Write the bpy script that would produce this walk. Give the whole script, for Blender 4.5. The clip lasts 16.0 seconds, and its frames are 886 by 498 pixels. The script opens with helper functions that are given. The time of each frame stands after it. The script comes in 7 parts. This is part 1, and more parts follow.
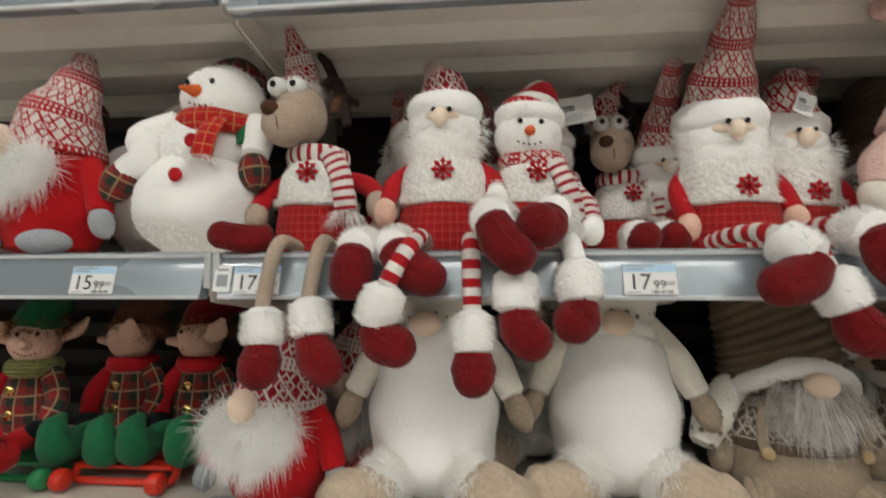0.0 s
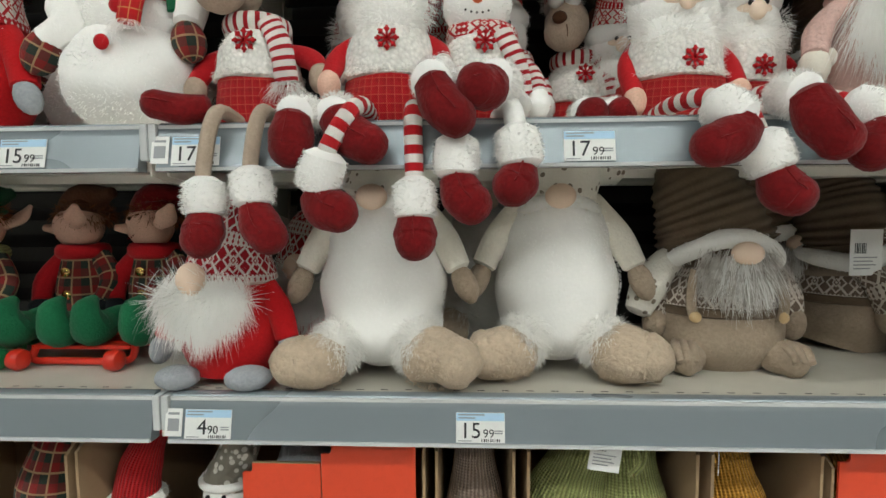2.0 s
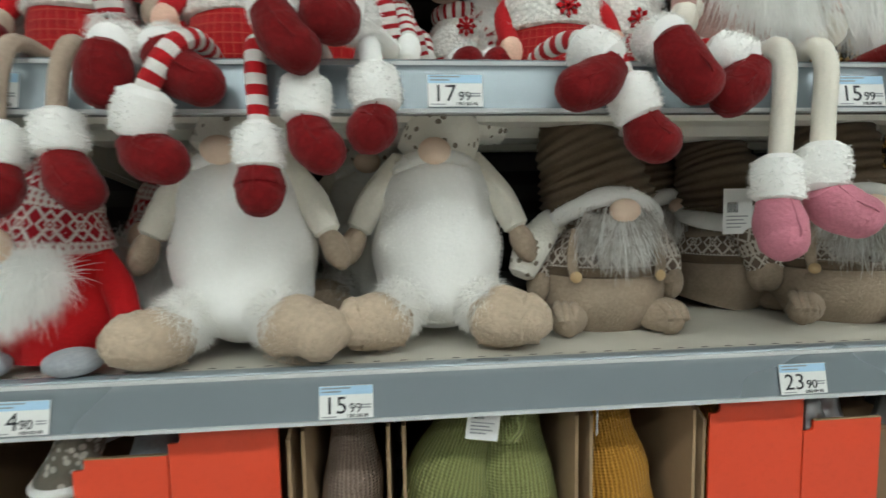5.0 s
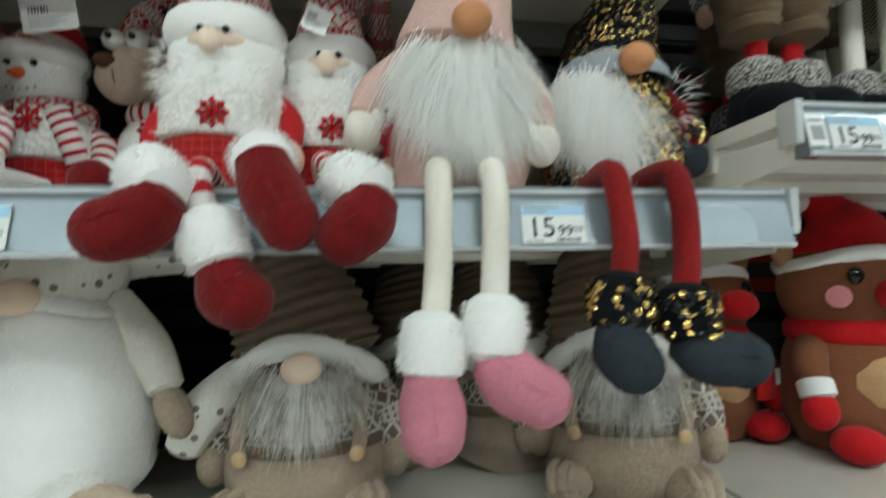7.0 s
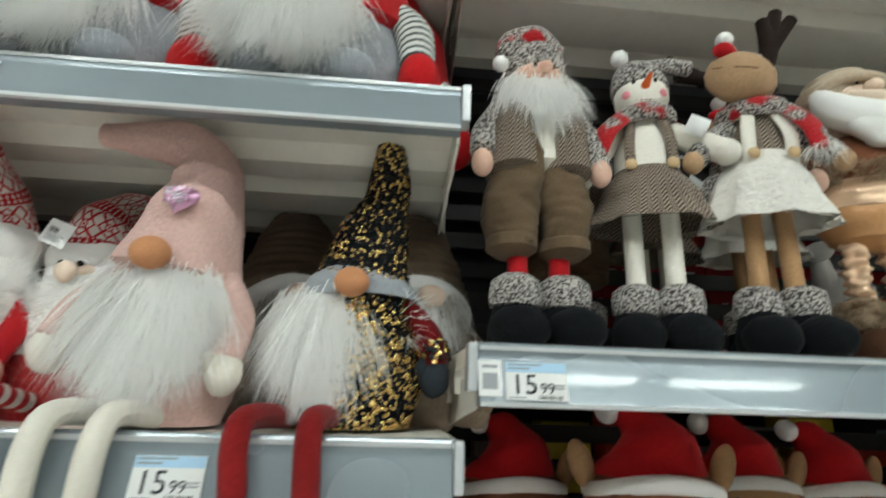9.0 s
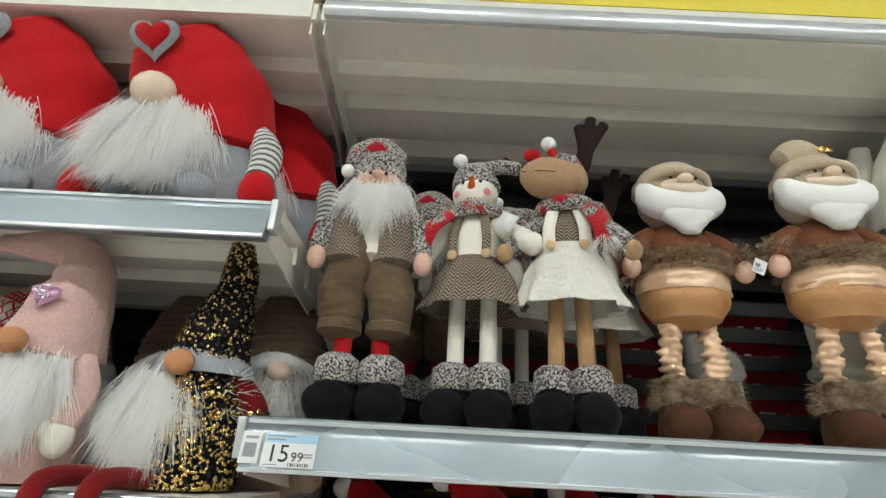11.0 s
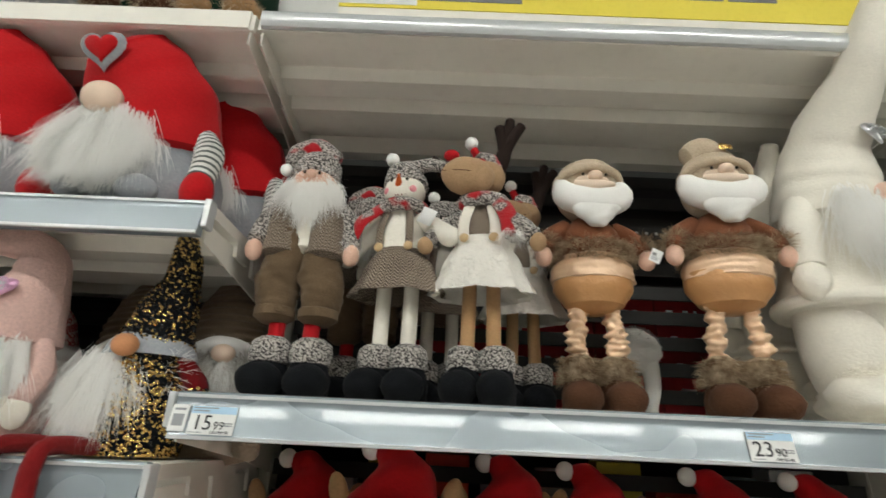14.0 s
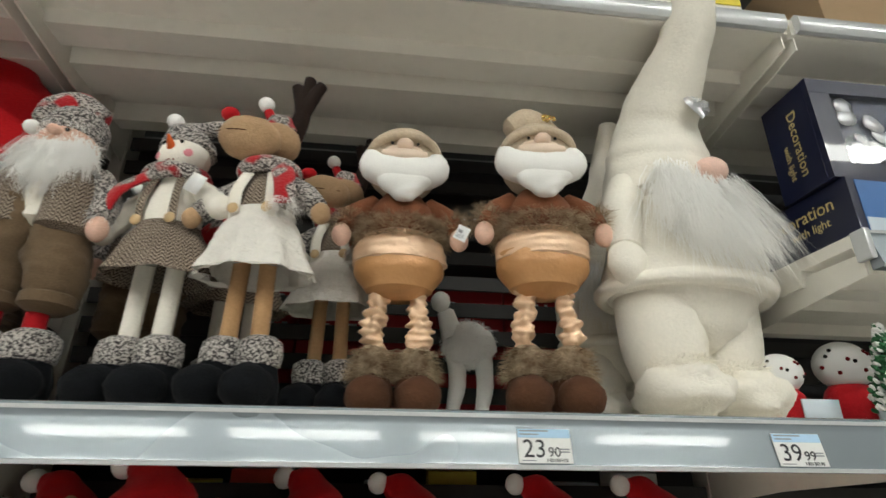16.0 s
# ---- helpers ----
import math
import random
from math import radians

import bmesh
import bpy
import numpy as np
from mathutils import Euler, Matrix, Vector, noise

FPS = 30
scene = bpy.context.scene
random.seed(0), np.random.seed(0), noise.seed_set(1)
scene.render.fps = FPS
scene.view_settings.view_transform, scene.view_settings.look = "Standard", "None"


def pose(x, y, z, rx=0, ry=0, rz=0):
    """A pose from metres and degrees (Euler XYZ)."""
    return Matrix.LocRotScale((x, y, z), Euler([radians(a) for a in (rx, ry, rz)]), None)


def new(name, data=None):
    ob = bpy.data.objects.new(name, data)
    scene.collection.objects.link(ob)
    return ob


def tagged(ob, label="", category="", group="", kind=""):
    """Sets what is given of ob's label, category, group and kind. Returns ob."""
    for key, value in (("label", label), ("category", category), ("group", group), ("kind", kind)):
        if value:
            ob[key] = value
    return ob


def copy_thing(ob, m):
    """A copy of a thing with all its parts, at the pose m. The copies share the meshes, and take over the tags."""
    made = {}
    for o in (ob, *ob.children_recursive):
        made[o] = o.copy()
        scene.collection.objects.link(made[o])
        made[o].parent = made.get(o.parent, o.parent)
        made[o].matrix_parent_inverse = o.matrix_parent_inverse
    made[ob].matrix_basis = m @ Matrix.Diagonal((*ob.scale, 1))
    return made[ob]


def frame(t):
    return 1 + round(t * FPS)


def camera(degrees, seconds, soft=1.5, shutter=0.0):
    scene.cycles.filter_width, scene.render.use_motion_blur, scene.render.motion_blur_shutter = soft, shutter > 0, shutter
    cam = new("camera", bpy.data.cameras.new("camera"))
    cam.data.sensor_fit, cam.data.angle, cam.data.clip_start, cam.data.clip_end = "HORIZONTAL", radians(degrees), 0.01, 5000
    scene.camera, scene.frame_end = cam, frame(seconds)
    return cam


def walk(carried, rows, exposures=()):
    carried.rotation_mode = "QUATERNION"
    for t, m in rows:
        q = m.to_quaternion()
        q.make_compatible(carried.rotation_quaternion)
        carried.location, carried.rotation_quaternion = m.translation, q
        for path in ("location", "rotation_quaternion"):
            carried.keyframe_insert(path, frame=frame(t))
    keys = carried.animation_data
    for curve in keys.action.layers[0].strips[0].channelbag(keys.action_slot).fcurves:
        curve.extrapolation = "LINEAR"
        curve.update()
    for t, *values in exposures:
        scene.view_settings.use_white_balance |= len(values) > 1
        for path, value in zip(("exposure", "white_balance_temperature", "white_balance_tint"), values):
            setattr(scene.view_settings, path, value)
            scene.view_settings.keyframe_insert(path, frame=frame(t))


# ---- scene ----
cam = camera(81.7, 16.0, 1.5, 0.5)
LAMP = 38.0
METRES, EYE, TILT, LEAN, TURN = 1.926, 1.201, 4.5, 0.0, 5.6
ROWS = [
    (0.0, 0.0, 0.0, 0.0, 0.0, 0.0, -0.0),
    (0.5, 0.0105, -0.0038, -0.0153, -2.37, -3.71, 0.25),
    (1.0, 0.0151, -0.0045, -0.0244, -3.29, -6.44, 0.45),
    (1.5, 0.0183, -0.0065, -0.0314, -3.11, -8.0, 0.38),
    (2.0, 0.0204, -0.0059, -0.0357, -2.83, -8.47, 0.2),
    (2.5, 0.0218, -0.0077, -0.0457, -2.7, -8.68, 0.05),
    (3.0, 0.0223, -0.0084, -0.0562, -3.03, -9.82, -0.2),
    (5.5, 0.1053, 0.0383, -0.063, -13.11, -9.23, -0.63),
    (6.0, 0.1801, 0.0693, -0.0604, -14.58, -7.41, -1.58),
    (6.5, 0.2359, 0.0836, -0.0539, -14.45, -5.74, -1.6),
    (7.0, 0.274, 0.0649, -0.0248, -13.95, -0.99, 0.19),
    (7.5, 0.3227, 0.0333, 0.0058, -12.53, 2.32, -0.12),
    (8.0, 0.3786, 0.0149, 0.0203, -9.33, 6.03, -1.23),
    (8.5, 0.4257, 0.0212, 0.0337, -9.07, 8.32, -2.13),
    (9.0, 0.4641, 0.0251, 0.0451, -10.72, 11.61, -2.61),
    (9.5, 0.5113, 0.0159, 0.056, -11.38, 16.17, -3.4),
    (10.0, 0.5599, -0.0098, 0.056, -9.76, 18.18, -3.53),
    (12.5, 0.6519, -0.1075, 0.066, -3.28, 17.1, -3.08),
    (13.0, 0.6581, -0.1101, 0.0638, -3.36, 17.03, -3.18),
    (13.5, 0.6678, -0.1085, 0.0635, -3.46, 17.01, -3.23),
    (14.0, 0.687, -0.1121, 0.0571, -5.67, 16.26, -3.02),
    (14.5, 0.7086, -0.1139, 0.0549, -7.61, 16.0, -3.01),
    (15.0, 0.732, -0.1027, 0.0537, -10.86, 16.51, -2.69),
    (15.5, 0.778, -0.0806, 0.0529, -12.62, 17.47, -2.16),
    (16.0, 0.8285, -0.0606, 0.0527, -11.85, 17.87, -1.65),
]
walk(cam, [(t, pose(0.373, -0.651, EYE, TILT, LEAN, TURN) @ pose(METRES * x, METRES * y, METRES * z, 90 + pitch, roll, yaw)) for t, x, y, z, yaw, pitch, roll in ROWS],
     [(0.0, -0.15, 6500, 9), (0.5, -0.08, 6450, 8), (1.0, 0.0, 6350, 6), (3.0, 0.0, 6200, 4), (5.5, -0.03, 5850, -1), (6.5, -0.03, 5650, -5), (8.0, 0.04, 5950, 0), (9.0, 0.1, 5950, 0), (10.0, 0.15, 5950, 1), (12.5, 0.0, 6350, 7), (16.0, 0.0, 6350, 7)])

# ---------------- world and lamps ----------------
world = bpy.data.worlds.new("world")
scene.world = world
world.use_nodes = True
world.node_tree.nodes["Background"].inputs[0].default_value = (0.9, 0.95, 1.0, 1)
world.node_tree.nodes["Background"].inputs[1].default_value = 0.002


# ---------------- materials ----------------
class Nodes:
    """A material's node tree with short calls for arithmetic."""

    def __init__(self, name):
        self.mat = bpy.data.materials.new(name)
        self.mat.use_nodes = True
        self.tree = self.mat.node_tree
        self.bsdf = self.tree.nodes["Principled BSDF"]
        self.coord = self.tree.nodes.new("ShaderNodeTexCoord")

    def link(self, a, b):
        self.tree.links.new(a, b)

    def put(self, sock, value):
        if isinstance(value, (int, float)):
            sock.default_value = value
        elif isinstance(value, tuple):
            sock.default_value = (*value, 1) if len(value) == 3 and len(sock.default_value) == 4 else value
        else:
            self.link(value, sock)

    def m(self, op, a, b=0.0, c=0.0):
        n = self.tree.nodes.new("ShaderNodeMath")
        n.operation = op
        for s, v in zip(n.inputs, (a, b, c)):
            self.put(s, v)
        return n.outputs[0]

    def mix(self, f, a, b):
        n = self.tree.nodes.new("ShaderNodeMix")
        n.data_type = "RGBA"
        self.put(n.inputs[0], f)
        self.put(n.inputs[6], a)
        self.put(n.inputs[7], b)
        return n.outputs[2]

    def noise(self, scale, detail=3.0, vec=None, stretch=None):
        n = self.tree.nodes.new("ShaderNodeTexNoise")
        n.inputs["Scale"].default_value = scale
        n.inputs["Detail"].default_value = detail
        v = vec or self.coord.outputs["Object"]
        if stretch:
            mp = self.tree.nodes.new("ShaderNodeMapping")
            mp.inputs["Scale"].default_value = stretch
            self.link(v, mp.inputs[0])
            v = mp.outputs[0]
        self.link(v, n.inputs["Vector"])
        return n.outputs[0]

    def voronoi(self, scale, vec=None, out=0, feature="F1"):
        n = self.tree.nodes.new("ShaderNodeTexVoronoi")
        n.feature = feature
        n.inputs["Scale"].default_value = scale
        self.link(vec or self.coord.outputs["Object"], n.inputs["Vector"])
        return n.outputs[out]

    def uv(self):
        n = self.tree.nodes.new("ShaderNodeSeparateXYZ")
        self.link(self.coord.outputs["UV"], n.inputs[0])
        return n.outputs[0], n.outputs[1]

    def ramp(self, f, lo, hi):
        n = self.tree.nodes.new("ShaderNodeMapRange")
        self.put(n.inputs[0], f)
        n.inputs[1].default_value, n.inputs[2].default_value = lo, hi
        return n.outputs[0]

    def bump(self, height, strength, dist):
        n = self.tree.nodes.new("ShaderNodeBump")
        n.inputs["Strength"].default_value = strength
        n.inputs["Distance"].default_value = dist
        self.link(height, n.inputs["Height"])
        self.link(n.outputs[0], self.bsdf.inputs["Normal"])

    def done(self, color, rough, metal=0.0, sheen=0.0):
        self.put(self.bsdf.inputs["Base Color"], color)
        self.put(self.bsdf.inputs["Roughness"], rough)
        self.put(self.bsdf.inputs["Metallic"], metal)
        self.bsdf.inputs["Sheen Weight"].default_value = sheen
        self.bsdf.inputs["Specular IOR Level"].default_value = 0.5 if sheen == 0 else 0.15
        return self.mat


def shade(c, k):
    return tuple(min(1.0, v * k) for v in c)


def fabric(name, col, pile=260.0, depth=0.0025, var=0.22, sheen=0.08, second=None, speck=None):
    """Plush, felt or knit: a pile of fine relief over slow changes of tone."""
    n = Nodes(name)
    slow, fine = n.noise(14), n.noise(pile, 4)
    c = n.mix(n.ramp(slow, 0.3, 0.7), shade(col, 1 - var), second or shade(col, 1 + var * 0.6))
    c = n.mix(n.m("MULTIPLY", n.ramp(fine, 0.35, 0.65), (0.10 if min(col) > 0.5 else 0.30) if speck is None else speck), c, shade(col, 0.55))
    n.bump(fine, 0.7, depth)
    return n.done(c, 0.92, 0, sheen if max(col) > 0.1 else 0.02)


def fur_material(name, col, tip):
    """Thin locks that let part of the light through."""
    n = Nodes(name)
    c = n.mix(n.ramp(n.noise(60, 2), 0.3, 0.7), col, tip)
    n.done(c, 0.6, 0, 0.05)
    thin = n.tree.nodes.new("ShaderNodeBsdfTranslucent")
    n.link(c, thin.inputs[0])
    blend = n.tree.nodes.new("ShaderNodeMixShader")
    blend.inputs[0].default_value = 0.5
    n.link(n.bsdf.outputs[0], blend.inputs[1])
    n.link(thin.outputs[0], blend.inputs[2])
    n.link(blend.outputs[0], n.tree.nodes["Material Output"].inputs[0])
    return n.mat


def uv_fabric(name, f):
    """A woven or knitted pattern in metres round and along the piece; f gives its colour."""
    n = Nodes(name)
    u, v = n.uv()
    c = f(n, u, v)
    fine = n.noise(420, 3)
    stitch = n.m("MULTIPLY", n.m("SINE", n.m("MULTIPLY", u, 2200)), n.m("SINE", n.m("MULTIPLY", v, 1800)))
    c = n.mix(n.m("MULTIPLY", n.ramp(n.noise(30), 0.35, 0.7), 0.22), c, (0.05, 0.03, 0.03))
    n.bump(n.m("ADD", fine, n.m("MULTIPLY", stitch, 0.35)), 0.7, 0.0015)
    return n.done(c, 0.92, 0, 0.06)


def sherpa(name, col):
    """Curly fleece: small round tufts over fine pile."""
    n = Nodes(name)
    d, fine = n.voronoi(150), n.noise(260, 3)
    # gaps between tufts get their shade from a darker tone of the colour
    c = n.mix(n.ramp(d, 0.25, 0.75), col, shade(col, 0.80))
    c = n.mix(n.m("MULTIPLY", n.ramp(n.noise(16), 0.35, 0.7), 0.5), c, shade(col, 0.90))
    n.bump(n.m("SUBTRACT", n.m("MULTIPLY", fine, 0.4), d), 0.8, 0.0035)
    return n.done(c, 0.92, 0, 0.08)


def cell(n, x, size):
    return n.m("SUBTRACT", n.m("FRACT", n.m("DIVIDE", x, size)), 0.5)


def nordic(ground, figure):
    def f(n, u, v):
        a, b = n.m("ABSOLUTE", cell(n, u, 0.036)), n.m("ABSOLUTE", cell(n, v, 0.058))
        d = n.m("ADD", a, n.m("MULTIPLY", b, 1.5))
        star = n.m("LESS_THAN", d, 0.2)
        x = n.m("LESS_THAN", n.m("ABSOLUTE", n.m("SUBTRACT", a, n.m("MULTIPLY", b, 1.4))), 0.07)
        ring = n.m("LESS_THAN", n.m("ABSOLUTE", n.m("SUBTRACT", d, 0.43)), 0.05)
        hole = n.m("LESS_THAN", n.m("ABSOLUTE", n.m("SUBTRACT", d, 0.1)), 0.03)
        fig = n.m("SUBTRACT", n.m("MAXIMUM", n.m("MAXIMUM", star, x), ring), hole)
        band = n.m("GREATER_THAN", b, 0.36)
        dots = n.m("LESS_THAN", n.m("ADD", n.m("ABSOLUTE", cell(n, u, 0.009)), n.m("MULTIPLY", n.m("ABSOLUTE", n.m("SUBTRACT", b, 0.44)), 4)), 0.24)
        fig = n.m("MAXIMUM", n.m("MULTIPLY", fig, n.m("LESS_THAN", b, 0.33)), n.m("SUBTRACT", band, dots))
        teeth = n.m("MULTIPLY", n.m("LESS_THAN", n.m("ABSOLUTE", n.m("SUBTRACT", b, 0.345)), 0.015), n.m("GREATER_THAN", cell(n, u, 0.006), 0))
        return n.mix(n.m("MAXIMUM", fig, teeth), ground, figure)

    return f


def stripes(a, b, size, share=0.5):
    return lambda n, u, v: n.mix(n.m("GREATER_THAN", n.m("FRACT", n.m("DIVIDE", v, size)), share), a, b)


def plaid(base, dark, line, size=0.03):
    def f(n, u, v):
        w = n.m("ADD", n.m("LESS_THAN", n.m("FRACT", n.m("DIVIDE", u, size)), 0.45), n.m("LESS_THAN", n.m("FRACT", n.m("DIVIDE", v, size)), 0.45))
        c = n.mix(n.m("MULTIPLY", w, 0.48), base, dark)
        t = n.m("MAXIMUM", n.m("LESS_THAN", n.m("ABSOLUTE", cell(n, u, size)), 0.05), n.m("LESS_THAN", n.m("ABSOLUTE", cell(n, v, size)), 0.05))
        return n.mix(n.m("MULTIPLY", t, 0.7), c, line)

    return f


def herringbone(a, b):
    def f(n, u, v):
        z = n.m("PINGPONG", u, 0.008)
        s = n.m("FRACT", n.m("DIVIDE", n.m("ADD", v, n.m("MULTIPLY", z, 1.0)), 0.0062))
        return n.mix(n.m("GREATER_THAN", s, 0.5), a, b)

    return f


def rib_knit(name, col, rib=0.007):
    n = Nodes(name)
    u, v = n.uv()
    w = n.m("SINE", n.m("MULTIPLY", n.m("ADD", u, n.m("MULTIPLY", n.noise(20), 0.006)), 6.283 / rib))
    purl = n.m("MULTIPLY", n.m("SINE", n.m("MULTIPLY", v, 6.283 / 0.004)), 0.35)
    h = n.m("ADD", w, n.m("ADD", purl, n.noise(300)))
    # grooves between the ribs are painted darker, as shade in the colour
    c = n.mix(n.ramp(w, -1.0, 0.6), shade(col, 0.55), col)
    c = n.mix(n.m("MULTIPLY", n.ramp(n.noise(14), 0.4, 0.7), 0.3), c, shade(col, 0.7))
    n.bump(h, 0.8, 0.002)
    return n.done(c, 0.92, 0, 0.06)


def boucle(a, b, c=None):
    n = Nodes("boucle_knit")
    f = n.noise(300, 2)
    col = n.mix(n.ramp(f, 0.46, 0.54), a, b)
    if c:
        col = n.mix(n.ramp(n.noise(24, 1), 0.46, 0.52), col, c)
    n.bump(f, 0.9, 0.004)
    return n.done(col, 0.95, 0, 0.2)


RED, CRIMSON, CREAM = (0.48, 0.012, 0.018), (0.175, 0.006, 0.008), (0.80, 0.75, 0.66)
M = dict(
    felt_white=fabric("smooth_white_felt", (0.88, 0.87, 0.84), 420, 0.0006, 0.05),
    oat=fabric("oat_knit", (0.60, 0.49, 0.36), 260, 0.003, 0.15),
    brick=fabric("brick_red_velvet", (0.24, 0.012, 0.013), 200, 0.002, 0.25),
    white_fleece=fabric("white_fleece", (0.90, 0.89, 0.87), 190, 0.0014, 0.04, speck=0.05),
    white_fur=fur_material("white_fur", (0.96, 0.955, 0.935), (0.99, 0.985, 0.97)),
    grey_fur=fur_material("grey_fur", (0.42, 0.38, 0.34), (0.85, 0.83, 0.8)),
    ivory=fabric("ivory_plush", (0.86, 0.82, 0.73), 220, 0.002, 0.06),
    sherpa=sherpa("white_sherpa", (0.88, 0.86, 0.82)),
    red=fabric("red_felt", RED, 300, 0.0015, 0.15),
    bright_red=fabric("bright_red_plush", (0.52, 0.010, 0.014), 300, 0.0015, 0.12),
    crimson=fabric("crimson_felt", CRIMSON, 150, 0.003, 0.35, 0.12, speck=0.5),
    face=fabric("pale_face_felt", (0.86, 0.70, 0.56), 400, 0.0006, 0.04),
    skin=fabric("peach_felt", (0.80, 0.52, 0.40), 400, 0.0006, 0.06),
    nose=fabric("tan_satin_nose", (0.62, 0.29, 0.14), 500, 0.0004, 0.1),
    pale_nose=fabric("pale_nose", (0.84, 0.65, 0.51), 500, 0.0004, 0.06),
    taupe=fabric("taupe_plush", (0.41, 0.325, 0.245), 200, 0.004, 0.2),
    beige=fabric("beige_plush", (0.55, 0.44, 0.33), 160, 0.006, 0.16),
    brown=fabric("brown_felt", (0.10, 0.045, 0.024), 220, 0.002, 0.25),
    dark_brown=fabric("dark_antler_felt", (0.028, 0.018, 0.015), 300, 0.0015, 0.2),
    tan=fabric("tan_plush", (0.50, 0.30, 0.15), 260, 0.002, 0.15),
    moose=fabric("moose_tan", (0.46, 0.30, 0.17), 260, 0.002, 0.15),
    deer=fabric("deer_beige", (0.47, 0.37, 0.29), 260, 0.002, 0.12),
    grey=fabric("grey_felt", (0.36, 0.38, 0.41), 240, 0.002, 0.15),
    pink=fabric("dusty_pink_plush", (0.70, 0.47, 0.42), 220, 0.003, 0.1),
    pink_boot=fabric("pink_velvet", (0.62, 0.23, 0.30), 240, 0.002, 0.2),
    cream=fabric("cream_knit", CREAM, 300, 0.001, 0.06),
    black=fabric("black_felt", (0.006, 0.007, 0.009), 260, 0.002, 0.2),
    slate=fabric("slate_velvet", (0.035, 0.042, 0.052), 240, 0.002, 0.2),
    green=fabric("green_felt", (0.015, 0.13, 0.055), 240, 0.002, 0.15),
    night_green=fabric("dark_green_plush", (0.008, 0.03, 0.016), 240, 0.002, 0.2),
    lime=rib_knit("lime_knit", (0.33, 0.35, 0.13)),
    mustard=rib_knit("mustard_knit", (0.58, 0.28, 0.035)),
    ginger=fabric("ginger_plush", (0.215, 0.080, 0.038), 260, 0.002, 0.12),
    blush=fabric("blush_pink", (0.80, 0.30, 0.34), 300, 0.001, 0.08),
    hair=fabric("auburn_yarn", (0.25, 0.09, 0.03), 160, 0.004, 0.3),
    brown_fur=fur_material("brown_fur", (0.20, 0.125, 0.07), (0.66, 0.54, 0.38)),
    trouser=fabric("brown_tweed_trousers", (0.165, 0.112, 0.066), 420, 0.002, 0.3, speck=0.45),
    wool=fabric("brown_wool", (0.17, 0.125, 0.085), 320, 0.002, 0.25),
    net=fabric("white_knit_net", (0.80, 0.77, 0.71), 140, 0.006, 0.1),
    nordic=uv_fabric("red_nordic_knit", nordic((0.78, 0.72, 0.68), RED)),
    nordic_red=uv_fabric("nordic_on_red", nordic((0.36, 0.01, 0.02), (0.75, 0.68, 0.64))),
    nordic_taupe=uv_fabric("taupe_nordic_knit", nordic((0.17, 0.125, 0.095), (0.68, 0.62, 0.55))),
    stripes=uv_fabric("red_white_stripes", stripes(RED, (0.82, 0.78, 0.74), 0.022)),
    scarf=uv_fabric("striped_scarf", stripes((0.80, 0.76, 0.72), (0.40, 0.012, 0.02), 0.014, 0.6)),
    grey_stripes=uv_fabric("grey_white_stripes", stripes((0.14, 0.16, 0.15), (0.80, 0.80, 0.76), 0.011, 0.42)),
    scarf_gold=uv_fabric("red_gold_scarf", plaid((0.55, 0.015, 0.018), (0.46, 0.012, 0.016), (0.62, 0.36, 0.12), 0.016)),
    red_check=uv_fabric("red_gold_check", plaid((0.45, 0.012, 0.018), (0.36, 0.01, 0.015), (0.58, 0.10, 0.06), 0.011)),
    plaid=uv_fabric("dark_plaid", plaid((0.25, 0.02, 0.02), (0.015, 0.04, 0.03), (0.45, 0.33, 0.18))),
    tweed=uv_fabric("herringbone_tweed", herringbone((0.07, 0.05, 0.035), (0.40, 0.33, 0.26))),
    boucle=boucle((0.05, 0.045, 0.045), (0.55, 0.51, 0.47)),
    boucle_red=boucle((0.06, 0.05, 0.05), (0.52, 0.48, 0.44), (0.42, 0.012, 0.018)),
)


def plain(name, col, rough, metal=0.0, grain=60.0, var=0.1, bump=0.0, coat=0.0):
    n = Nodes(name)
    g = n.noise(grain, 4)
    s = n.noise(4, 3)
    c = n.mix(n.ramp(s, 0.3, 0.7), shade(col, 1 - var), shade(col, 1 + var * 0.5))
    c = n.mix(n.m("MULTIPLY", n.ramp(g, 0.5, 0.8), 0.2), c, shade(col, 0.7))
    if bump:
        n.bump(g, 0.5, bump)
    n.bsdf.inputs["Coat Weight"].default_value = coat
    return n.done(c, n.m("ADD", n.m("MULTIPLY", g, 0.12), rough - 0.06), metal)


def rail_plastic(col):
    """Smooth glossy plastic with a slow change of tone and a little wear in its gloss."""
    n = Nodes("grey_price_rail")
    slow = n.noise(3, 2)
    n.bsdf.inputs["Coat Weight"].default_value = 0.35
    return n.done(n.mix(slow, shade(col, 0.95), shade(col, 1.05)), n.m("ADD", n.m("MULTIPLY", slow, 0.06), 0.24), 0.35)


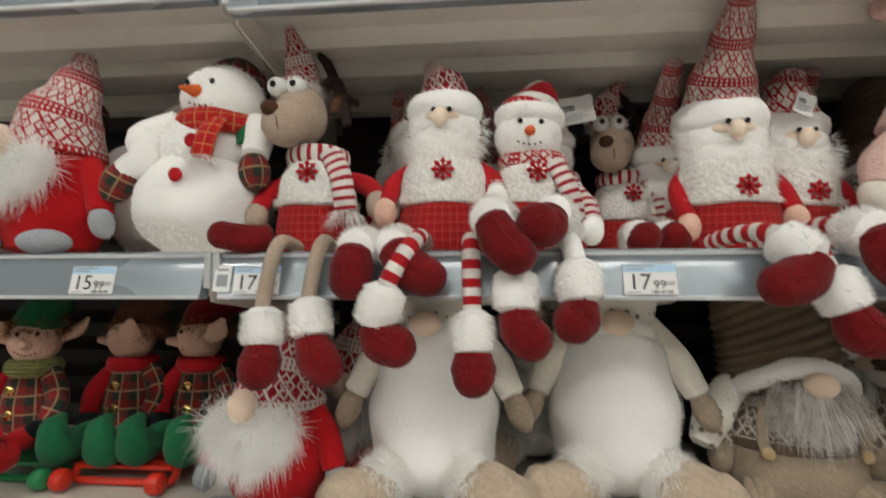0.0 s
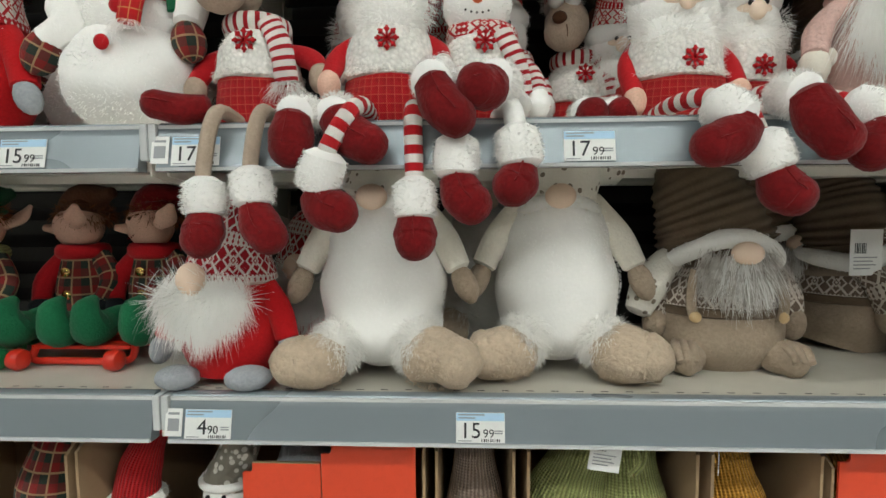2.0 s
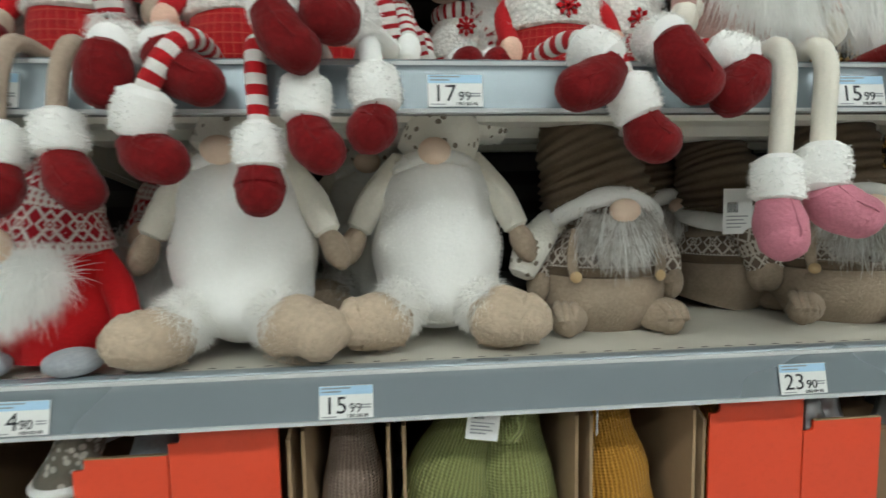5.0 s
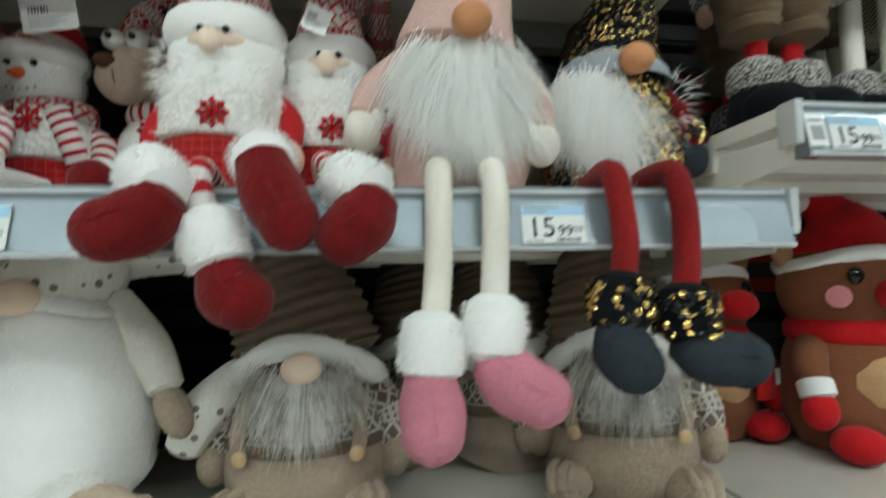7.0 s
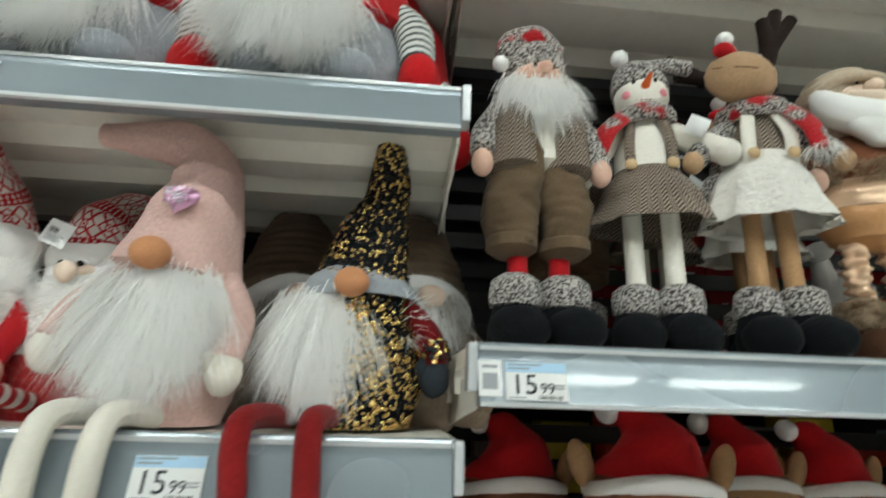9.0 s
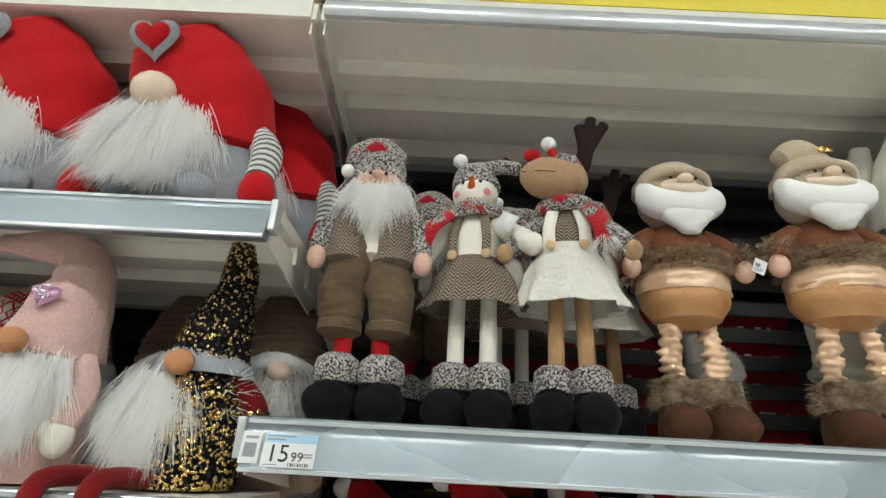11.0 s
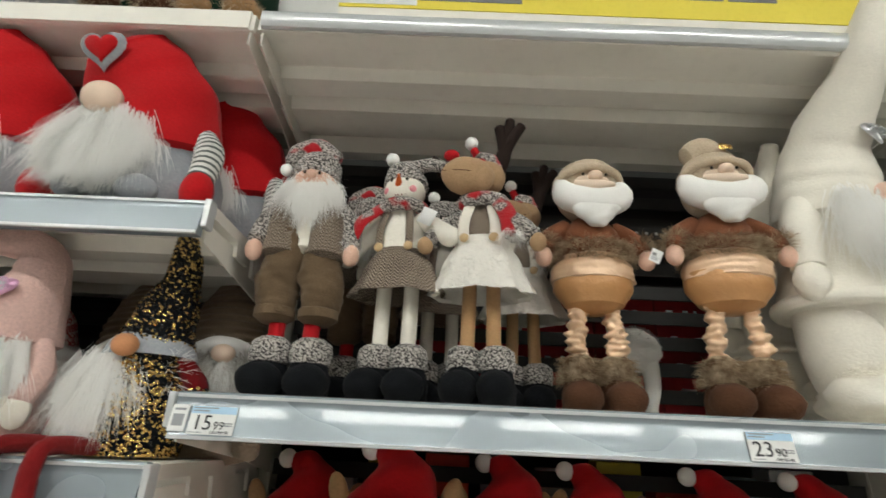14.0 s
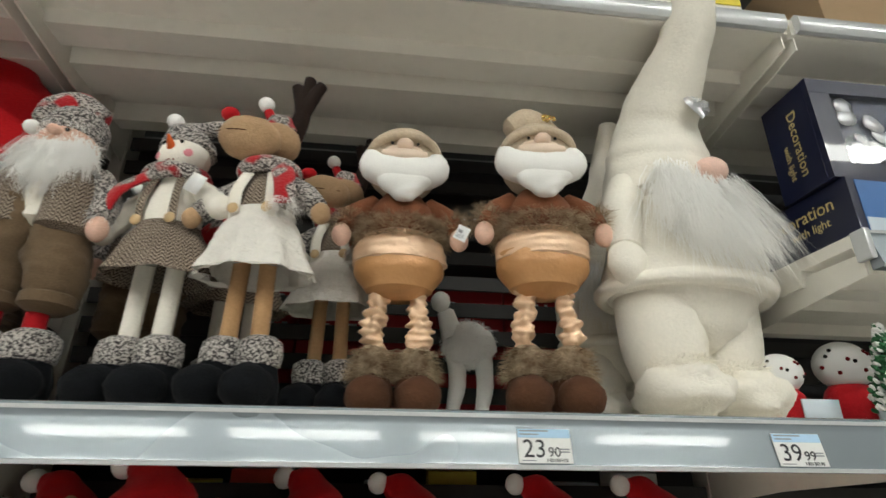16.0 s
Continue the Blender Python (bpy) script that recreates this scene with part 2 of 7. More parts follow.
M.update(
    eye=plain("black_bead", (0.01, 0.01, 0.01), 0.15),
    white_bead=plain("white_plastic_bead", (0.8, 0.8, 0.78), 0.3),
    button=plain("wooden_button", (0.60, 0.42, 0.22), 0.5),
    gold=plain("gold_sequin", (0.85, 0.58, 0.20), 0.22, 1.0),
    jet=plain("black_sequin", (0.015, 0.014, 0.014), 0.25, 0.3),
    silver=plain("silver_glitter", (0.6, 0.6, 0.62), 0.3, 1.0),
    pink_glitter=plain("pink_glitter", (0.75, 0.42, 0.62), 0.3, 0.7),
    amber=plain("amber_satin", (0.58, 0.30, 0.12), 0.38, 0.15, 45, 0.2, 0.006),
    satin=plain("bronze_satin", (0.84, 0.58, 0.38), 0.33, 0.2, 45, 0.2, 0.006),
    orange=plain("orange_felt", (0.72, 0.13, 0.02), 0.8),
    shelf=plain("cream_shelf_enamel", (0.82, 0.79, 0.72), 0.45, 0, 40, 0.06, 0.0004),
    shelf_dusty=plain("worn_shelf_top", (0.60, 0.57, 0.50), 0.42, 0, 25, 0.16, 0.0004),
    rail=rail_plastic((0.27, 0.31, 0.34)),
    rail_edge=plain("clear_rail_edge", (0.62, 0.64, 0.65), 0.2, 0.2, 30, 0.05),
    # slat and dark are near black: the recess shade is set into their colour
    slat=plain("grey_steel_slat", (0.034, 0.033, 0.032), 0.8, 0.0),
    dark=plain("painted_void_shade", (0.010, 0.010, 0.011), 0.7),
    paper=plain("white_label_paper", (0.80, 0.80, 0.79), 0.6, 0, 200, 0.02),
    blue_band=plain("label_blue_band", (0.42, 0.62, 0.80), 0.6, 0, 200, 0.02),
    ink=plain("black_ink", (0.015, 0.015, 0.02), 0.6, 0, 200, 0.02),
    grey_ink=plain("grey_ink", (0.30, 0.31, 0.33), 0.6, 0, 200, 0.02),
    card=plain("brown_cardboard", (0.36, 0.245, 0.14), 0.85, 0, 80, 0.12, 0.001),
    # darker copy of the brown card: shade inside the cartons, put into colour
    card_shaded=plain("shaded_cardboard", (0.20, 0.13, 0.075), 0.9, 0, 80, 0.15, 0.001),
    red_card=plain("red_orange_card", (0.72, 0.065, 0.02), 0.5, 0, 120, 0.05, 0.0003),
    red_box=plain("red_gift_carton", (0.38, 0.01, 0.015), 0.6, 0, 100, 0.1),
    navy=plain("navy_printed_carton", (0.010, 0.013, 0.04), 0.35, 0, 60, 0.1, 0.0, 0.3),
    night_blue=plain("blue_print", (0.05, 0.16, 0.42), 0.4),
    snow_print=plain("pale_print", (0.6, 0.68, 0.75), 0.4),
    yellow=plain("yellow_poster_paper", (0.80, 0.66, 0.06), 0.5, 0, 90, 0.03),
    poster_grey=plain("grey_poster_print", (0.20, 0.20, 0.20), 0.5),
    red_plastic=plain("red_plastic", (0.60, 0.03, 0.015), 0.3),
    green_plastic=plain("green_plastic", (0.02, 0.20, 0.07), 0.3),
    tree_green=plain("tinsel_green", (0.02, 0.12, 0.04), 0.6),
    floor=plain("speckled_floor_tile", (0.60, 0.575, 0.545), 0.3, 0, 90, 0.08, 0.0002),
    ceiling=plain("grey_ceiling_paint", (0.13, 0.13, 0.13), 0.8, 0, 30, 0.05),
    far_goods=plain("dim_far_goods", (0.12, 0.105, 0.10), 0.7, 0, 6, 0.4),
    wall=plain("wall_paint", (0.2, 0.2, 0.195), 0.7, 0, 30, 0.05),
    steel=plain("cream_upright_steel", (0.55, 0.52, 0.46), 0.45, 0.1),
)


def lamp_material():
    n = Nodes("lamp_diffuser")
    n.bsdf.inputs["Emission Color"].default_value = (1.0, 0.985, 0.91, 1)
    n.bsdf.inputs["Emission Strength"].default_value = LAMP
    return n.done((0.9, 0.9, 0.9), 0.5)


M["lamp"] = lamp_material()


def star_print():
    n = Nodes("star_print_plush")
    d = n.voronoi(62)
    c = n.mix(n.ramp(n.noise(14), 0.3, 0.7), (0.78, 0.75, 0.68), (0.86, 0.83, 0.76))
    c = n.mix(n.m("LESS_THAN", d, 0.27), c, (0.25, 0.21, 0.16))
    n.bump(n.noise(200, 4), 0.7, 0.003)
    return n.done(c, 0.9, 0, 0.2)


M["stars"] = star_print()


def clear_glass():
    n = Nodes("clear_window_film")
    n.bsdf.inputs["Transmission Weight"].default_value = 1.0
    return n.done((0.95, 0.96, 0.97), 0.05)


M["film"] = clear_glass()


# the loose pile that stands off a plush surface of that name
FURRY = {
    "white_sherpa": fur_material("sherpa_pile", (0.88, 0.86, 0.82), (0.93, 0.91, 0.88)),
    "white_fleece": fur_material("white_pile", (0.90, 0.89, 0.87), (0.95, 0.94, 0.92)),
    "ivory_plush": fur_material("ivory_pile", (0.88, 0.84, 0.75), (0.93, 0.90, 0.82)),
    "beige_plush": fur_material("beige_pile", (0.56, 0.45, 0.34), (0.66, 0.55, 0.43)),
}


# ---------------- mesh kit ----------------
class Kit:
    """Collects pieces with their materials into one mesh."""

    def __init__(self, seed=1):
        self.v, self.f, self.mi, self.uv, self.mats = [], [], [], [], []
        self.soft, self.floor = {}, None
        self.rng = random.Random(seed)

    def slot(self, mat):
        if mat not in self.mats:
            self.mats.append(mat)
        return self.mats.index(mat)

    def add(self, verts, faces, mat, uvs=None):
        o, s = len(self.v), self.slot(mat)
        self.v += [tuple(p) for p in verts]
        for k, f in enumerate(faces):
            self.f.append([o + i for i in f])
            self.mi.append(s)
            self.uv.append(uvs[k] if uvs else [(0, 0)] * len(f))

    def ball(self, c, r, mat, rot=(0, 0, 0), seg=18, lump=0.0, power=1.0):
        """A soft ellipsoid; power under 1 makes it boxier, lump dents it."""
        r = (r, r, r) if isinstance(r, (int, float)) else r
        e = Euler([radians(a) for a in rot]).to_matrix()
        c = Vector(c)
        rings = max(5, seg * 2 // 3)
        vs = []
        off = Vector((self.rng.uniform(0, 50), 0, 0))
        for i in range(rings + 1):
            th = math.pi * i / rings
            for j in range(seg + 1):
                ph = 2 * math.pi * j / seg
                d = [math.sin(th) * math.cos(ph), math.sin(th) * math.sin(ph), math.cos(th)]
                d = [math.copysign(abs(q) ** power, q) for q in d]
                p = Vector((d[0] * r[0], d[1] * r[1], d[2] * r[2]))
                if lump:
                    p *= 1 + lump * noise.noise(Vector(d) * 2.1 + off)
                vs.append(c + e @ p)
        fs, us = [], []
        w, h = 2 * math.pi * max(r[0], r[1]), math.pi * max(r)
        for i in range(rings):
            for j in range(seg):
                a = i * (seg + 1) + j
                fs.append((a, a + seg + 1, a + seg + 2, a + 1))
                us.append([(w * j / seg, -h * i / rings), (w * j / seg, -h * (i + 1) / rings), (w * (j + 1) / seg, -h * (i + 1) / rings), (w * (j + 1) / seg, -h * i / rings)])
        self.add(vs, fs, mat, us)

    def spine(self, path, radii, steps):
        """A smooth line through the path's points, with the radii blended along it."""
        pts = [Vector(p) for p in path]
        rad = [(q, q) if isinstance(q, (int, float)) else q for q in radii]
        k = len(pts) - 1
        out = []
        for i in range(steps + 1):
            t = i / steps * k
            a = min(int(t), k - 1)
            s = t - a
            p0, p1, p2, p3 = pts[max(a - 1, 0)], pts[a], pts[a + 1], pts[min(a + 2, k)]
            p = 0.5 * (2 * p1 + (p2 - p0) * s + (2 * p0 - 5 * p1 + 4 * p2 - p3) * s * s + (3 * p1 - p0 - 3 * p2 + p3) * s ** 3)
            e = s * s * (3 - 2 * s)
            out.append((p, rad[a][0] + (rad[a + 1][0] - rad[a][0]) * e, rad[a][1] + (rad[a + 1][1] - rad[a][1]) * e))
        return out

    def tube(self, path, radii, mat, n=16, steps=14, side=(1, 0, 0), ridge=0.0, turns=0, fold=0.0, folds=0, round_ends=True, lump=0.0, crinkle=0.0):
        """A swept soft tube. ridge/turns: rings round it; fold/folds: pleats along it."""
        sp = self.spine(path, radii, steps)
        vs, fs, us, length = [], [], [], 0.0
        ax = Vector(side)
        rmax = max(max(a, b) for _, a, b in sp)
        w = 2 * math.pi * rmax
        off = Vector((self.rng.uniform(0, 50), 3, 0))
        lens = []
        for i, (p, ra, rb) in enumerate(sp):
            t = (sp[min(i + 1, len(sp) - 1)][0] - sp[max(i - 1, 0)][0]).normalized()
            ax = (ax - t * ax.dot(t)).normalized()
            bx = t.cross(ax)
            if i:
                length += (p - sp[i - 1][0]).length
            lens.append(length)
            g = 1 + ridge * math.sin(2 * math.pi * turns * i / steps)
            for j in range(n + 1):
                a = 2 * math.pi * j / n
                q = g * (1 + fold * math.sin(folds * a) * i / steps)
                d = ax * math.cos(a) * ra * q + bx * math.sin(a) * rb * q
                if lump:
                    d *= 1 + lump * noise.noise((p + d) * 14 + off)
                if crinkle:
                    d *= 1 + crinkle * noise.noise(Vector(((p + d).x * 60, (p + d).y * 60, (p + d).z * 110)) + off)
                vs.append(p + d)
        for i in range(steps):
            for j in range(n):
                a = i * (n + 1) + j
                fs.append((a, a + 1, a + n + 2, a + n + 1))
                us.append([(w * j / n, lens[i]), (w * (j + 1) / n, lens[i]), (w * (j + 1) / n, lens[i + 1]), (w * j / n, lens[i + 1])])
        self.add(vs, fs, mat, us)
        if round_ends:
            for i, sgn in ((0, -1), (len(sp) - 1, 1)):
                p, ra, rb = sp[i]
                t = (sp[min(i + 1, len(sp) - 1)][0] - sp[max(i - 1, 0)][0]).normalized()
                base = vs[i * (n + 1) : i * (n + 1) + n]
                bulge = min(ra, rb) * 0.35
                if sgn < 0 and t.z > 0.9 and p.z >= 0:
                    bulge = min(bulge, p.z)  # what stands on a board stays above it
                mid = p + t * sgn * bulge
                ring = [p + (q - p) * 0.62 + t * sgn * bulge * 0.8 for q in base]
                vv = base + ring + [mid]
                ff = [(j, (j + 1) % n, n + (j + 1) % n, n + j) for j in range(n)] + [(n + j, n + (j + 1) % n, 2 * n) for j in range(n)]
                if sgn < 0:
                    ff = [tuple(reversed(q)) for q in ff]
                self.add(vv, ff, mat, [[(w * 0.1 * k, lens[i]) for k in range(len(q))] for q in ff])
        return sp

    def strand(self, p, d, length, width, droop, mat_slot, out=None, curl=0.4):
        """One tapered lock of fur that leaves along d and droops."""
        out = out or d
        facing = out + Vector((self.rng.uniform(-0.5, 0.5), self.rng.uniform(-0.5, 0.5), self.rng.uniform(-0.3, 0.3)))
        side = d.cross(facing)
        side = side.normalized() * width if side.length > 1e-6 else Vector((width, 0, 0))
        o = len(self.v)
        q, dd = p.copy(), d.copy()
        for k in range(3):
            s = side * (0.6, 0.52, 0.33)[k]
            self.v += [tuple(q - s), tuple(q + s)]
            dd = (dd + Vector((self.rng.uniform(-curl, curl), self.rng.uniform(-0.75, 0.75) * curl, -droop))).normalized()
            q = q + dd * length / 3
        self.v.append(tuple(q))
        if self.floor is not None:
            for k in range(o, o + 7):
                self.v[k] = (*self.v[k][:2], max(self.v[k][2], self.floor))
        turned = side.cross(d).dot(out) < 0
        if abs(d.dot(out)) < 0.6:
            for k in range(7):
                self.soft[o + k] = out
        for f in ((o, o + 1, o + 3, o + 2), (o + 2, o + 3, o + 5, o + 4), (o + 4, o + 5, o + 6)):
            self.f.append(list(reversed(f)) if turned else list(f))
            self.mi.append(mat_slot)
            self.uv.append([(0, 0)] * len(f))

    def fur_ball(self, c, r, mat, count, length, width=0.0016, droop=0.15, rot=(0, 0, 0), keep=None, comb=(0, 0, 0)):
        """Fur over an ellipsoid, where keep(direction) holds; comb leans it."""
        r = (r, r, r) if isinstance(r, (int, float)) else r
        e = Euler([radians(a) for a in rot]).to_matrix()
        s, c, comb = self.slot(FURRY.get(mat.name, mat)), Vector(c), Vector(comb)
        made = 0
        while made < count * 2.6:
            d = Vector((self.rng.gauss(0, 1), self.rng.gauss(0, 1), self.rng.gauss(0, 1))).normalized()
            made += 1
            if keep and not keep(d):
                continue
            p = c + e @ Vector((d[0] * r[0], d[1] * r[1], d[2] * r[2]))
            nrm = (e @ Vector((d[0] / r[0], d[1] / r[1], d[2] / r[2]))).normalized()
            j = Vector((self.rng.uniform(-0.5, 0.5), self.rng.uniform(-0.5, 0.5), self.rng.uniform(-0.5, 0.5)))
            self.strand(p, (nrm + comb + j).normalized(), length * self.rng.uniform(0.55, 1.15), width * 0.62, droop, s, nrm)

    def fur_tube(self, path, radii, mat, count, length, width=0.0016, droop=0.1, side=(1, 0, 0)):
        sp = self.spine(path, radii, 24)
        s = self.slot(FURRY.get(mat.name, mat))
        ax = Vector(side)
        for _ in range(int(count * 2.8)):
            i = self.rng.randrange(24)
            p, ra, rb = sp[i]
            t = (sp[i + 1][0] - sp[i][0])
            f = self.rng.random()
            tn = t.normalized()
            a = ax - tn * ax.dot(tn)
            a.normalize()
            b = tn.cross(a)
            g = self.rng.uniform(0, 2 * math.pi)
            nrm = a * math.cos(g) + b * math.sin(g)
            q = p + t * f + a * math.cos(g) * ra + b * math.sin(g) * rb
            j = Vector((self.rng.uniform(-0.5, 0.5), self.rng.uniform(-0.5, 0.5), self.rng.uniform(-0.5, 0.5)))
            self.strand(q, (nrm + j).normalized(), length * self.rng.uniform(0.5, 1.15), width * 0.62, droop, s, nrm)

    def beard(self, c, width, drop, depth, mat, count=700, thick=0.0022, bulge=0.03):
        """A long hanging beard: locks that start in an arc under the nose and fall to a point."""
        s = self.slot(mat)
        self.floor = 0.004
        total = int(count * 2.4)
        lock = 14
        for q in range(total):
            if q % lock == 0:
                u = self.rng.uniform(-1, 1)
                h = self.rng.random() ** 1.5 * 0.62
                base = Vector((c[0] + u * width * (0.62 + 0.38 * math.sin(math.pi * min(1, h + 0.3))), c[1] - bulge * (1 - u * u) * (0.4 + 0.6 * math.sin(math.pi * min(1, h * 1.5))) + self.rng.uniform(0, depth), c[2] - h * drop * (1 - 0.35 * u * u)))
                way = Vector((u * (0.75 - 0.95 * h) + self.rng.uniform(-0.28, 0.28), -0.42 + self.rng.uniform(-0.25, 0.25), -0.75))
                reach = drop * (1 - h) * self.rng.uniform(0.62, 0.95) * (1 - 0.28 * u * u)
                face = Vector((u * 0.75 + self.rng.uniform(-0.35, 0.35), -0.8, 0.3 + self.rng.uniform(-0.3, 0.3))).normalized()
            j = Vector((self.rng.gauss(0, 0.006), self.rng.gauss(0, 0.004), self.rng.gauss(0, 0.006)))
            d = (way + Vector((self.rng.uniform(-0.16, 0.16), self.rng.uniform(-0.12, 0.12), 0)) - j * 14).normalized()
            self.strand(base + j, d, reach * self.rng.uniform(0.55, 1.05), thick * 0.6, 0.32, s, face, 0.17)
        self.floor = None

    def cuff(self, path, r, mat, count=130, fluff=0.012):
        self.tube(path, [r * 0.92, r, r * 0.92], mat, 14, 6, lump=0.1)
        self.fur_tube(path, [r * 0.9, r, r * 0.9], mat, count * 2, fluff, 0.0014, 0.15)

    def boot(self, ankle, toe, r, mat):
        """A stuffed boot from ankle to toe."""
        a, t = Vector(ankle), Vector(toe)
        m = a.lerp(t, 0.45) + Vector((0, 0, -0.25 * r))
        self.tube([a, m, t], [r * 0.78, r * 1.0, r * 0.92], mat, 16, 10, lump=0.08)
        self.ball(t, r * 0.93, mat, seg=14, lump=0.05)
        f = Vector((0, -1, 0.25)).normalized()
        self.tube([a + f * r * 0.76, m + f * r * 0.99, t + f * r * 0.93, t + (t - m).normalized() * r * 0.9], [0.0011] * 4, mat, 6, 12)

    def flat(self, c, size, mat, rot=(0, 0, 0)):
        """A thin box of that size."""
        e = Euler([radians(a) for a in rot]).to_matrix()
        x, y, z = (q / 2 for q in size)
        vs = [Vector(c) + e @ Vector(p) for p in ((-x, -y, -z), (x, -y, -z), (x, y, -z), (-x, y, -z), (-x, -y, z), (x, -y, z), (x, y, z), (-x, y, z))]
        self.add(vs, [(3, 2, 1, 0), (4, 5, 6, 7), (0, 1, 5, 4), (1, 2, 6, 5), (2, 3, 7, 6), (3, 0, 4, 7)], mat)

    def flake(self, c, r, mat):
        """A stitched snowflake that faces the aisle."""
        for k in range(4):
            a = 45 * k
            self.flat(c, (2 * r, 0.003, r * 0.17), mat, (0, a, 0))
        for k in range(8):
            a = math.radians(45 * k)
            self.flat((c[0] + 0.72 * r * math.cos(a), c[1], c[2] + 0.72 * r * math.sin(a)), (r * 0.36, 0.0034, r * 0.36), mat, (0, 45 - 45 * k, 0))

    def disc(self, c, r, mat, normal=(0, -1, 0), t=0.003, n=14):
        nn = Vector(normal).normalized()
        a = nn.orthogonal().normalized()
        b = nn.cross(a)
        c = Vector(c)
        ring = [a * math.cos(2 * math.pi * k / n) * r + b * math.sin(2 * math.pi * k / n) * r for k in range(n)]
        vs = [c + q for q in ring] + [c + q * 0.85 + nn * t for q in ring] + [c + nn * t * 0.7]
        self.add(vs, [(k, (k + 1) % n, n + (k + 1) % n, n + k) for k in range(n)] + [(n + k, n + (k + 1) % n, 2 * n) for k in range(n)], mat)

    def heart(self, c, r, mat, t=0.004, tilt=0.0, lean=0.0):
        """A heart patch; tilt turns it in its plane, lean tips it back."""
        e = Euler((radians(lean), radians(tilt), 0)).to_matrix()
        pts = []
        for k in range(28):
            a = 2 * math.pi * k / 28
            pts.append((r / 16 * 16 * math.sin(a) ** 3, r / 16 * (13 * math.cos(a) - 5 * math.cos(2 * a) - 2 * math.cos(3 * a) - math.cos(4 * a))))
        c = Vector(c)
        vs = [c + e @ Vector((x, 0, z)) for x, z in pts] + [c + e @ Vector((x * 0.92, -t, z * 0.92)) for x, z in pts] + [c + e @ Vector((0, -t * 1.3, 0))]
        self.add(vs, [(k, (k + 1) % 28, 28 + (k + 1) % 28, 28 + k) for k in range(28)] + [(28 + k, 28 + (k + 1) % 28, 56) for k in range(28)], mat)

    def sequins(self, points, mats, r=0.0035):
        """Small discs at (place, normal) pairs, each tipped its own way."""
        for p, nrm in points:
            j = Vector((self.rng.uniform(-0.6, 0.6), self.rng.uniform(-0.6, 0.6), self.rng.uniform(-0.6, 0.6)))
            self.disc(p + nrm * 0.001, r, self.rng.choice(mats), (nrm + j).normalized(), 0.0006, 6)

    def on_tube(self, path, radii, count, side=(1, 0, 0)):
        sp = self.spine(path, radii, 30)
        out, ax = [], Vector(side)
        for _ in range(count):
            i = self.rng.randrange(30)
            p, ra, rb = sp[i]
            t = sp[i + 1][0] - sp[i][0]
            tn = t.normalized()
            a = (ax - tn * ax.dot(tn)).normalized()
            b = tn.cross(a)
            g = self.rng.uniform(0, 2 * math.pi)
            nrm = (a * math.cos(g) + b * math.sin(g)).normalized()
            out.append((p + t * self.rng.random() + a * math.cos(g) * ra + b * math.sin(g) * rb, nrm))
        return out

    def on_ball(self, c, r, count, keep=None):
        out = []
        for _ in range(count):
            d = Vector((self.rng.gauss(0, 1), self.rng.gauss(0, 1), self.rng.gauss(0, 1))).normalized()
            if not keep or keep(d):
                out.append((Vector(c) + Vector((d[0] * r[0], d[1] * r[1], d[2] * r[2])), Vector((d[0] / r[0], d[1] / r[1], d[2] / r[2])).normalized()))
        return out

    def mesh(self, name, smooth=True):
        me = bpy.data.meshes.new(name)
        me.from_pydata(self.v, [], self.f)
        for m in self.mats:
            me.materials.append(m)
        me.polygons.foreach_set("material_index", self.mi)
        me.polygons.foreach_set("use_smooth", [smooth] * len(self.f))
        lay = me.uv_layers.new(name="UVMap")
        lay.data.foreach_set("uv", [q for f in self.uv for p in f for q in p])
        me.update()
        if self.soft:
            me.normals_split_custom_set_from_vertices([tuple(self.soft[i]) if i in self.soft else (0.0, 0.0, 0.0) for i in range(len(self.v))])
        return me

    def thing(self, name, m, label, category, group="", scale=1.0):
        ob = new(name, self.mesh(name))
        ob.matrix_world = m @ Matrix.Diagonal((scale, scale, scale, 1))
        return tagged(ob, label, category, group)


def part(name, bm, material, parent, label=""):
    """Links a bmesh as one mesh object under a thing or part."""
    me = bpy.data.meshes.new(name)
    bm.to_mesh(me)
    bm.free()
    me.materials.append(material)
    ob = new(name, me)
    ob.parent = parent
    if label:
        ob["label"] = label
    return ob


def box_bm(lo, hi, bevel=0.0, bm=None):
    bm = bm or bmesh.new()
    r = bmesh.ops.create_cube(bm, size=1.0)
    for v in r["verts"]:
        v.co = Vector([lo[k] + (hi[k] - lo[k]) * (v.co[k] + 0.5) for k in range(3)])
    if bevel:
        es = list({e for v in r["verts"] for e in v.link_edges})
        bmesh.ops.bevel(bm, geom=es, offset=bevel, segments=2, affect="EDGES", profile=0.7)
    return bm


def profile_bm(pts, x0, x1):
    """A closed outline in y and z, drawn out along x."""
    bm = bmesh.new()
    a = [bm.verts.new((x0, y, z)) for y, z in pts]
    b = [bm.verts.new((x1, y, z)) for y, z in pts]
    n = len(pts)
    for k in range(n):
        bm.faces.new((a[k], a[(k + 1) % n], b[(k + 1) % n], b[k]))
    bm.faces.new(list(reversed(a)))
    bm.faces.new(b)
    bmesh.ops.recalc_face_normals(bm, faces=bm.faces)
    return bm


def empty(name, place, label, category, group="", kind=""):
    ob = new(name)
    ob.matrix_world = Matrix.Translation(place)
    return tagged(ob, label, category, group, kind)


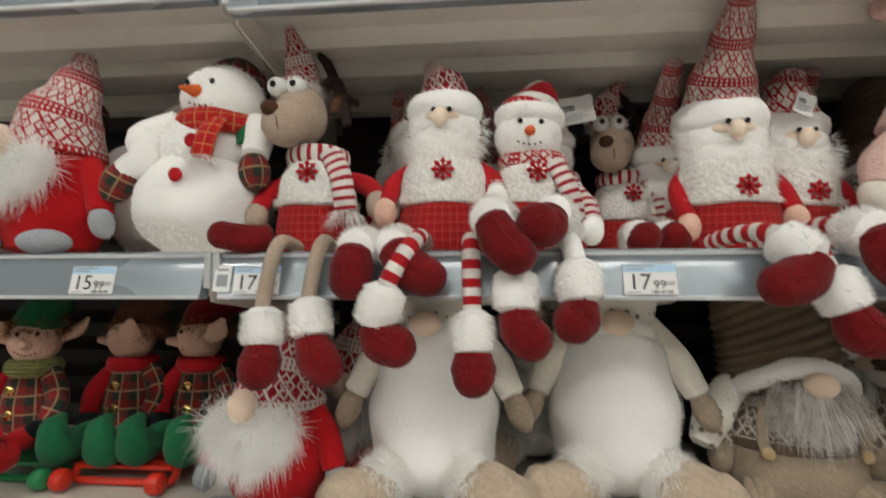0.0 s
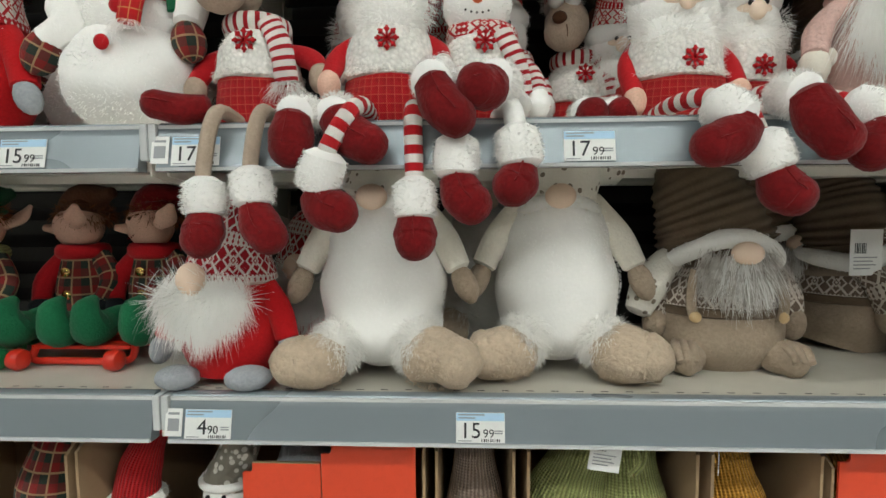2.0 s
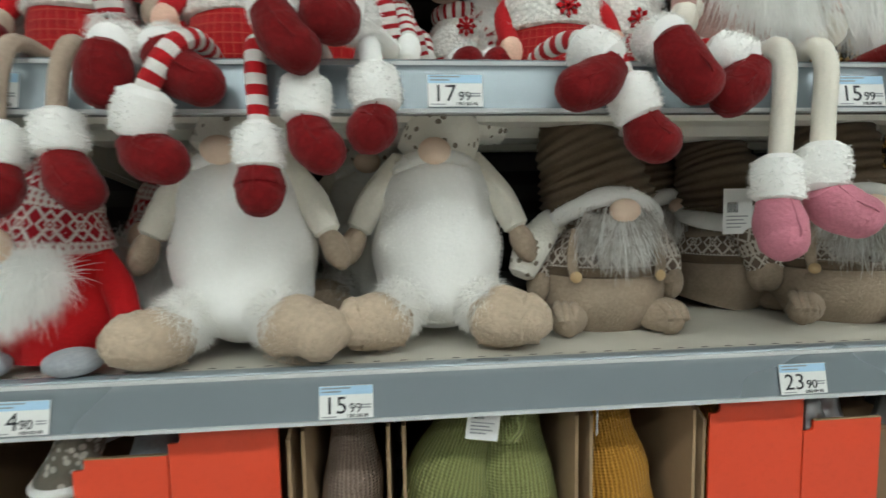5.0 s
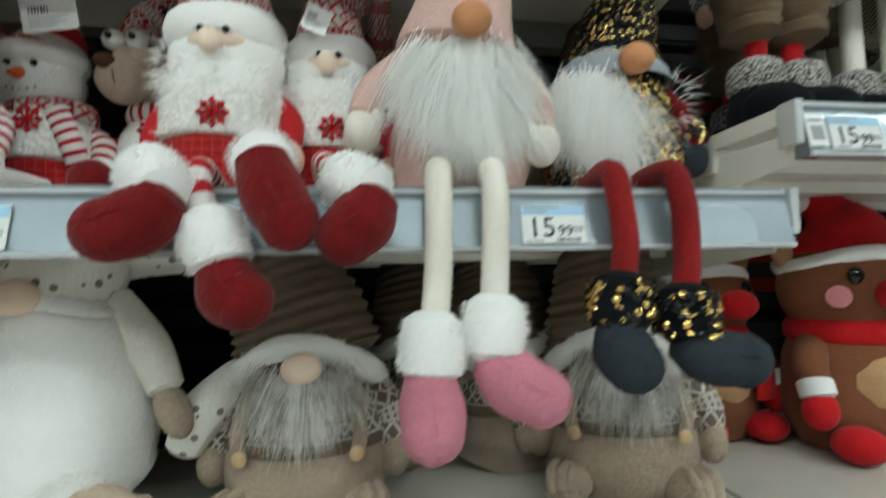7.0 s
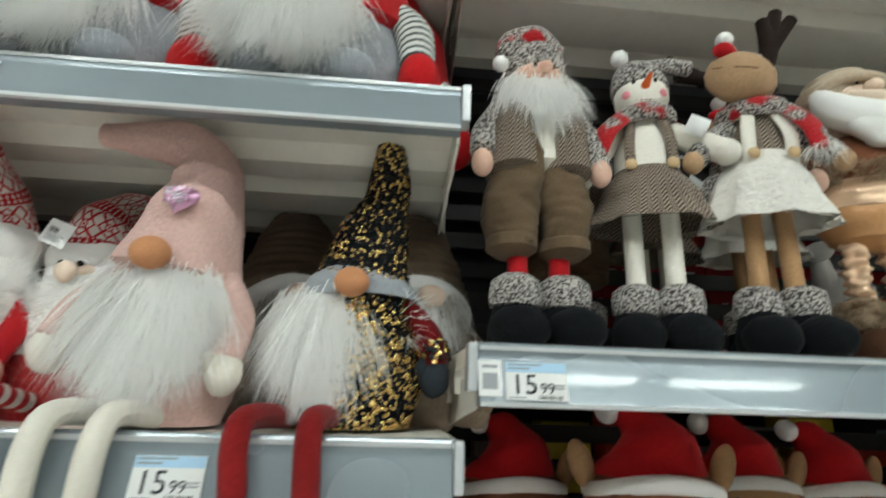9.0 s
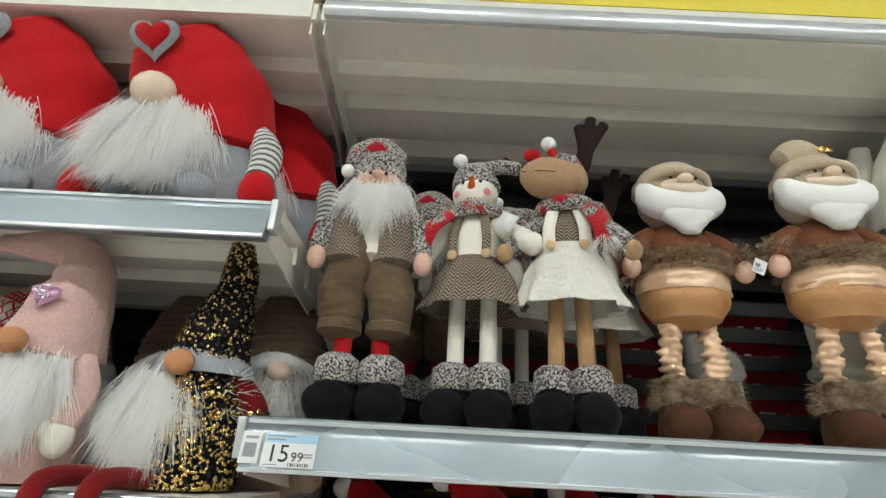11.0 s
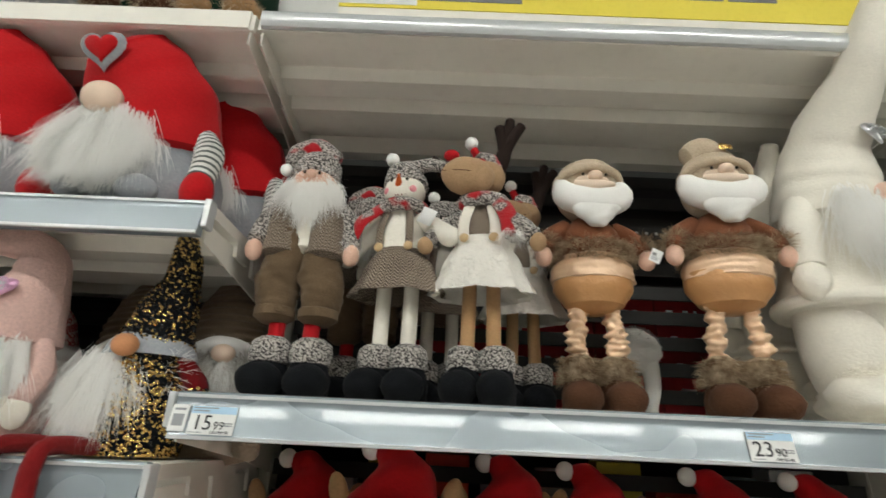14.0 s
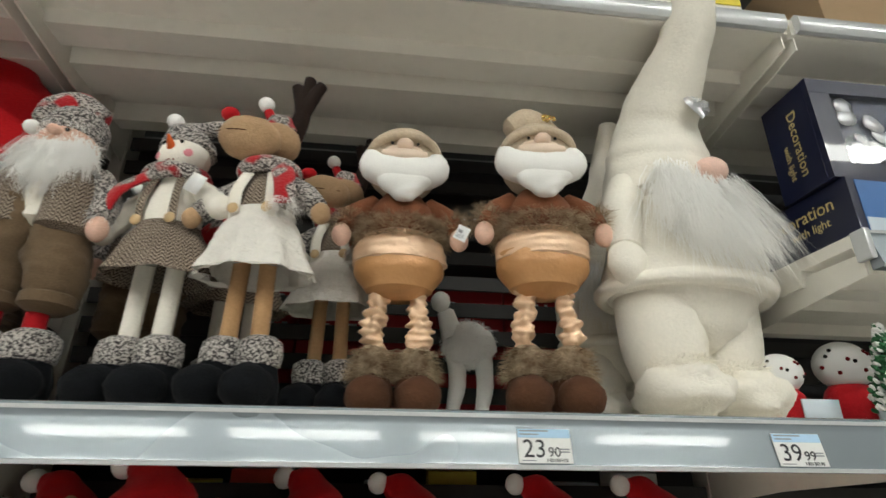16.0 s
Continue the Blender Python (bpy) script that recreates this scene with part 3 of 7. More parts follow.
def lettering(text, size, parent, place, material, name="print", depth=0.0003):
    """Built-in lettering as a mesh that faces the aisle, from its lower left corner."""
    cu = bpy.data.curves.new(name, "FONT")
    cu.body, cu.size, cu.extrude, cu.resolution_u = text, size, depth, 3
    tmp = bpy.data.objects.new("tmp", cu)
    me = bpy.data.meshes.new_from_object(tmp)
    bpy.data.objects.remove(tmp)
    me.materials.clear()
    me.materials.append(material)
    ob = new(name, me)
    ob.parent = parent
    ob.matrix_local = pose(*place, 90, 0, 0)
    return ob


# ---------------- the building ----------------
def room():
    # unseen shell: dark walls and ceiling cut bounced light, the pale floor adds it
    tagged(part("floor", box_bm((-4, -6, -0.1), (7, 3, 0.0)), M["floor"], None), "pale speckled shop floor", "floor", "", "structure")
    tagged(part("ceiling", box_bm((-4, -6, 3.6), (7, 3, 3.7)), M["ceiling"], None), "grey shop ceiling", "ceiling", "", "structure")
    tagged(part("wall_north", box_bm((-4, 3, 0), (7, 3.1, 3.6)), M["wall"], None), "unseen closing wall, kept dark to cut bounced light", "wall", "", "structure")
    tagged(part("wall_south", box_bm((-4, -6.1, 0), (7, -6.0, 3.6)), M["far_goods"], None), "unseen dim wall added in place of goods across the aisle", "wall", "", "structure")
    tagged(part("wall_west", box_bm((-4.1, -6, 0), (-4, 3, 3.6)), M["wall"], None), "unseen closing wall, kept dark to cut bounced light", "wall", "", "structure")
    tagged(part("wall_east", box_bm((7, -6, 0), (7.1, 3, 3.6)), M["wall"], None), "unseen closing wall, kept dark to cut bounced light", "wall", "", "structure")
    for k, x in enumerate((-2.6, -0.7, 1.2, 3.1, 5.0)):
        for y in (-2.3, -4.5):
            lamp = empty("ceiling_lamp", (x, y, 3.5), "white linear ceiling lamp with a glowing diffuser", "ceiling lamp", "aisle lamps")
            part("housing", box_bm((-0.75, -0.1, 0.02), (0.75, 0.1, 0.1), 0.005), M["steel"], lamp)
            part("diffuser", box_bm((-0.74, -0.085, 0.0), (0.74, 0.085, 0.02), 0.004), M["lamp"], lamp)


room()
BAY = 1.33
LOW, MID, STAND, HEARTS, TOP = 0.893, 1.252, 1.347, 1.645, 2.045
DEPTH = 0.47


def soften(ob):
    """Smooth shading over the gentle curve of a rail."""
    for p in ob.data.polygons:
        p.use_smooth = len(p.vertices) == 4
    ob.data.set_sharp_from_angle(angle=radians(35))


def shelf(bay, x0, x1, z, dusty=True):
    """One shelf board with ribs beneath, its price rail and end brackets."""
    t = z - 0.004
    pts = [(0.014, t - 0.036), (0.014, t), (DEPTH, t), (DEPTH, t - 0.02), (0.44, t - 0.02), (0.432, t - 0.062), (0.395, t - 0.062), (0.388, t - 0.02),
           (0.318, t - 0.02), (0.312, t - 0.060), (0.222, t - 0.060), (0.214, t - 0.024), (0.196, t - 0.024), (0.19, t - 0.048), (0.134, t - 0.048), (0.128, t - 0.02), (0.026, t - 0.02), (0.024, t - 0.036)]
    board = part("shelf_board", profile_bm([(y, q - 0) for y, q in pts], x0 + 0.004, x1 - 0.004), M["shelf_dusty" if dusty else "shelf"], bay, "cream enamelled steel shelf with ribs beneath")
    # rail: a shallow channel that leans back a little, with two lips
    rp = [(0.012, z - 0.064), (-0.006, z - 0.064), (-0.008, z - 0.059)]
    rp += [(-0.0075 + 0.0095 * (q / 8), z - 0.057 + 0.045 * q / 8) for q in range(9)]
    rp += [(0.001, z - 0.0085), (0.004, z - 0.002), (0.008, z), (0.020, z - 0.001), (0.020, z - 0.0035), (0.012, z - 0.0035)]
    if z > 2:
        rp = [(0.013, z - 0.038), (0.004, z - 0.038), (-0.001, z - 0.030), (-0.002, z - 0.018), (0.0, z - 0.007), (0.006, z), (0.020, z), (0.020, z - 0.0035), (0.013, z - 0.0035)]
        if x0 < BAY - 0.1:
            rp = [(0.013, z - 0.040), (0.008, z - 0.040), (0.008, z), (0.020, z), (0.020, z - 0.0035), (0.013, z - 0.0035)]
    rail = part("price_rail", profile_bm(rp, x0 + 0.012, x1 - 0.012), M["rail"] if z < 2 else (M["rail_edge"] if x0 > 1 else M["shelf"]), bay, "grey glossy plastic price rail" if z < 2 else "pale folded shelf lip")
    soften(rail)
    for q, dy in ((z - 0.0615, 0.0042), (z - 0.0065, 0.0145)) if z < 2 else ():
        part("rail_edge", profile_bm([(dy - 0.0145, q - 0.0022), (dy - 0.0145, q + 0.0022), (dy - 0.0095, q + 0.003), (dy - 0.0095, q - 0.003)], x0 + 0.013, x1 - 0.013), M["rail_edge"], bay)
    for x in (x0 + 0.006, x1 - 0.006):
        if z < 2:
            part("end_cap", box_bm((x - 0.005, -0.004, z - 0.050), (x + 0.005, 0.022, z - 0.002), 0.003), M["rail_edge"], bay, "white plastic end cap")
        s = 1 if x < (x0 + x1) / 2 else -1
        xx = x + s * 0.006
        part("bracket", profile_bm([(0.02, z - 0.068), (0.02, z - 0.035), (DEPTH, z - 0.03), (DEPTH, z - 0.13), (0.3, z - 0.1)], xx - 0.0015, xx + 0.0015), M["shelf"], bay, "cream sheet-steel shelf bracket")
    # the row of punched holes behind the front edge
    for k in range(int((x1 - x0 - 0.06) / 0.0333)):
        xx = x0 + 0.03 + k * 0.0333
        HOLES.append((xx, 0.034, z - 0.004))


HOLES = []


def bay(x0, shelves):
    x1 = x0 + BAY
    b = empty("shelving_bay", (0, 0, 0), "cream steel supermarket shelving bay with grey price rails", "shelving", "gondola bays")
    for x in (x0, x1):
        if x == x0 or x0 > 2:
            part("upright", box_bm((x - 0.015, DEPTH + 0.004, 0), (x + 0.015, DEPTH + 0.06, 2.15), 0.003), M["steel"], b, "slotted steel upright")
    for z in shelves:
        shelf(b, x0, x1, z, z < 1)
    part("base_plinth", box_bm((x0 + 0.004, 0.02, 0.0), (x1 - 0.004, DEPTH, 0.14)), M["shelf"], b)
    z = 0.16
    while z < 2.1:
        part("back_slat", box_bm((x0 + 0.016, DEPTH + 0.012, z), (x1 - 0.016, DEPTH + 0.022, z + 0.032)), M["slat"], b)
        z += 0.062
    return b


bay(-2 * BAY, (0.45, LOW, MID, HEARTS + 0.02, TOP))
bay(-BAY, (0.45, LOW, MID, HEARTS + 0.02, TOP))
bay(0.0, (0.45, LOW, MID, HEARTS, TOP))
bay(BAY, (0.45, LOW, STAND, TOP))
bay(2 * BAY, (0.45, LOW, STAND, 1.62, TOP))
bay(3 * BAY, (0.45, LOW, STAND, TOP))
# added near-black sheet in place of the shaded depth behind the slats
part("shade_board", box_bm((-2.7, DEPTH + 0.24, 0), (5.4, DEPTH + 0.26, 2.1)), M["dark"], None)
tagged(bpy.data.objects["shade_board"], "added near-black sheet standing in for the shade behind the slats", "back board", "", "structure")


def holes():
    k = Kit(3)
    for x, y, z in HOLES:
        k.add([(x - 0.005, y - 0.0014, z + 0.0006), (x + 0.005, y - 0.0014, z + 0.0006), (x + 0.005, y + 0.0014, z + 0.0006), (x - 0.005, y + 0.0014, z + 0.0006)], [(0, 1, 2, 3)], M["dark"])
    ob = new("punched_hole", k.mesh("punched_hole", False))
    ob.parent = bpy.data.objects["shelving_bay"]
    ob["kind"] = "stuff"


holes()


def price_label(x, z, big, small, code=False, wide=0.063):
    """A paper price label in the rail: blue band, big and small figures, bars."""
    h = wide * 0.6
    b = empty("price_label", (x, -0.0078, z), "white paper shelf price label with a pale blue band", "price label", "shelf price labels")
    part("card", box_bm((0, 0.0, -h), (wide, 0.0008, 0)), M["paper"], b)
    part("blue_band", box_bm((0.0004, -0.0005, -h * 0.27), (wide - 0.0004, 0.0, -0.0004)), M["blue_band"], b)
    for k in range(2):
        part("print_line", box_bm((0.003, -0.0008, -0.0035 - 0.004 * k), (0.003 + (0.034, 0.022)[k], -0.0004, -0.0018 - 0.004 * k)), M["grey_ink"], b)
    lettering(big, h * 0.74, b, (0.005 if len(big) > 1 else 0.017, -0.0008, -h * 0.84), M["ink"], "price_figure", 0.0002)
    w = 0.0335 if len(big) > 1 else 0.030
    lettering(small, h * 0.40, b, (w + 0.001, -0.0008, -h * 0.82), M["ink"], "price_figure")
    for k in range(9):
        xx = wide * 0.52 + k * 0.0028
        part("bar", box_bm((xx, -0.0008, -h * 0.97), (xx + (0.0009, 0.0017, 0.0013)[k % 3], -0.0004, -h * 0.87)), M["ink"], b)
    part("print_line", box_bm((0.003, -0.0008, -h * 0.95), (0.02, -0.0004, -h * 0.92)), M["grey_ink"], b)
    for k in range(2):
        part("print_line", box_bm((wide - 0.014, -0.0008, -h * 0.62 - 0.003 * k), (wide - 0.003, -0.0004, -h * 0.58 - 0.003 * k)), M["grey_ink"], b)
    b.matrix_world = pose(x, -0.0026, z, -11.5)
    if code:
        c = empty("info_label", (x - 0.027, -0.0078, z + 0.001), "small white label with a grey printed square", "label")
        part("card", box_bm((0, 0, -0.036), (0.023, 0.0008, 0), 0.0), M["paper"], c)
        part("print_line", box_bm((0.004, -0.0006, -0.008), (0.019, -0.0002, -0.005)), M["grey_ink"], c)
        part("printed_square", box_bm((0.004, -0.0006, -0.029), (0.019, -0.0002, -0.013)), M["grey_ink"], c)
        c.matrix_world = pose(x - 0.027, -0.0026, z + 0.001, -11.5)


for x, z, a, b_, c in ((-0.198, MID, "15", "99", False), (0.033, MID, "17", "99", True), (0.531, MID, "17", "99", False), (1.03, MID, "15", "99", False),
                       (0.035, LOW, "4", "90", True), (0.396, LOW, "15", "99", False), (0.972, LOW, "23", "90", False),
                       (1.368, STAND, "15", "99", True), (2.127, STAND, "23", "90", False), (2.443, STAND, "39", "99", False), (0.752, HEARTS, "15", "99", False)):
    price_label(x, z - 0.020, a, b_, c)


# ---------------- the dolls: each one mesh ----------------
front = lambda d: d[1] < 0.35


def seated(px, py, legs):
    """Legs given as places along the shelf (x, y, height over it), made relative to the doll that sits at px, py."""
    return [([(x - px, y - py, z) for x, y, z in pts], (toe[0] - px, toe[1] - py, toe[2])) for pts, toe in legs]


def boots_hanging(k, legs, boot_mat, cuff_mat, r_leg, leg_mat, r_boot, cuff_fluff=0.006):
    """Legs: each a list of points to the ankle and then the toe's place."""
    for pts, toe in legs:
        k.tube(pts, [r_leg] * len(pts), leg_mat, 12, 16)
        a = Vector(pts[-1])
        d = (a - Vector(pts[-2])).normalized()
        k.cuff([a - d * r_boot * 0.6, a + d * r_boot * 0.2, a + d * r_boot * 0.9], r_boot * 0.98, cuff_mat, 170, cuff_fluff)
        k.boot(a + d * r_boot * 1.0, toe, r_boot * 1.0, boot_mat)


def shirt_body(k, w, shirt, pants, arms, hand, sleeve, height=0.17, flake=0.117):
    """Seated torso in a fleece shirt with a snowflake, skirt-like pants and two arms."""
    k.tube([(0, 0.01, 0.0), (0, 0.005, 0.035), (0, 0, 0.088)], [w * 1.10, w * 1.14, w * 1.02], pants, 22, 10, lump=0.06)
    k.tube([(0, 0, 0.074), (0, 0, 0.105), (0, 0.005, height)], [w * 1.08, w * 1.02, w * 0.66], shirt, 22, 12, lump=0.07)
    k.fur_tube([(0, 0, 0.076), (0, 0, 0.105), (0, 0.005, height)], [w * 1.04, w * 0.98, w * 0.66], shirt, 800, 0.005, 0.0012, 0.05)
    k.fur_tube([(0, 0, 0.072), (0, 0, 0.076), (0, 0, 0.082)], [w * 1.07] * 3, shirt, 220, 0.008, 0.0014, 0.2)
    k.flake((0.004, -w * 1.0 - 0.004, flake), 0.0165, M["red"])
    for s, (hx, hy, hz) in zip((-1, 1), arms):
        k.tube([(s * w * 0.60, 0.008, height - 0.03), ((s * w * 0.62 + hx) / 2 + s * 0.012, hy * 0.3, (height + hz) / 2 - 0.012), (hx, hy, hz)], [0.013, 0.0155, 0.0135], sleeve, 12, 10)
        k.ball((hx, hy - 0.004, hz - 0.012), (0.017, 0.016, 0.022), hand, seg=12)


def santa_head(k, z, w, hat_path, hat_radii, hat_mat):
    k.ball((0, 0, z), (w, w * 0.85, w * 0.95), M["white_fleece"], lump=0.08)
    k.ball((0, -w * 0.66, z + w * 0.10), (w * 0.50, w * 0.27, w * 0.20), M["face"], seg=14)
    for s in (-1, 1):
        k.ball((s * w * 0.20, -w * 0.93, z + w * 0.20), 0.0042, M["eye"], seg=8)
        k.tube([(s * w * 0.10, -w * 0.93, z + w * 0.25), (s * w * 0.22, -w * 0.93, z + w * 0.27), (s * w * 0.33, -w * 0.86, z + w * 0.22)], [0.0016] * 3, M["white_fleece"], 6, 6)
    k.ball((-w * 0.04, -w * 1.0, z - w * 0.02), (0.0125, 0.010, 0.0145), M["face"], seg=12)
    k.ball((0, -w * 0.45, z - w * 0.75), (w * 0.86, w * 0.52, w * 0.75), M["white_fleece"], lump=0.1)
    k.fur_ball((0, -w * 0.45, z - w * 0.72), (w * 0.86, w * 0.5, w * 0.76), M["white_fur"], 1300, 0.020, 0.0011, 0.22, keep=lambda d: d[1] < 0.4)
    for s in (-1, 1):
        k.fur_ball((s * w * 0.9, -w * 0.2, z - w * 0.3), (w * 0.2, w * 0.4, w * 0.5), M["white_fur"], 130, 0.018, 0.0013, 0.15)
    brim = [(w * 0.74 * math.cos(a), w * 0.64 * math.sin(a), z + w * 0.45) for a in [2 * math.pi * q / 12 for q in range(13)]]
    k.tube(brim, [(w * 0.40, w * 0.32)] * 13, M["white_fleece"], 12, 40, side=(0, 0, 1), lump=0.12)
    k.fur_tube(brim, [w * 0.29] * 13, M["white_fleece"], 420, 0.005, 0.0013, 0.0, side=(0, 0, 1))
    k.tube(hat_path, hat_radii, hat_mat, 22, 24, lump=0.05)


def sitting_santa(seed, tall, legs, arms, w=0.062, hat=None, head=0.056):
    k = Kit(seed)
    shirt_body(k, w, M["sherpa"], M["red_check"], arms, M["skin"], M["red"], 0.17, 0.092 if tall else 0.117)
    z = 0.176 if tall else 0.198
    top = hat or ([(0, 0, z + head * 0.60), (0, -0.014, z + 0.085), (0.0, -0.050, z + 0.132), (-0.004, -0.105, z + 0.180)] if tall else [(0, 0, z + 0.030), (-0.004, 0.002, z + 0.062), (-0.016, 0.006, z + 0.088), (-0.026, 0.012, z + 0.100)])
    santa_head(k, z, head, top, [head * 0.90, head * 0.74, head * 0.46, 0.015] if tall else [head * 0.92, head * 0.66, head * 0.36, 0.012], M["nordic"] if tall else M["nordic_red"])
    boots_hanging(k, legs, M["crimson"], M["white_fleece"], 0.0115, M["stripes"], 0.027)
    return k


def sitting_snowman(seed, legs, arms):
    k = Kit(seed)
    shirt_body(k, 0.056, M["sherpa"], M["red_check"], arms, M["white_fleece"], M["scarf"], 0.15)
    k.ball((-0.01, -0.01, 0.178), (0.05, 0.045, 0.046), M["white_fleece"], lump=0.06)
    k.fur_ball((-0.01, -0.01, 0.178), (0.049, 0.044, 0.045), M["white_fleece"], 450, 0.006, 0.0013, 0.0)
    for s in (-1, 1):
        k.ball((-0.01 + s * 0.015, -0.052, 0.19), 0.0042, M["eye"], seg=8)
    k.tube([(-0.01, -0.05, 0.176), (-0.014, -0.066, 0.172)], [0.009, 0.003], M["orange"], 10, 4)
    for q in range(5):
        k.ball((-0.026 + q * 0.008, -0.0525 + abs(q - 2) * 0.001, 0.160 - 0.004 * math.sin(math.pi * q / 4)), 0.0016, M["eye"], seg=6)
    ring = [(-0.01 + 0.038 * math.cos(a), -0.008 + 0.034 * math.sin(a), 0.208) for a in [2 * math.pi * q / 12 for q in range(13)]]
    k.tube(ring, [0.016] * 13, M["white_fleece"], 10, 36, side=(0, 0, 1), lump=0.1)
    k.fur_tube(ring, [0.0155] * 13, M["white_fleece"], 300, 0.007, 0.0013, 0.0, side=(0, 0, 1))
    k.tube([(-0.01, 0, 0.212), (-0.005, 0.005, 0.24), (-0.022, 0.012, 0.256)], [0.048, 0.038, 0.010], M["stripes"], 18, 14)
    ring = [(0.046 * math.cos(a), 0.04 * math.sin(a), 0.138) for a in [2 * math.pi * q / 10 for q in range(11)]]
    k.tube(ring, [(0.016, 0.008)] * 11, M["nordic"], 10, 30, side=(0, 0, 1))
    k.tube([(0.026, -0.045, 0.135), (0.05, -0.055, 0.09), (0.062, -0.05, 0.05)], [(0.014, 0.006)] * 3, M["scarf"], 10, 12)
    boots_hanging(k, legs, M["crimson"], M["white_fleece"], 0.013, M["white_fleece"], 0.027)
    return k


def sitting_deer(seed, legs, arms, hat_tip):
    k = Kit(seed)
    shirt_body(k, 0.056, M["sherpa"], M["red_check"], arms, M["deer"], M["red"], 0.15)
    k.ball((-0.022, -0.02, 0.212), (0.04, 0.045, 0.044), M["deer"], lump=0.05)
    k.ball((-0.032, -0.052, 0.19), (0.036, 0.032, 0.034), M["deer"], lump=0.04)
    k.ball((-0.045, -0.08, 0.205), (0.013, 0.010, 0.011), M["brown"], seg=12)
    k.tube([(-0.034, -0.084, 0.192), (-0.032, -0.082, 0.178), (-0.031, -0.07, 0.166)], [0.0008] * 3, M["brown"], 6, 6)
    for s in (-1, 1):
        k.ball((-0.032 + s * 0.015, -0.052, 0.246), 0.0145, M["white_bead"], seg=12)
        k.ball((-0.033 + s * 0.015, -0.0655, 0.246), 0.005, M["eye"], seg=8)
    k.fur_ball((-0.03, -0.01, 0.255), (0.036, 0.034, 0.012), M["white_fleece"], 200, 0.012, 0.0014, 0.0)
    k.tube([(-0.028, -0.01, 0.25), (-0.03, 0, 0.29), hat_tip], [0.034, 0.026, 0.007], M["nordic_red"], 18, 20)
    k.tube([(0.004, 0.0, 0.262), (0.022, 0.004, 0.275), (0.038, 0.0, 0.240), (0.046, -0.008, 0.200)], [0.009, 0.010, 0.010, 0.007], M["dark_brown"], 10, 12)
    k.tube([(0.028, 0.004, 0.262), (0.012, 0.0, 0.300), (-0.002, -0.004, 0.316)], [0.008, 0.008, 0.005], M["dark_brown"], 8, 8)
    k.tube([(0.036, 0.0, 0.248), (0.060, 0.006, 0.238)], [0.008, 0.005], M["dark_brown"], 8, 5)
    k.ball((0.03, -0.005, 0.235), (0.01, 0.006, 0.02), M["brown"], (0, 40, 0), 10)
    ring = [(0.042 * math.cos(a), 0.04 * math.sin(a), 0.15) for a in [2 * math.pi * q / 10 for q in range(11)]]
    k.tube(ring, [(0.014, 0.008)] * 11, M["scarf"], 10, 30, side=(0, 0, 1))
    k.tube([(0.03, -0.04, 0.15), (0.052, -0.055, 0.11), (0.06, -0.055, 0.06)], [(0.016, 0.007)] * 3, M["scarf"], 10, 14)
    k.fur_tube([(0.06, -0.055, 0.06), (0.06, -0.055, 0.055), (0.06, -0.055, 0.05)], [0.014] * 3, M["white_fleece"], 70, 0.035, 0.0014, 0.8)
    boots_hanging(k, legs, M["crimson"], M["white_fleece"], 0.0095, M["deer"], 0.026)
    return k


def beard_gnome(seed, body, hat, nose, sleeve, glove, w, h, hat_path, hat_radii, beard_drop, legs=(), leg_mat=None, boot_mat=None, cuff_mat=None, arms=None, hat_kw=None, beard_x=0.0, beard_w=None):
    """A round-bodied gnome with its hat down over the eyes and a long beard."""
    k = Kit(seed)
    k.tube([(0, 0, 0.0), (0, 0, h * 0.3), (0, 0.0, h * 0.62), (0, 0.0, h)], [(w * 0.86, w * 0.78), (w * 1.02, w * 0.9), (w * 0.92, w * 0.8), (w * 0.66, w * 0.6)], body, 24, 18, lump=0.05)
    k.tube(hat_path, hat_radii, hat, 24, 30, lump=0.07, **(hat_kw or {}))
    nz = hat_path[0][2]
    ny = -hat_radii[0] if isinstance(hat_radii[0], (int, float)) else -hat_radii[0][1]
    k.ball((0, ny - 0.012, nz + 0.004), (0.021, 0.019, 0.018), nose, seg=18)
    bw = beard_w or w * 0.85
    k.ball((beard_x, ny * 0.62, nz - beard_drop * 0.28), (bw * 0.82, 0.033, beard_drop * 0.30), M["white_fur"], seg=14, lump=0.2)
    k.beard((beard_x, ny * 0.78, nz - 0.006), bw, beard_drop, 0.03, M["white_fur"], 1500, 0.0016, 0.035)
    for s, (hx, hy, hz) in zip((-1, 1), arms):
        sx = s * w * 0.72
        k.tube([(sx, -0.01, h * 0.86), ((sx + hx) / 2 + s * 0.012, hy * 0.5, (h * 0.86 + hz) / 2), (hx, hy, hz)], [0.017, 0.019, 0.016], sleeve, 12, 12)
        k.ball((hx, hy, hz - 0.014), (0.020, 0.018, 0.025), glove, seg=12, lump=0.05)
        k.ball((hx - s * 0.015, hy - 0.006, hz - 0.004), (0.009, 0.009, 0.013), glove, seg=10)
    if legs:
        boots_hanging(k, legs, boot_mat, cuff_mat, 0.0125, leg_mat, 0.029)
    return k


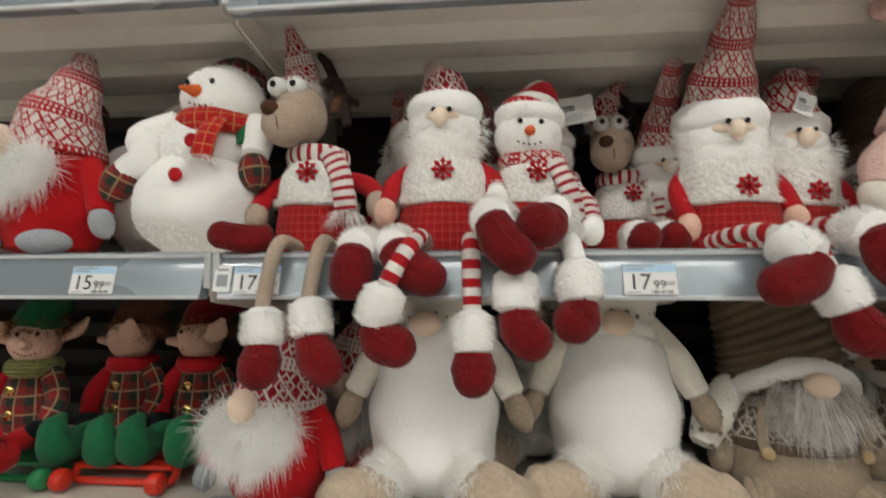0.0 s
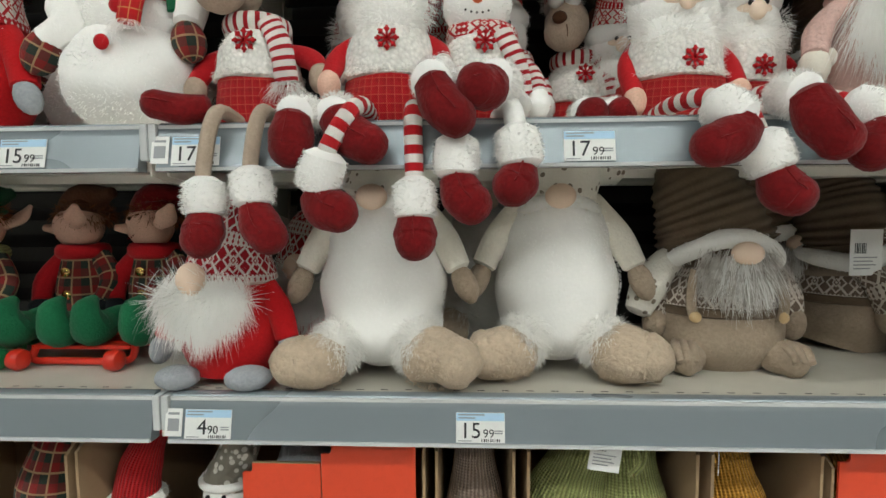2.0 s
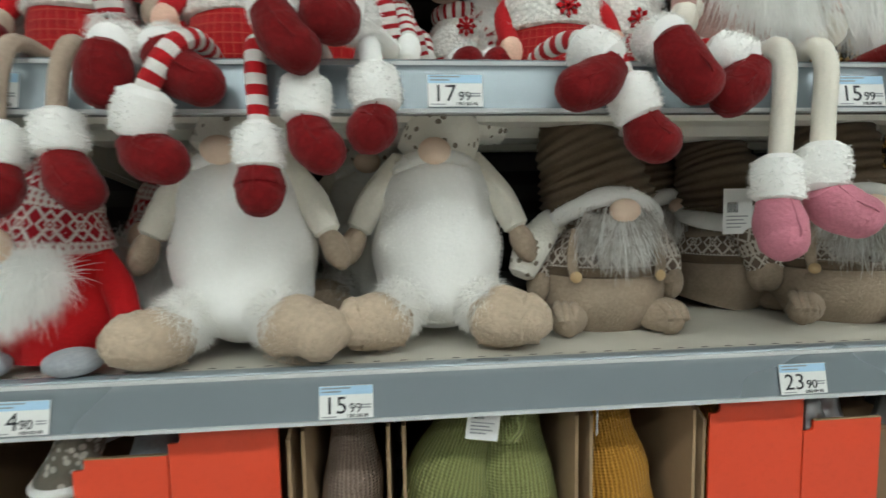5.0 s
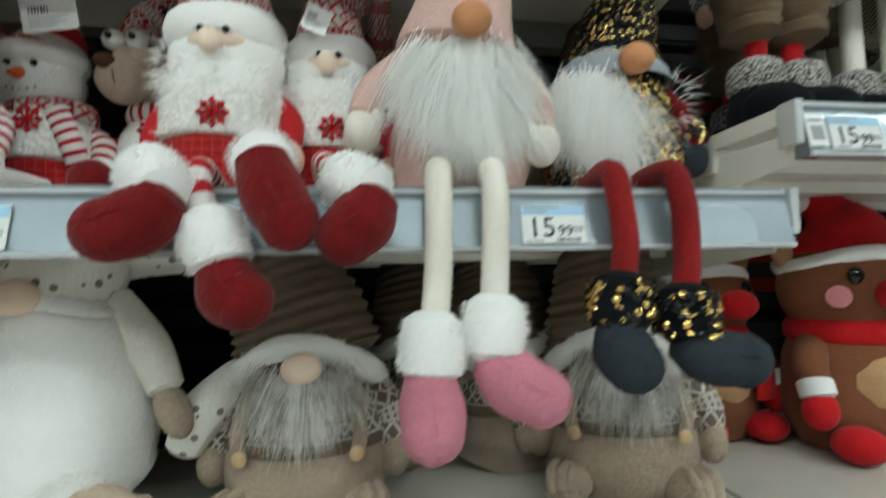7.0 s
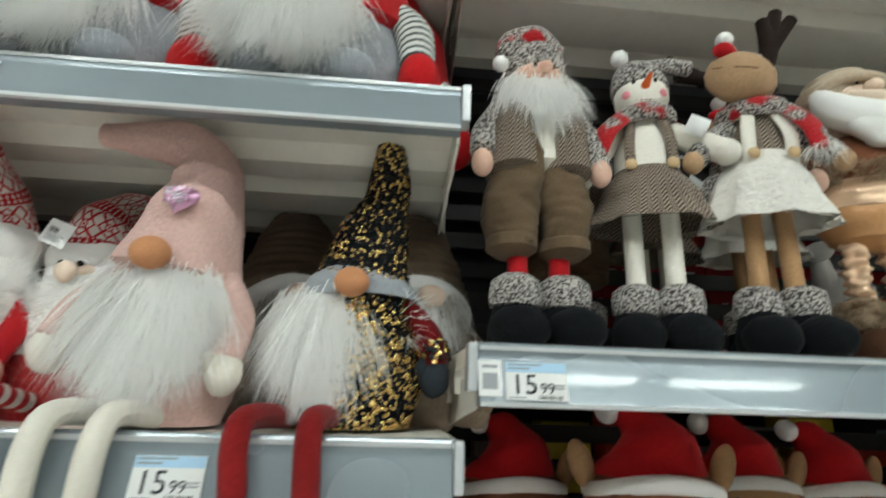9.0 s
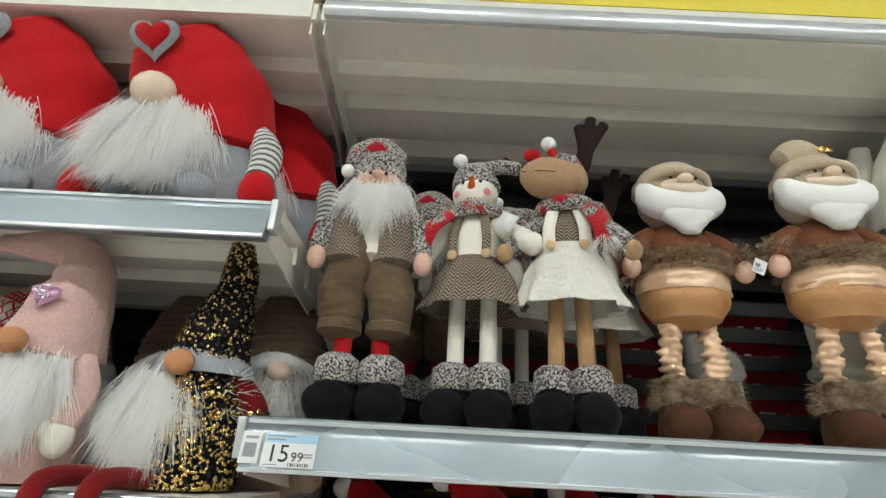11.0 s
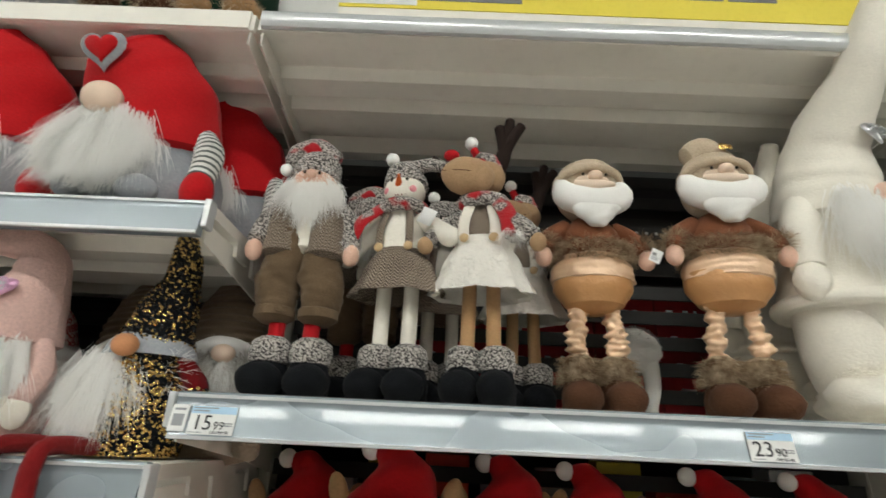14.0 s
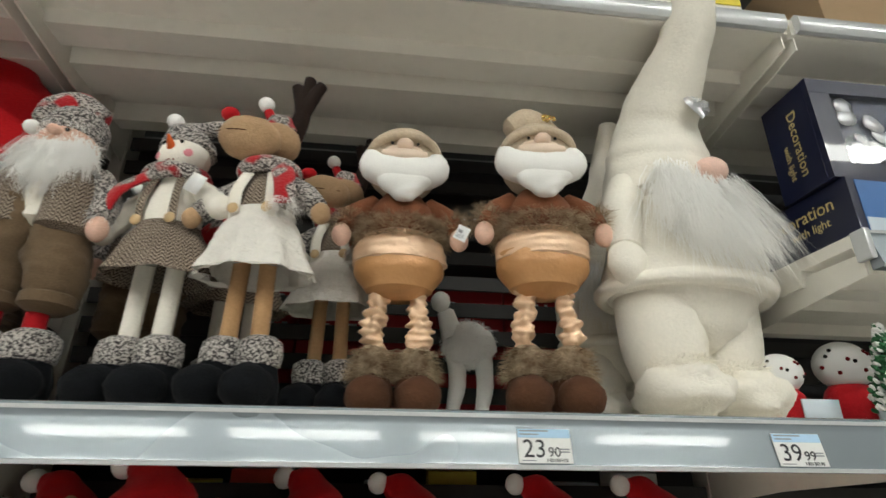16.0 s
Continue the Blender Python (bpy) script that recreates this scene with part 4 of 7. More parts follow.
def pink_gnome():
    legs = seated(0.994, 0.11, [
        ([(0.965, 0.06, 0.010), (0.952, 0.0, 0.014), (0.949, -0.022, -0.012), (0.947, -0.024, -0.08), (0.940, -0.030, -0.142)], (0.937, -0.046, -0.214)),
        ([(1.015, 0.06, 0.010), (1.003, 0.0, 0.014), (1.001, -0.022, -0.012), (0.999, -0.024, -0.07), (0.994, -0.030, -0.128)], (1.030, -0.044, -0.190))])
    k = beard_gnome(11, M["pink"], M["pink"], M["nose"], M["pink"], M["cream"], 0.080, 0.19,
                    [(0, 0, 0.172), (0.008, -0.002, 0.235), (0.016, -0.008, 0.290), (-0.004, -0.022, 0.328), (-0.10, -0.04, 0.330)], [0.072, 0.058, 0.042, 0.03, 0.014], 0.19,
                    legs, M["cream"], M["pink_boot"], M["white_fleece"], [(-0.112, -0.03, 0.088), (0.082, -0.05, 0.070)], beard_w=0.060)
    k.heart((0.014, -0.068, 0.244), 0.02, M["pink_glitter"], 0.004, 8, -10)
    k.sequins([(Vector((0.012 + k.rng.uniform(-0.014, 0.014), -0.073, 0.244 + k.rng.uniform(-0.006, 0.012))), Vector((0, -1, 0))) for _ in range(90)], [M["pink_glitter"], M["silver"]], 0.0026)
    return k


def sequin_gnome():
    legs = seated(1.202, 0.155, [
        ([(1.140, 0.10, 0.012), (1.122, 0.0, 0.014), (1.120, -0.022, -0.012), (1.124, -0.024, -0.06), (1.113, -0.032, -0.110)], (1.106, -0.062, -0.164)),
        ([(1.190, 0.10, 0.012), (1.184, 0.0, 0.014), (1.184, -0.022, -0.012), (1.186, -0.024, -0.06), (1.176, -0.032, -0.122)], (1.222, -0.044, -0.168))])
    hat = [(0.005, 0, 0.162), (0.014, -0.002, 0.225), (0.034, -0.012, 0.30), (0.034, -0.024, 0.372)]
    rad = [0.066, 0.050, 0.028, 0.017]
    k = beard_gnome(12, M["black"], M["black"], M["nose"], M["crimson"], M["slate"], 0.086, 0.175, hat, rad, 0.18, (), None, None, None, [(-0.085, 0.0, 0.09), (0.105, -0.02, 0.075)], beard_x=-0.034, beard_w=0.046)
    boots_hanging(k, legs, M["slate"], M["black"], 0.0125, M["brick"], 0.027, 0.001)
    for pts, _ in legs:
        a = Vector(pts[-1])
        k.sequins(k.on_tube([a + Vector((0, 0, 0.016)), a, a - Vector((0, 0, 0.022))], [0.0285] * 3, 130), [M["gold"], M["jet"]], 0.004)
    body = [(0, 0, 0.0), (0, 0, 0.175 * 0.3), (0, 0, 0.175 * 0.62), (0, 0, 0.175)]
    k.sequins(k.on_tube(body, [(0.076, 0.069), (0.089, 0.079), (0.081, 0.070), (0.059, 0.053)], 4200), [M["gold"], M["gold"], M["jet"]], 0.0028)
    k.sequins(k.on_tube(hat, rad, 3000), [M["jet"], M["jet"], M["gold"]], 0.0026)
    ring = [(0.005 + 0.054 * math.cos(a), 0.054 * math.sin(a), 0.170 - 0.004 * math.sin(a) - 0.012 * math.cos(a) ** 2) for a in [2 * math.pi * q / 12 for q in range(13)]]
    k.tube([(0.006, -0.004, 0.152), (0.006, -0.003, 0.170), (0.008, -0.002, 0.196)], [(0.078, 0.066), (0.072, 0.064), (0.050, 0.046)], M["grey"], 26, 8, lump=0.08, round_ends=False)
    k.tube(ring, [0.011] * 13, M["grey"], 10, 36, side=(0, 0, 1), lump=0.1)
    k.fur_tube(ring, [0.011] * 13, M["grey_fur"], 160, 0.008, 0.0012, 0.2, side=(0, 0, 1))
    k.fur_ball((0.07, -0.04, 0.13), (0.015, 0.02, 0.03), M["white_fur"], 30, 0.03, 0.0014, 0.1, comb=(0.8, 0, 0.3))
    k.sequins(k.on_tube([(0.10, -0.018, 0.10), (0.104, -0.02, 0.09), (0.106, -0.02, 0.08)], [0.019] * 3, 70), [M["gold"], M["jet"]], 0.004)
    return k


def foot(k, c, toe, r, mat, lump=0.1):
    k.tube([c, Vector(c).lerp(Vector(toe), 0.5) + Vector((0, 0, r * 0.1)), toe], [r * 0.82, r * 1.0, r * 0.9], mat, 16, 10, lump=lump)
    k.ball(toe, (r * 0.93, r * 0.93, r * 0.9), mat, seg=16, lump=lump)


def white_gnome(seed, tail):
    """Large gnome all in white fleece with a star-print hat, beige gloves and feet."""
    k = Kit(seed)
    spine = [(0, 0.004, 0.034), (0, 0, 0.07), (0, 0, 0.13), (0, -0.004, 0.2), (0, -0.01, 0.275)]
    k.tube(spine, [(0.062, 0.062), (0.090, 0.086), (0.097, 0.088), (0.080, 0.074), (0.046, 0.052)], M["white_fleece"], 30, 26, lump=0.07)
    k.fur_tube(spine, [(0.061, 0.061), (0.089, 0.085), (0.096, 0.087), (0.079, 0.073), (0.045, 0.051)], M["white_fur"], 2600, 0.0034, 0.0012, 0.25)
    for s in (-1, 1):
        k.tube([(s * 0.046, 0.0, 0.25), (s * 0.088, -0.006, 0.205), (s * 0.114, -0.018, 0.158)], [0.025, 0.023, 0.019], M["ivory"], 14, 12)
        k.ball((s * 0.124, -0.022, 0.134), (0.018, 0.019, 0.032), M["taupe"], (0, -s * 24, 0), 14, 0.05)
        k.ball((s * 0.056, -0.070, 0.060), (0.030, 0.034, 0.032), M["white_fleece"], seg=14, lump=0.15)
        k.fur_ball((s * 0.056, -0.074, 0.056), (0.031, 0.036, 0.032), M["white_fleece"], 1300, 0.019, 0.0013, 0.35)
        toe = (-0.108, -0.100, 0.038) if s < 0 else (0.110, -0.100, 0.039)
        foot(k, (s * 0.050, -0.082, 0.034), toe, 0.037 if s < 0 else 0.039, M["beige"], 0.22)
        k.fur_tube([(s * 0.050, -0.082, 0.034), (s * 0.08, -0.092, 0.036), toe], [0.030, 0.036, 0.032], M["beige"], 420, 0.004, 0.0014, 0.0)
    k.tube([(0, -0.012, 0.258), (0.01, -0.006, 0.290), (0.024, 0.02, 0.316), (0.10, 0.06, 0.312)], [0.058, 0.056, 0.044, 0.028], M["stars"], 22, 20, lump=0.08)
    ring = [(0.055 * math.cos(a), -0.010 + 0.052 * math.sin(a), 0.258 - 0.02 * math.cos(a) ** 2) for a in [2 * math.pi * q / 12 for q in range(13)]]
    k.tube(ring, [0.011] * 13, M["white_fleece"], 10, 36, side=(0, 0, 1), lump=0.1)
    k.fur_tube(ring, [0.011] * 13, M["ivory"], 360, 0.009, 0.0013, 0.0, side=(0, 0, 1))
    k.ball((-0.004, -0.076, 0.262), (0.022, 0.019, 0.018), M["pale_nose"], seg=18)
    if tail:
        k.tube([(0.21, 0.05, 0.17), (0.175, 0.03, 0.155), (0.145, 0.01, 0.125), (0.125, 0.0, 0.085)], [0.016, 0.024, 0.027, 0.02], M["stars"], 14, 16, lump=0.1)
    return k


def taupe_gnome(seed, lean):
    k = Kit(seed)
    k.tube([(0, 0.01, 0.0), (0, 0, 0.05), (0, 0, 0.11), (0, 0, 0.16)], [(0.074, 0.072), (0.101, 0.094), (0.092, 0.086), (0.05, 0.05)], M["taupe"], 26, 18, lump=0.05)
    k.tube([(0, 0, 0.088), (0, 0, 0.11), (0, 0, 0.15)], [(0.0995, 0.0930), (0.095, 0.088), (0.062, 0.058)], M["nordic_taupe"], 26, 10)
    k.tube([(0, 0, 0.083), (0, 0, 0.088), (0, 0, 0.093)], [(0.1005, 0.0940)] * 3, M["wool"], 26, 4)
    for s in (-1, 1):
        k.tube([(s * 0.055, -0.065, 0.15), (s * 0.066, -0.078, 0.11), (s * 0.062, -0.082, 0.08)], [(0.008, 0.003)] * 3, M["taupe"], 10, 8)
        k.disc((s * 0.062, -0.086, 0.083), 0.0085, M["button"], (s * 0.3, -1, 0))
        k.tube([(s * 0.07, 0, 0.15), (s * 0.1, -0.02, 0.11), (s * 0.102, -0.03, 0.075)], [0.020, 0.021, 0.018], M["nordic_taupe"], 12, 10)
        k.ball((s * 0.104, -0.033, 0.065), (0.019, 0.02, 0.028), M["taupe"], seg=12)
        foot(k, (s * 0.055, -0.06, 0.018), (s * 0.075, -0.088, 0.018), 0.024, M["taupe"], 0.2)
        for q in range(3):
            k.tube([(s * (0.058 + 0.012 * q), -0.062, 0.04), (s * (0.066 + 0.012 * q), -0.09, 0.038), (s * (0.07 + 0.01 * q), -0.108, 0.022)], [0.006, 0.007, 0.006], M["taupe"], 8, 8)
    hat = [(0, 0.0, 0.178), (-0.012 + lean * 0.2, 0.005, 0.225), (-0.03 + lean * 0.6, 0.014, 0.275), (-0.052 + lean, 0.026, 0.325)]
    k.tube(hat, [(0.092, 0.080), (0.083, 0.072), (0.068, 0.060), (0.042, 0.040)], M["wool"], 28, 72, ridge=0.035, turns=11)
    brim = [(0.083 * math.cos(a), 0.073 * math.sin(a), 0.172 + 0.030 * -min(0, math.sin(a)) - 0.022 * abs(math.cos(a))) for a in [2 * math.pi * q / 14 for q in range(15)]]
    k.tube(brim, [0.015] * 15, M["white_fleece"], 12, 44, side=(0, 0, 1), lump=0.1)
    k.fur_tube(brim, [0.0145] * 15, M["white_fleece"], 500, 0.005, 0.0014, 0.1, side=(0, 0, 1))
    k.ball((0.005, -0.094, 0.178), (0.022, 0.018, 0.017), M["pale_nose"], seg=18)
    k.beard((0.0, -0.084, 0.178), 0.052, 0.115, 0.015, M["grey_fur"], 420, 0.0016, 0.016)
    k.beard((0.008, -0.090, 0.172), 0.036, 0.105, 0.01, M["white_fur"], 110, 0.0014, 0.016)
    return k


def red_gnome(seed, tall=False):
    k = Kit(seed)
    k.tube([(0, 0, 0.01), (0, 0, 0.06), (0, 0, 0.12), (0, 0, 0.17)], [(0.058, 0.056), (0.074, 0.068), (0.066, 0.06), (0.045, 0.04)], M["bright_red"], 24, 16, lump=0.03)
    hat = [(0, 0, 0.15), (0.006, 0.0, 0.20), (0.02, 0.005, 0.245), (0.03, 0.01, 0.30 if tall else 0.27)]
    k.tube(hat, [0.066, 0.054, 0.034, 0.014], M["nordic_red"] if not tall else M["nordic"], 22, 22, lump=0.05)
    k.ball((-0.022, -0.07, 0.152), (0.02, 0.018, 0.023), M["pale_nose"], seg=16)
    k.ball((-0.01, -0.05, 0.115), (0.05, 0.02, 0.045), M["white_fur"], seg=12)
    k.beard((-0.016, -0.062, 0.152), 0.052, 0.125, 0.02, M["white_fur"], 1200, 0.0014, 0.02)
    k.fur_ball((-0.015, -0.06, 0.12), (0.06, 0.02, 0.03), M["white_fur"], 260, 0.04, 0.0013, 0.1)
    for s in (-1, 1):
        k.tube([(s * 0.045, 0, 0.14), (s * 0.075, -0.01, 0.10), (s * 0.09, -0.02, 0.06)], [0.019, 0.019, 0.017], M["bright_red"], 12, 10)
        k.ball((s * 0.096, -0.024, 0.045), (0.017, 0.015, 0.024), M["grey"], (0, -s * 20, 0), 12)
        k.ball((s * 0.05, -0.065, 0.015), (0.032, 0.026, 0.017), M["grey"], (0, 0, s * 15), 14)
    return k


def heart_gnome(seed):
    k = Kit(seed)
    k.tube([(0, 0, 0.0), (0, 0, 0.06), (0, 0, 0.13), (0, 0, 0.18)], [(0.1, 0.09), (0.118, 0.1), (0.1, 0.085), (0.06, 0.055)], M["grey"], 26, 16, lump=0.05)
    k.tube([(0, 0, 0.130), (-0.004, -0.015, 0.185), (-0.030, -0.045, 0.245), (-0.050, -0.07, 0.288)], [(0.110, 0.094), (0.104, 0.084), (0.092, 0.062), (0.066, 0.034)], M["bright_red"], 30, 26, lump=0.09)
    k.tube([(0.0, 0.0, 0.23), (-0.07, 0.02, 0.24), (-0.13, 0.04, 0.2), (-0.17, 0.05, 0.14)], [0.05, 0.045, 0.035, 0.018], M["bright_red"], 16, 16, lump=0.1)
    k.heart((-0.052, -0.112, 0.250), 0.036, M["grey"], 0.005, -6, 16)
    k.heart((-0.052, -0.118, 0.250), 0.025, M["bright_red"], 0.005, -6, 16)
    k.ball((-0.035, -0.105, 0.165), (0.03, 0.024, 0.026), M["pale_nose"], seg=18)
    k.ball((-0.036, -0.066, 0.092), (0.078, 0.045, 0.07), M["white_fur"], seg=14, lump=0.1)
    k.fur_ball((-0.036, -0.066, 0.092), (0.078, 0.045, 0.07), M["white_fur"], 700, 0.03, 0.0016, 0.4, keep=front)
    k.beard((-0.030, -0.088, 0.155), 0.068, 0.20, 0.03, M["white_fur"], 2200, 0.0015, 0.04)
    for s in (-1, 1):
        k.tube([(s * 0.085, -0.02, 0.15), (s * 0.112, -0.04, 0.11), (s * 0.118, -0.06, 0.055)], [0.022, 0.023, 0.02], M["grey_stripes"], 14, 12)
        k.ball((s * 0.12, -0.066, 0.032), (0.024, 0.024, 0.033), M["bright_red"], seg=14)
        k.ball((s * 0.045, -0.09, 0.022), (0.03, 0.025, 0.022), M["grey"], seg=12)
    return k


def big_snowman(seed):
    k = Kit(seed)
    k.ball((-0.005, 0, 0.08), (0.108, 0.092, 0.086), M["white_fleece"], seg=26, lump=0.08)
    k.fur_ball((-0.005, 0, 0.08), (0.107, 0.091, 0.085), M["white_fur"], 2200, 0.005, 0.0013, 0.1)
    k.ball((0.0, 0, 0.170), (0.078, 0.066, 0.062), M["white_fleece"], seg=24, lump=0.08)
    k.fur_ball((0.0, 0, 0.170), (0.077, 0.065, 0.061), M["white_fur"], 1000, 0.007, 0.0013, 0.1)
    k.ball((0.028, -0.012, 0.246), (0.064, 0.056, 0.056), M["white_fleece"], seg=22, lump=0.05)
    k.fur_ball((0.028, -0.012, 0.246), (0.063, 0.055, 0.055), M["white_fur"], 800, 0.006, 0.0013, 0.0)
    for s in (-1, 1):
        k.ball((0.018 + s * 0.02, -0.066, 0.259), 0.0045, M["eye"], seg=8)
    k.tube([(0.014, -0.062, 0.245), (0.0, -0.086, 0.243)], [0.011, 0.003], M["orange"], 10, 5)
    for q in range(6):
        k.ball((0.0 + q * 0.009, -0.064 + abs(q - 2.5) * 0.0015, 0.229 - 0.006 * math.sin(math.pi * q / 5)), 0.002, M["crimson"], seg=6)
    k.tube([(0.032, 0.016, 0.275), (0.034, 0.018, 0.30), (0.036, 0.02, 0.318)], [(0.058, 0.045), (0.05, 0.04), (0.034, 0.028)], M["plaid"], 20, 10, lump=0.08)
    ring = [(0.02 + 0.056 * math.cos(a), -0.005 + 0.052 * math.sin(a), 0.205) for a in [2 * math.pi * q / 12 for q in range(13)]]
    k.tube(ring, [(0.020, 0.012)] * 13, M["scarf_gold"], 10, 36, side=(0, 0, 1))
    k.tube([(0.042, -0.055, 0.205), (0.040, -0.078, 0.175), (0.034, -0.082, 0.14)], [(0.018, 0.007)] * 3, M["scarf_gold"], 12, 10)
    k.fur_tube([(0.034, -0.082, 0.142), (0.034, -0.082, 0.138), (0.034, -0.082, 0.134)], [0.014] * 3, M["white_fleece"], 60, 0.03, 0.0014, 0.8)
    for p in ((0.012, -0.072, 0.168), (0.004, -0.094, 0.112)):
        k.ball(p, (0.0105, 0.006, 0.0105), M["red"], seg=12)
    k.tube([(-0.055, 0, 0.215), (-0.10, -0.02, 0.19), (-0.075, -0.05, 0.15), (-0.10, -0.06, 0.125)], [0.024, 0.024, 0.022, 0.02], M["white_fleece"], 14, 14)
    k.ball((-0.108, -0.06, 0.11), (0.026, 0.022, 0.034), M["plaid"], (0, 30, 0), 14)
    k.tube([(0.06, 0, 0.22), (0.09, -0.02, 0.19), (0.095, -0.04, 0.15)], [0.024, 0.024, 0.02], M["white_fleece"], 14, 10)
    k.ball((0.098, -0.045, 0.125), (0.024, 0.022, 0.03), M["plaid"], (0, -10, 0), 14)
    k.tube([(0.072, -0.035, 0.20), (0.08, -0.045, 0.17)], [(0.012, 0.004)] * 2, M["green"], 10, 4)
    return k


def reindeer_plush(seed, santa=False):
    """Round brown plush with red nose, blushing cheeks, a red hat and scarf; or a santa with a white moustache."""
    k = Kit(seed)
    k.tube([(0, 0, 0), (0, 0, 0.06), (0, 0, 0.13), (0, 0, 0.2)], [(0.075, 0.07), (0.1, 0.09), (0.092, 0.082), (0.07, 0.06)], M["ginger"], 26, 16, lump=0.03)
    k.ball((0, -0.03, 0.1), (0.062, 0.066, 0.07), M["tan"], seg=18)
    k.ball((0, -0.005, 0.245), (0.102, 0.08, 0.085), M["ginger"], seg=26, lump=0.02)
    if santa:
        # face in tan instead of peach: the shelf's shade is put into its colour
        k.ball((0, -0.012, 0.25), (0.094, 0.078, 0.07), M["tan"], seg=24)
        k.ball((0, -0.03, 0.205), (0.098, 0.07, 0.055), M["white_fleece"], seg=22, lump=0.05)
        k.ball((0, -0.094, 0.25), (0.02, 0.016, 0.016), M["pale_nose"], seg=14)
        for s in (-1, 1):
            k.tube([(s * 0.006, -0.096, 0.236), (s * 0.035, -0.096, 0.228), (s * 0.062, -0.082, 0.240)], [0.013, 0.016, 0.004], M["white_fleece"], 12, 10)
    else:
        k.ball((0.01, -0.092, 0.235), (0.034, 0.028, 0.026), M["bright_red"], seg=18)
    for s in (-1, 1):
        k.ball((s * 0.042, -0.076, 0.262), (0.012, 0.006, 0.013), M["eye"], seg=12)
        k.disc((s * 0.064, -0.07, 0.232), 0.0165, M["blush"], (s * 0.55, -1, -0.05), 0.002)
        k.ball((s * 0.1, 0.0, 0.31), (0.018, 0.012, 0.036), M["tan"], (0, s * 18, 0), 12)
        k.tube([(s * 0.07, -0.02, 0.16), (s * 0.095, -0.045, 0.13), (s * 0.098, -0.06, 0.1)], [0.022, 0.023, 0.02], M["ginger"], 12, 8)
        k.tube([(s * 0.097, -0.055, 0.108), (s * 0.098, -0.06, 0.098), (s * 0.098, -0.063, 0.09)], [0.024] * 3, M["white_fleece"], 12, 4)
        k.ball((s * 0.1, -0.068, 0.07), (0.024, 0.023, 0.029), M["bright_red"], seg=14)
        k.ball((s * 0.06, -0.085, 0.025), (0.035, 0.035, 0.026), M["bright_red"], seg=14)
    k.tube([(0.0, 0.005, 0.285), (0.005, 0.01, 0.33), (-0.01, 0.02, 0.37), (-0.04, 0.025, 0.385)], [(0.088, 0.072), (0.066, 0.058), (0.035, 0.03), (0.014, 0.014)], M["bright_red"], 22, 18, lump=0.04)
    ring = [(0.09 * math.cos(a), 0.005 + 0.074 * math.sin(a), 0.295 - 0.02 * math.cos(a) ** 2) for a in [2 * math.pi * q / 12 for q in range(13)]]
    k.tube(ring, [(0.013, 0.010)] * 13, M["white_fleece"], 10, 36, side=(0, 0, 1))
    k.ball((-0.052, 0.025, 0.385), 0.02, M["white_fleece"], seg=14)
    ring = [(0.075 * math.cos(a), 0.068 * math.sin(a), 0.178) for a in [2 * math.pi * q / 12 for q in range(13)]]
    k.tube(ring, [(0.020, 0.014)] * 13, M["bright_red"], 10, 36, side=(0, 0, 1), lump=0.12)
    k.tube([(0.03, -0.07, 0.175), (0.05, -0.095, 0.14), (0.055, -0.095, 0.075)], [(0.024, 0.008)] * 3, M["bright_red"], 12, 10)
    return k


def boots_standing(k, x, mat, cuff, r=0.026, height=0.095):
    for s in (-1, 1):
        k.tube([(s * x, 0.0, 0.0), (s * x, -0.004, 0.03), (s * x, 0, 0.06)], [(r * 1.05, r * 1.25), (r * 1.12, r * 1.25), (r * 0.9, r * 0.95)], mat, 16, 10, lump=0.06)
        k.ball((s * x * 1.1, -0.03, 0.028), (r * 1.12, 0.046, 0.03), mat, seg=16, lump=0.08)
        if cuff is M["brown_fur"]:
            k.tube([(s * x, 0, 0.055), (s * x, 0, 0.07), (s * x, 0, height)], [r * 1.0, r * 1.02, r * 0.85], cuff, 14, 6)
            k.fur_tube([(s * x, 0, 0.055), (s * x, 0, 0.07), (s * x, 0, height)], [r * 0.98, r, r * 0.85], cuff, 420, 0.02, 0.0013, 0.12)
        else:
            k.tube([(s * x, 0, 0.06), (s * x, 0, 0.075), (s * x, 0, height)], [r * 1.02, r * 1.08, r * 1.0], cuff, 14, 8, lump=0.15)


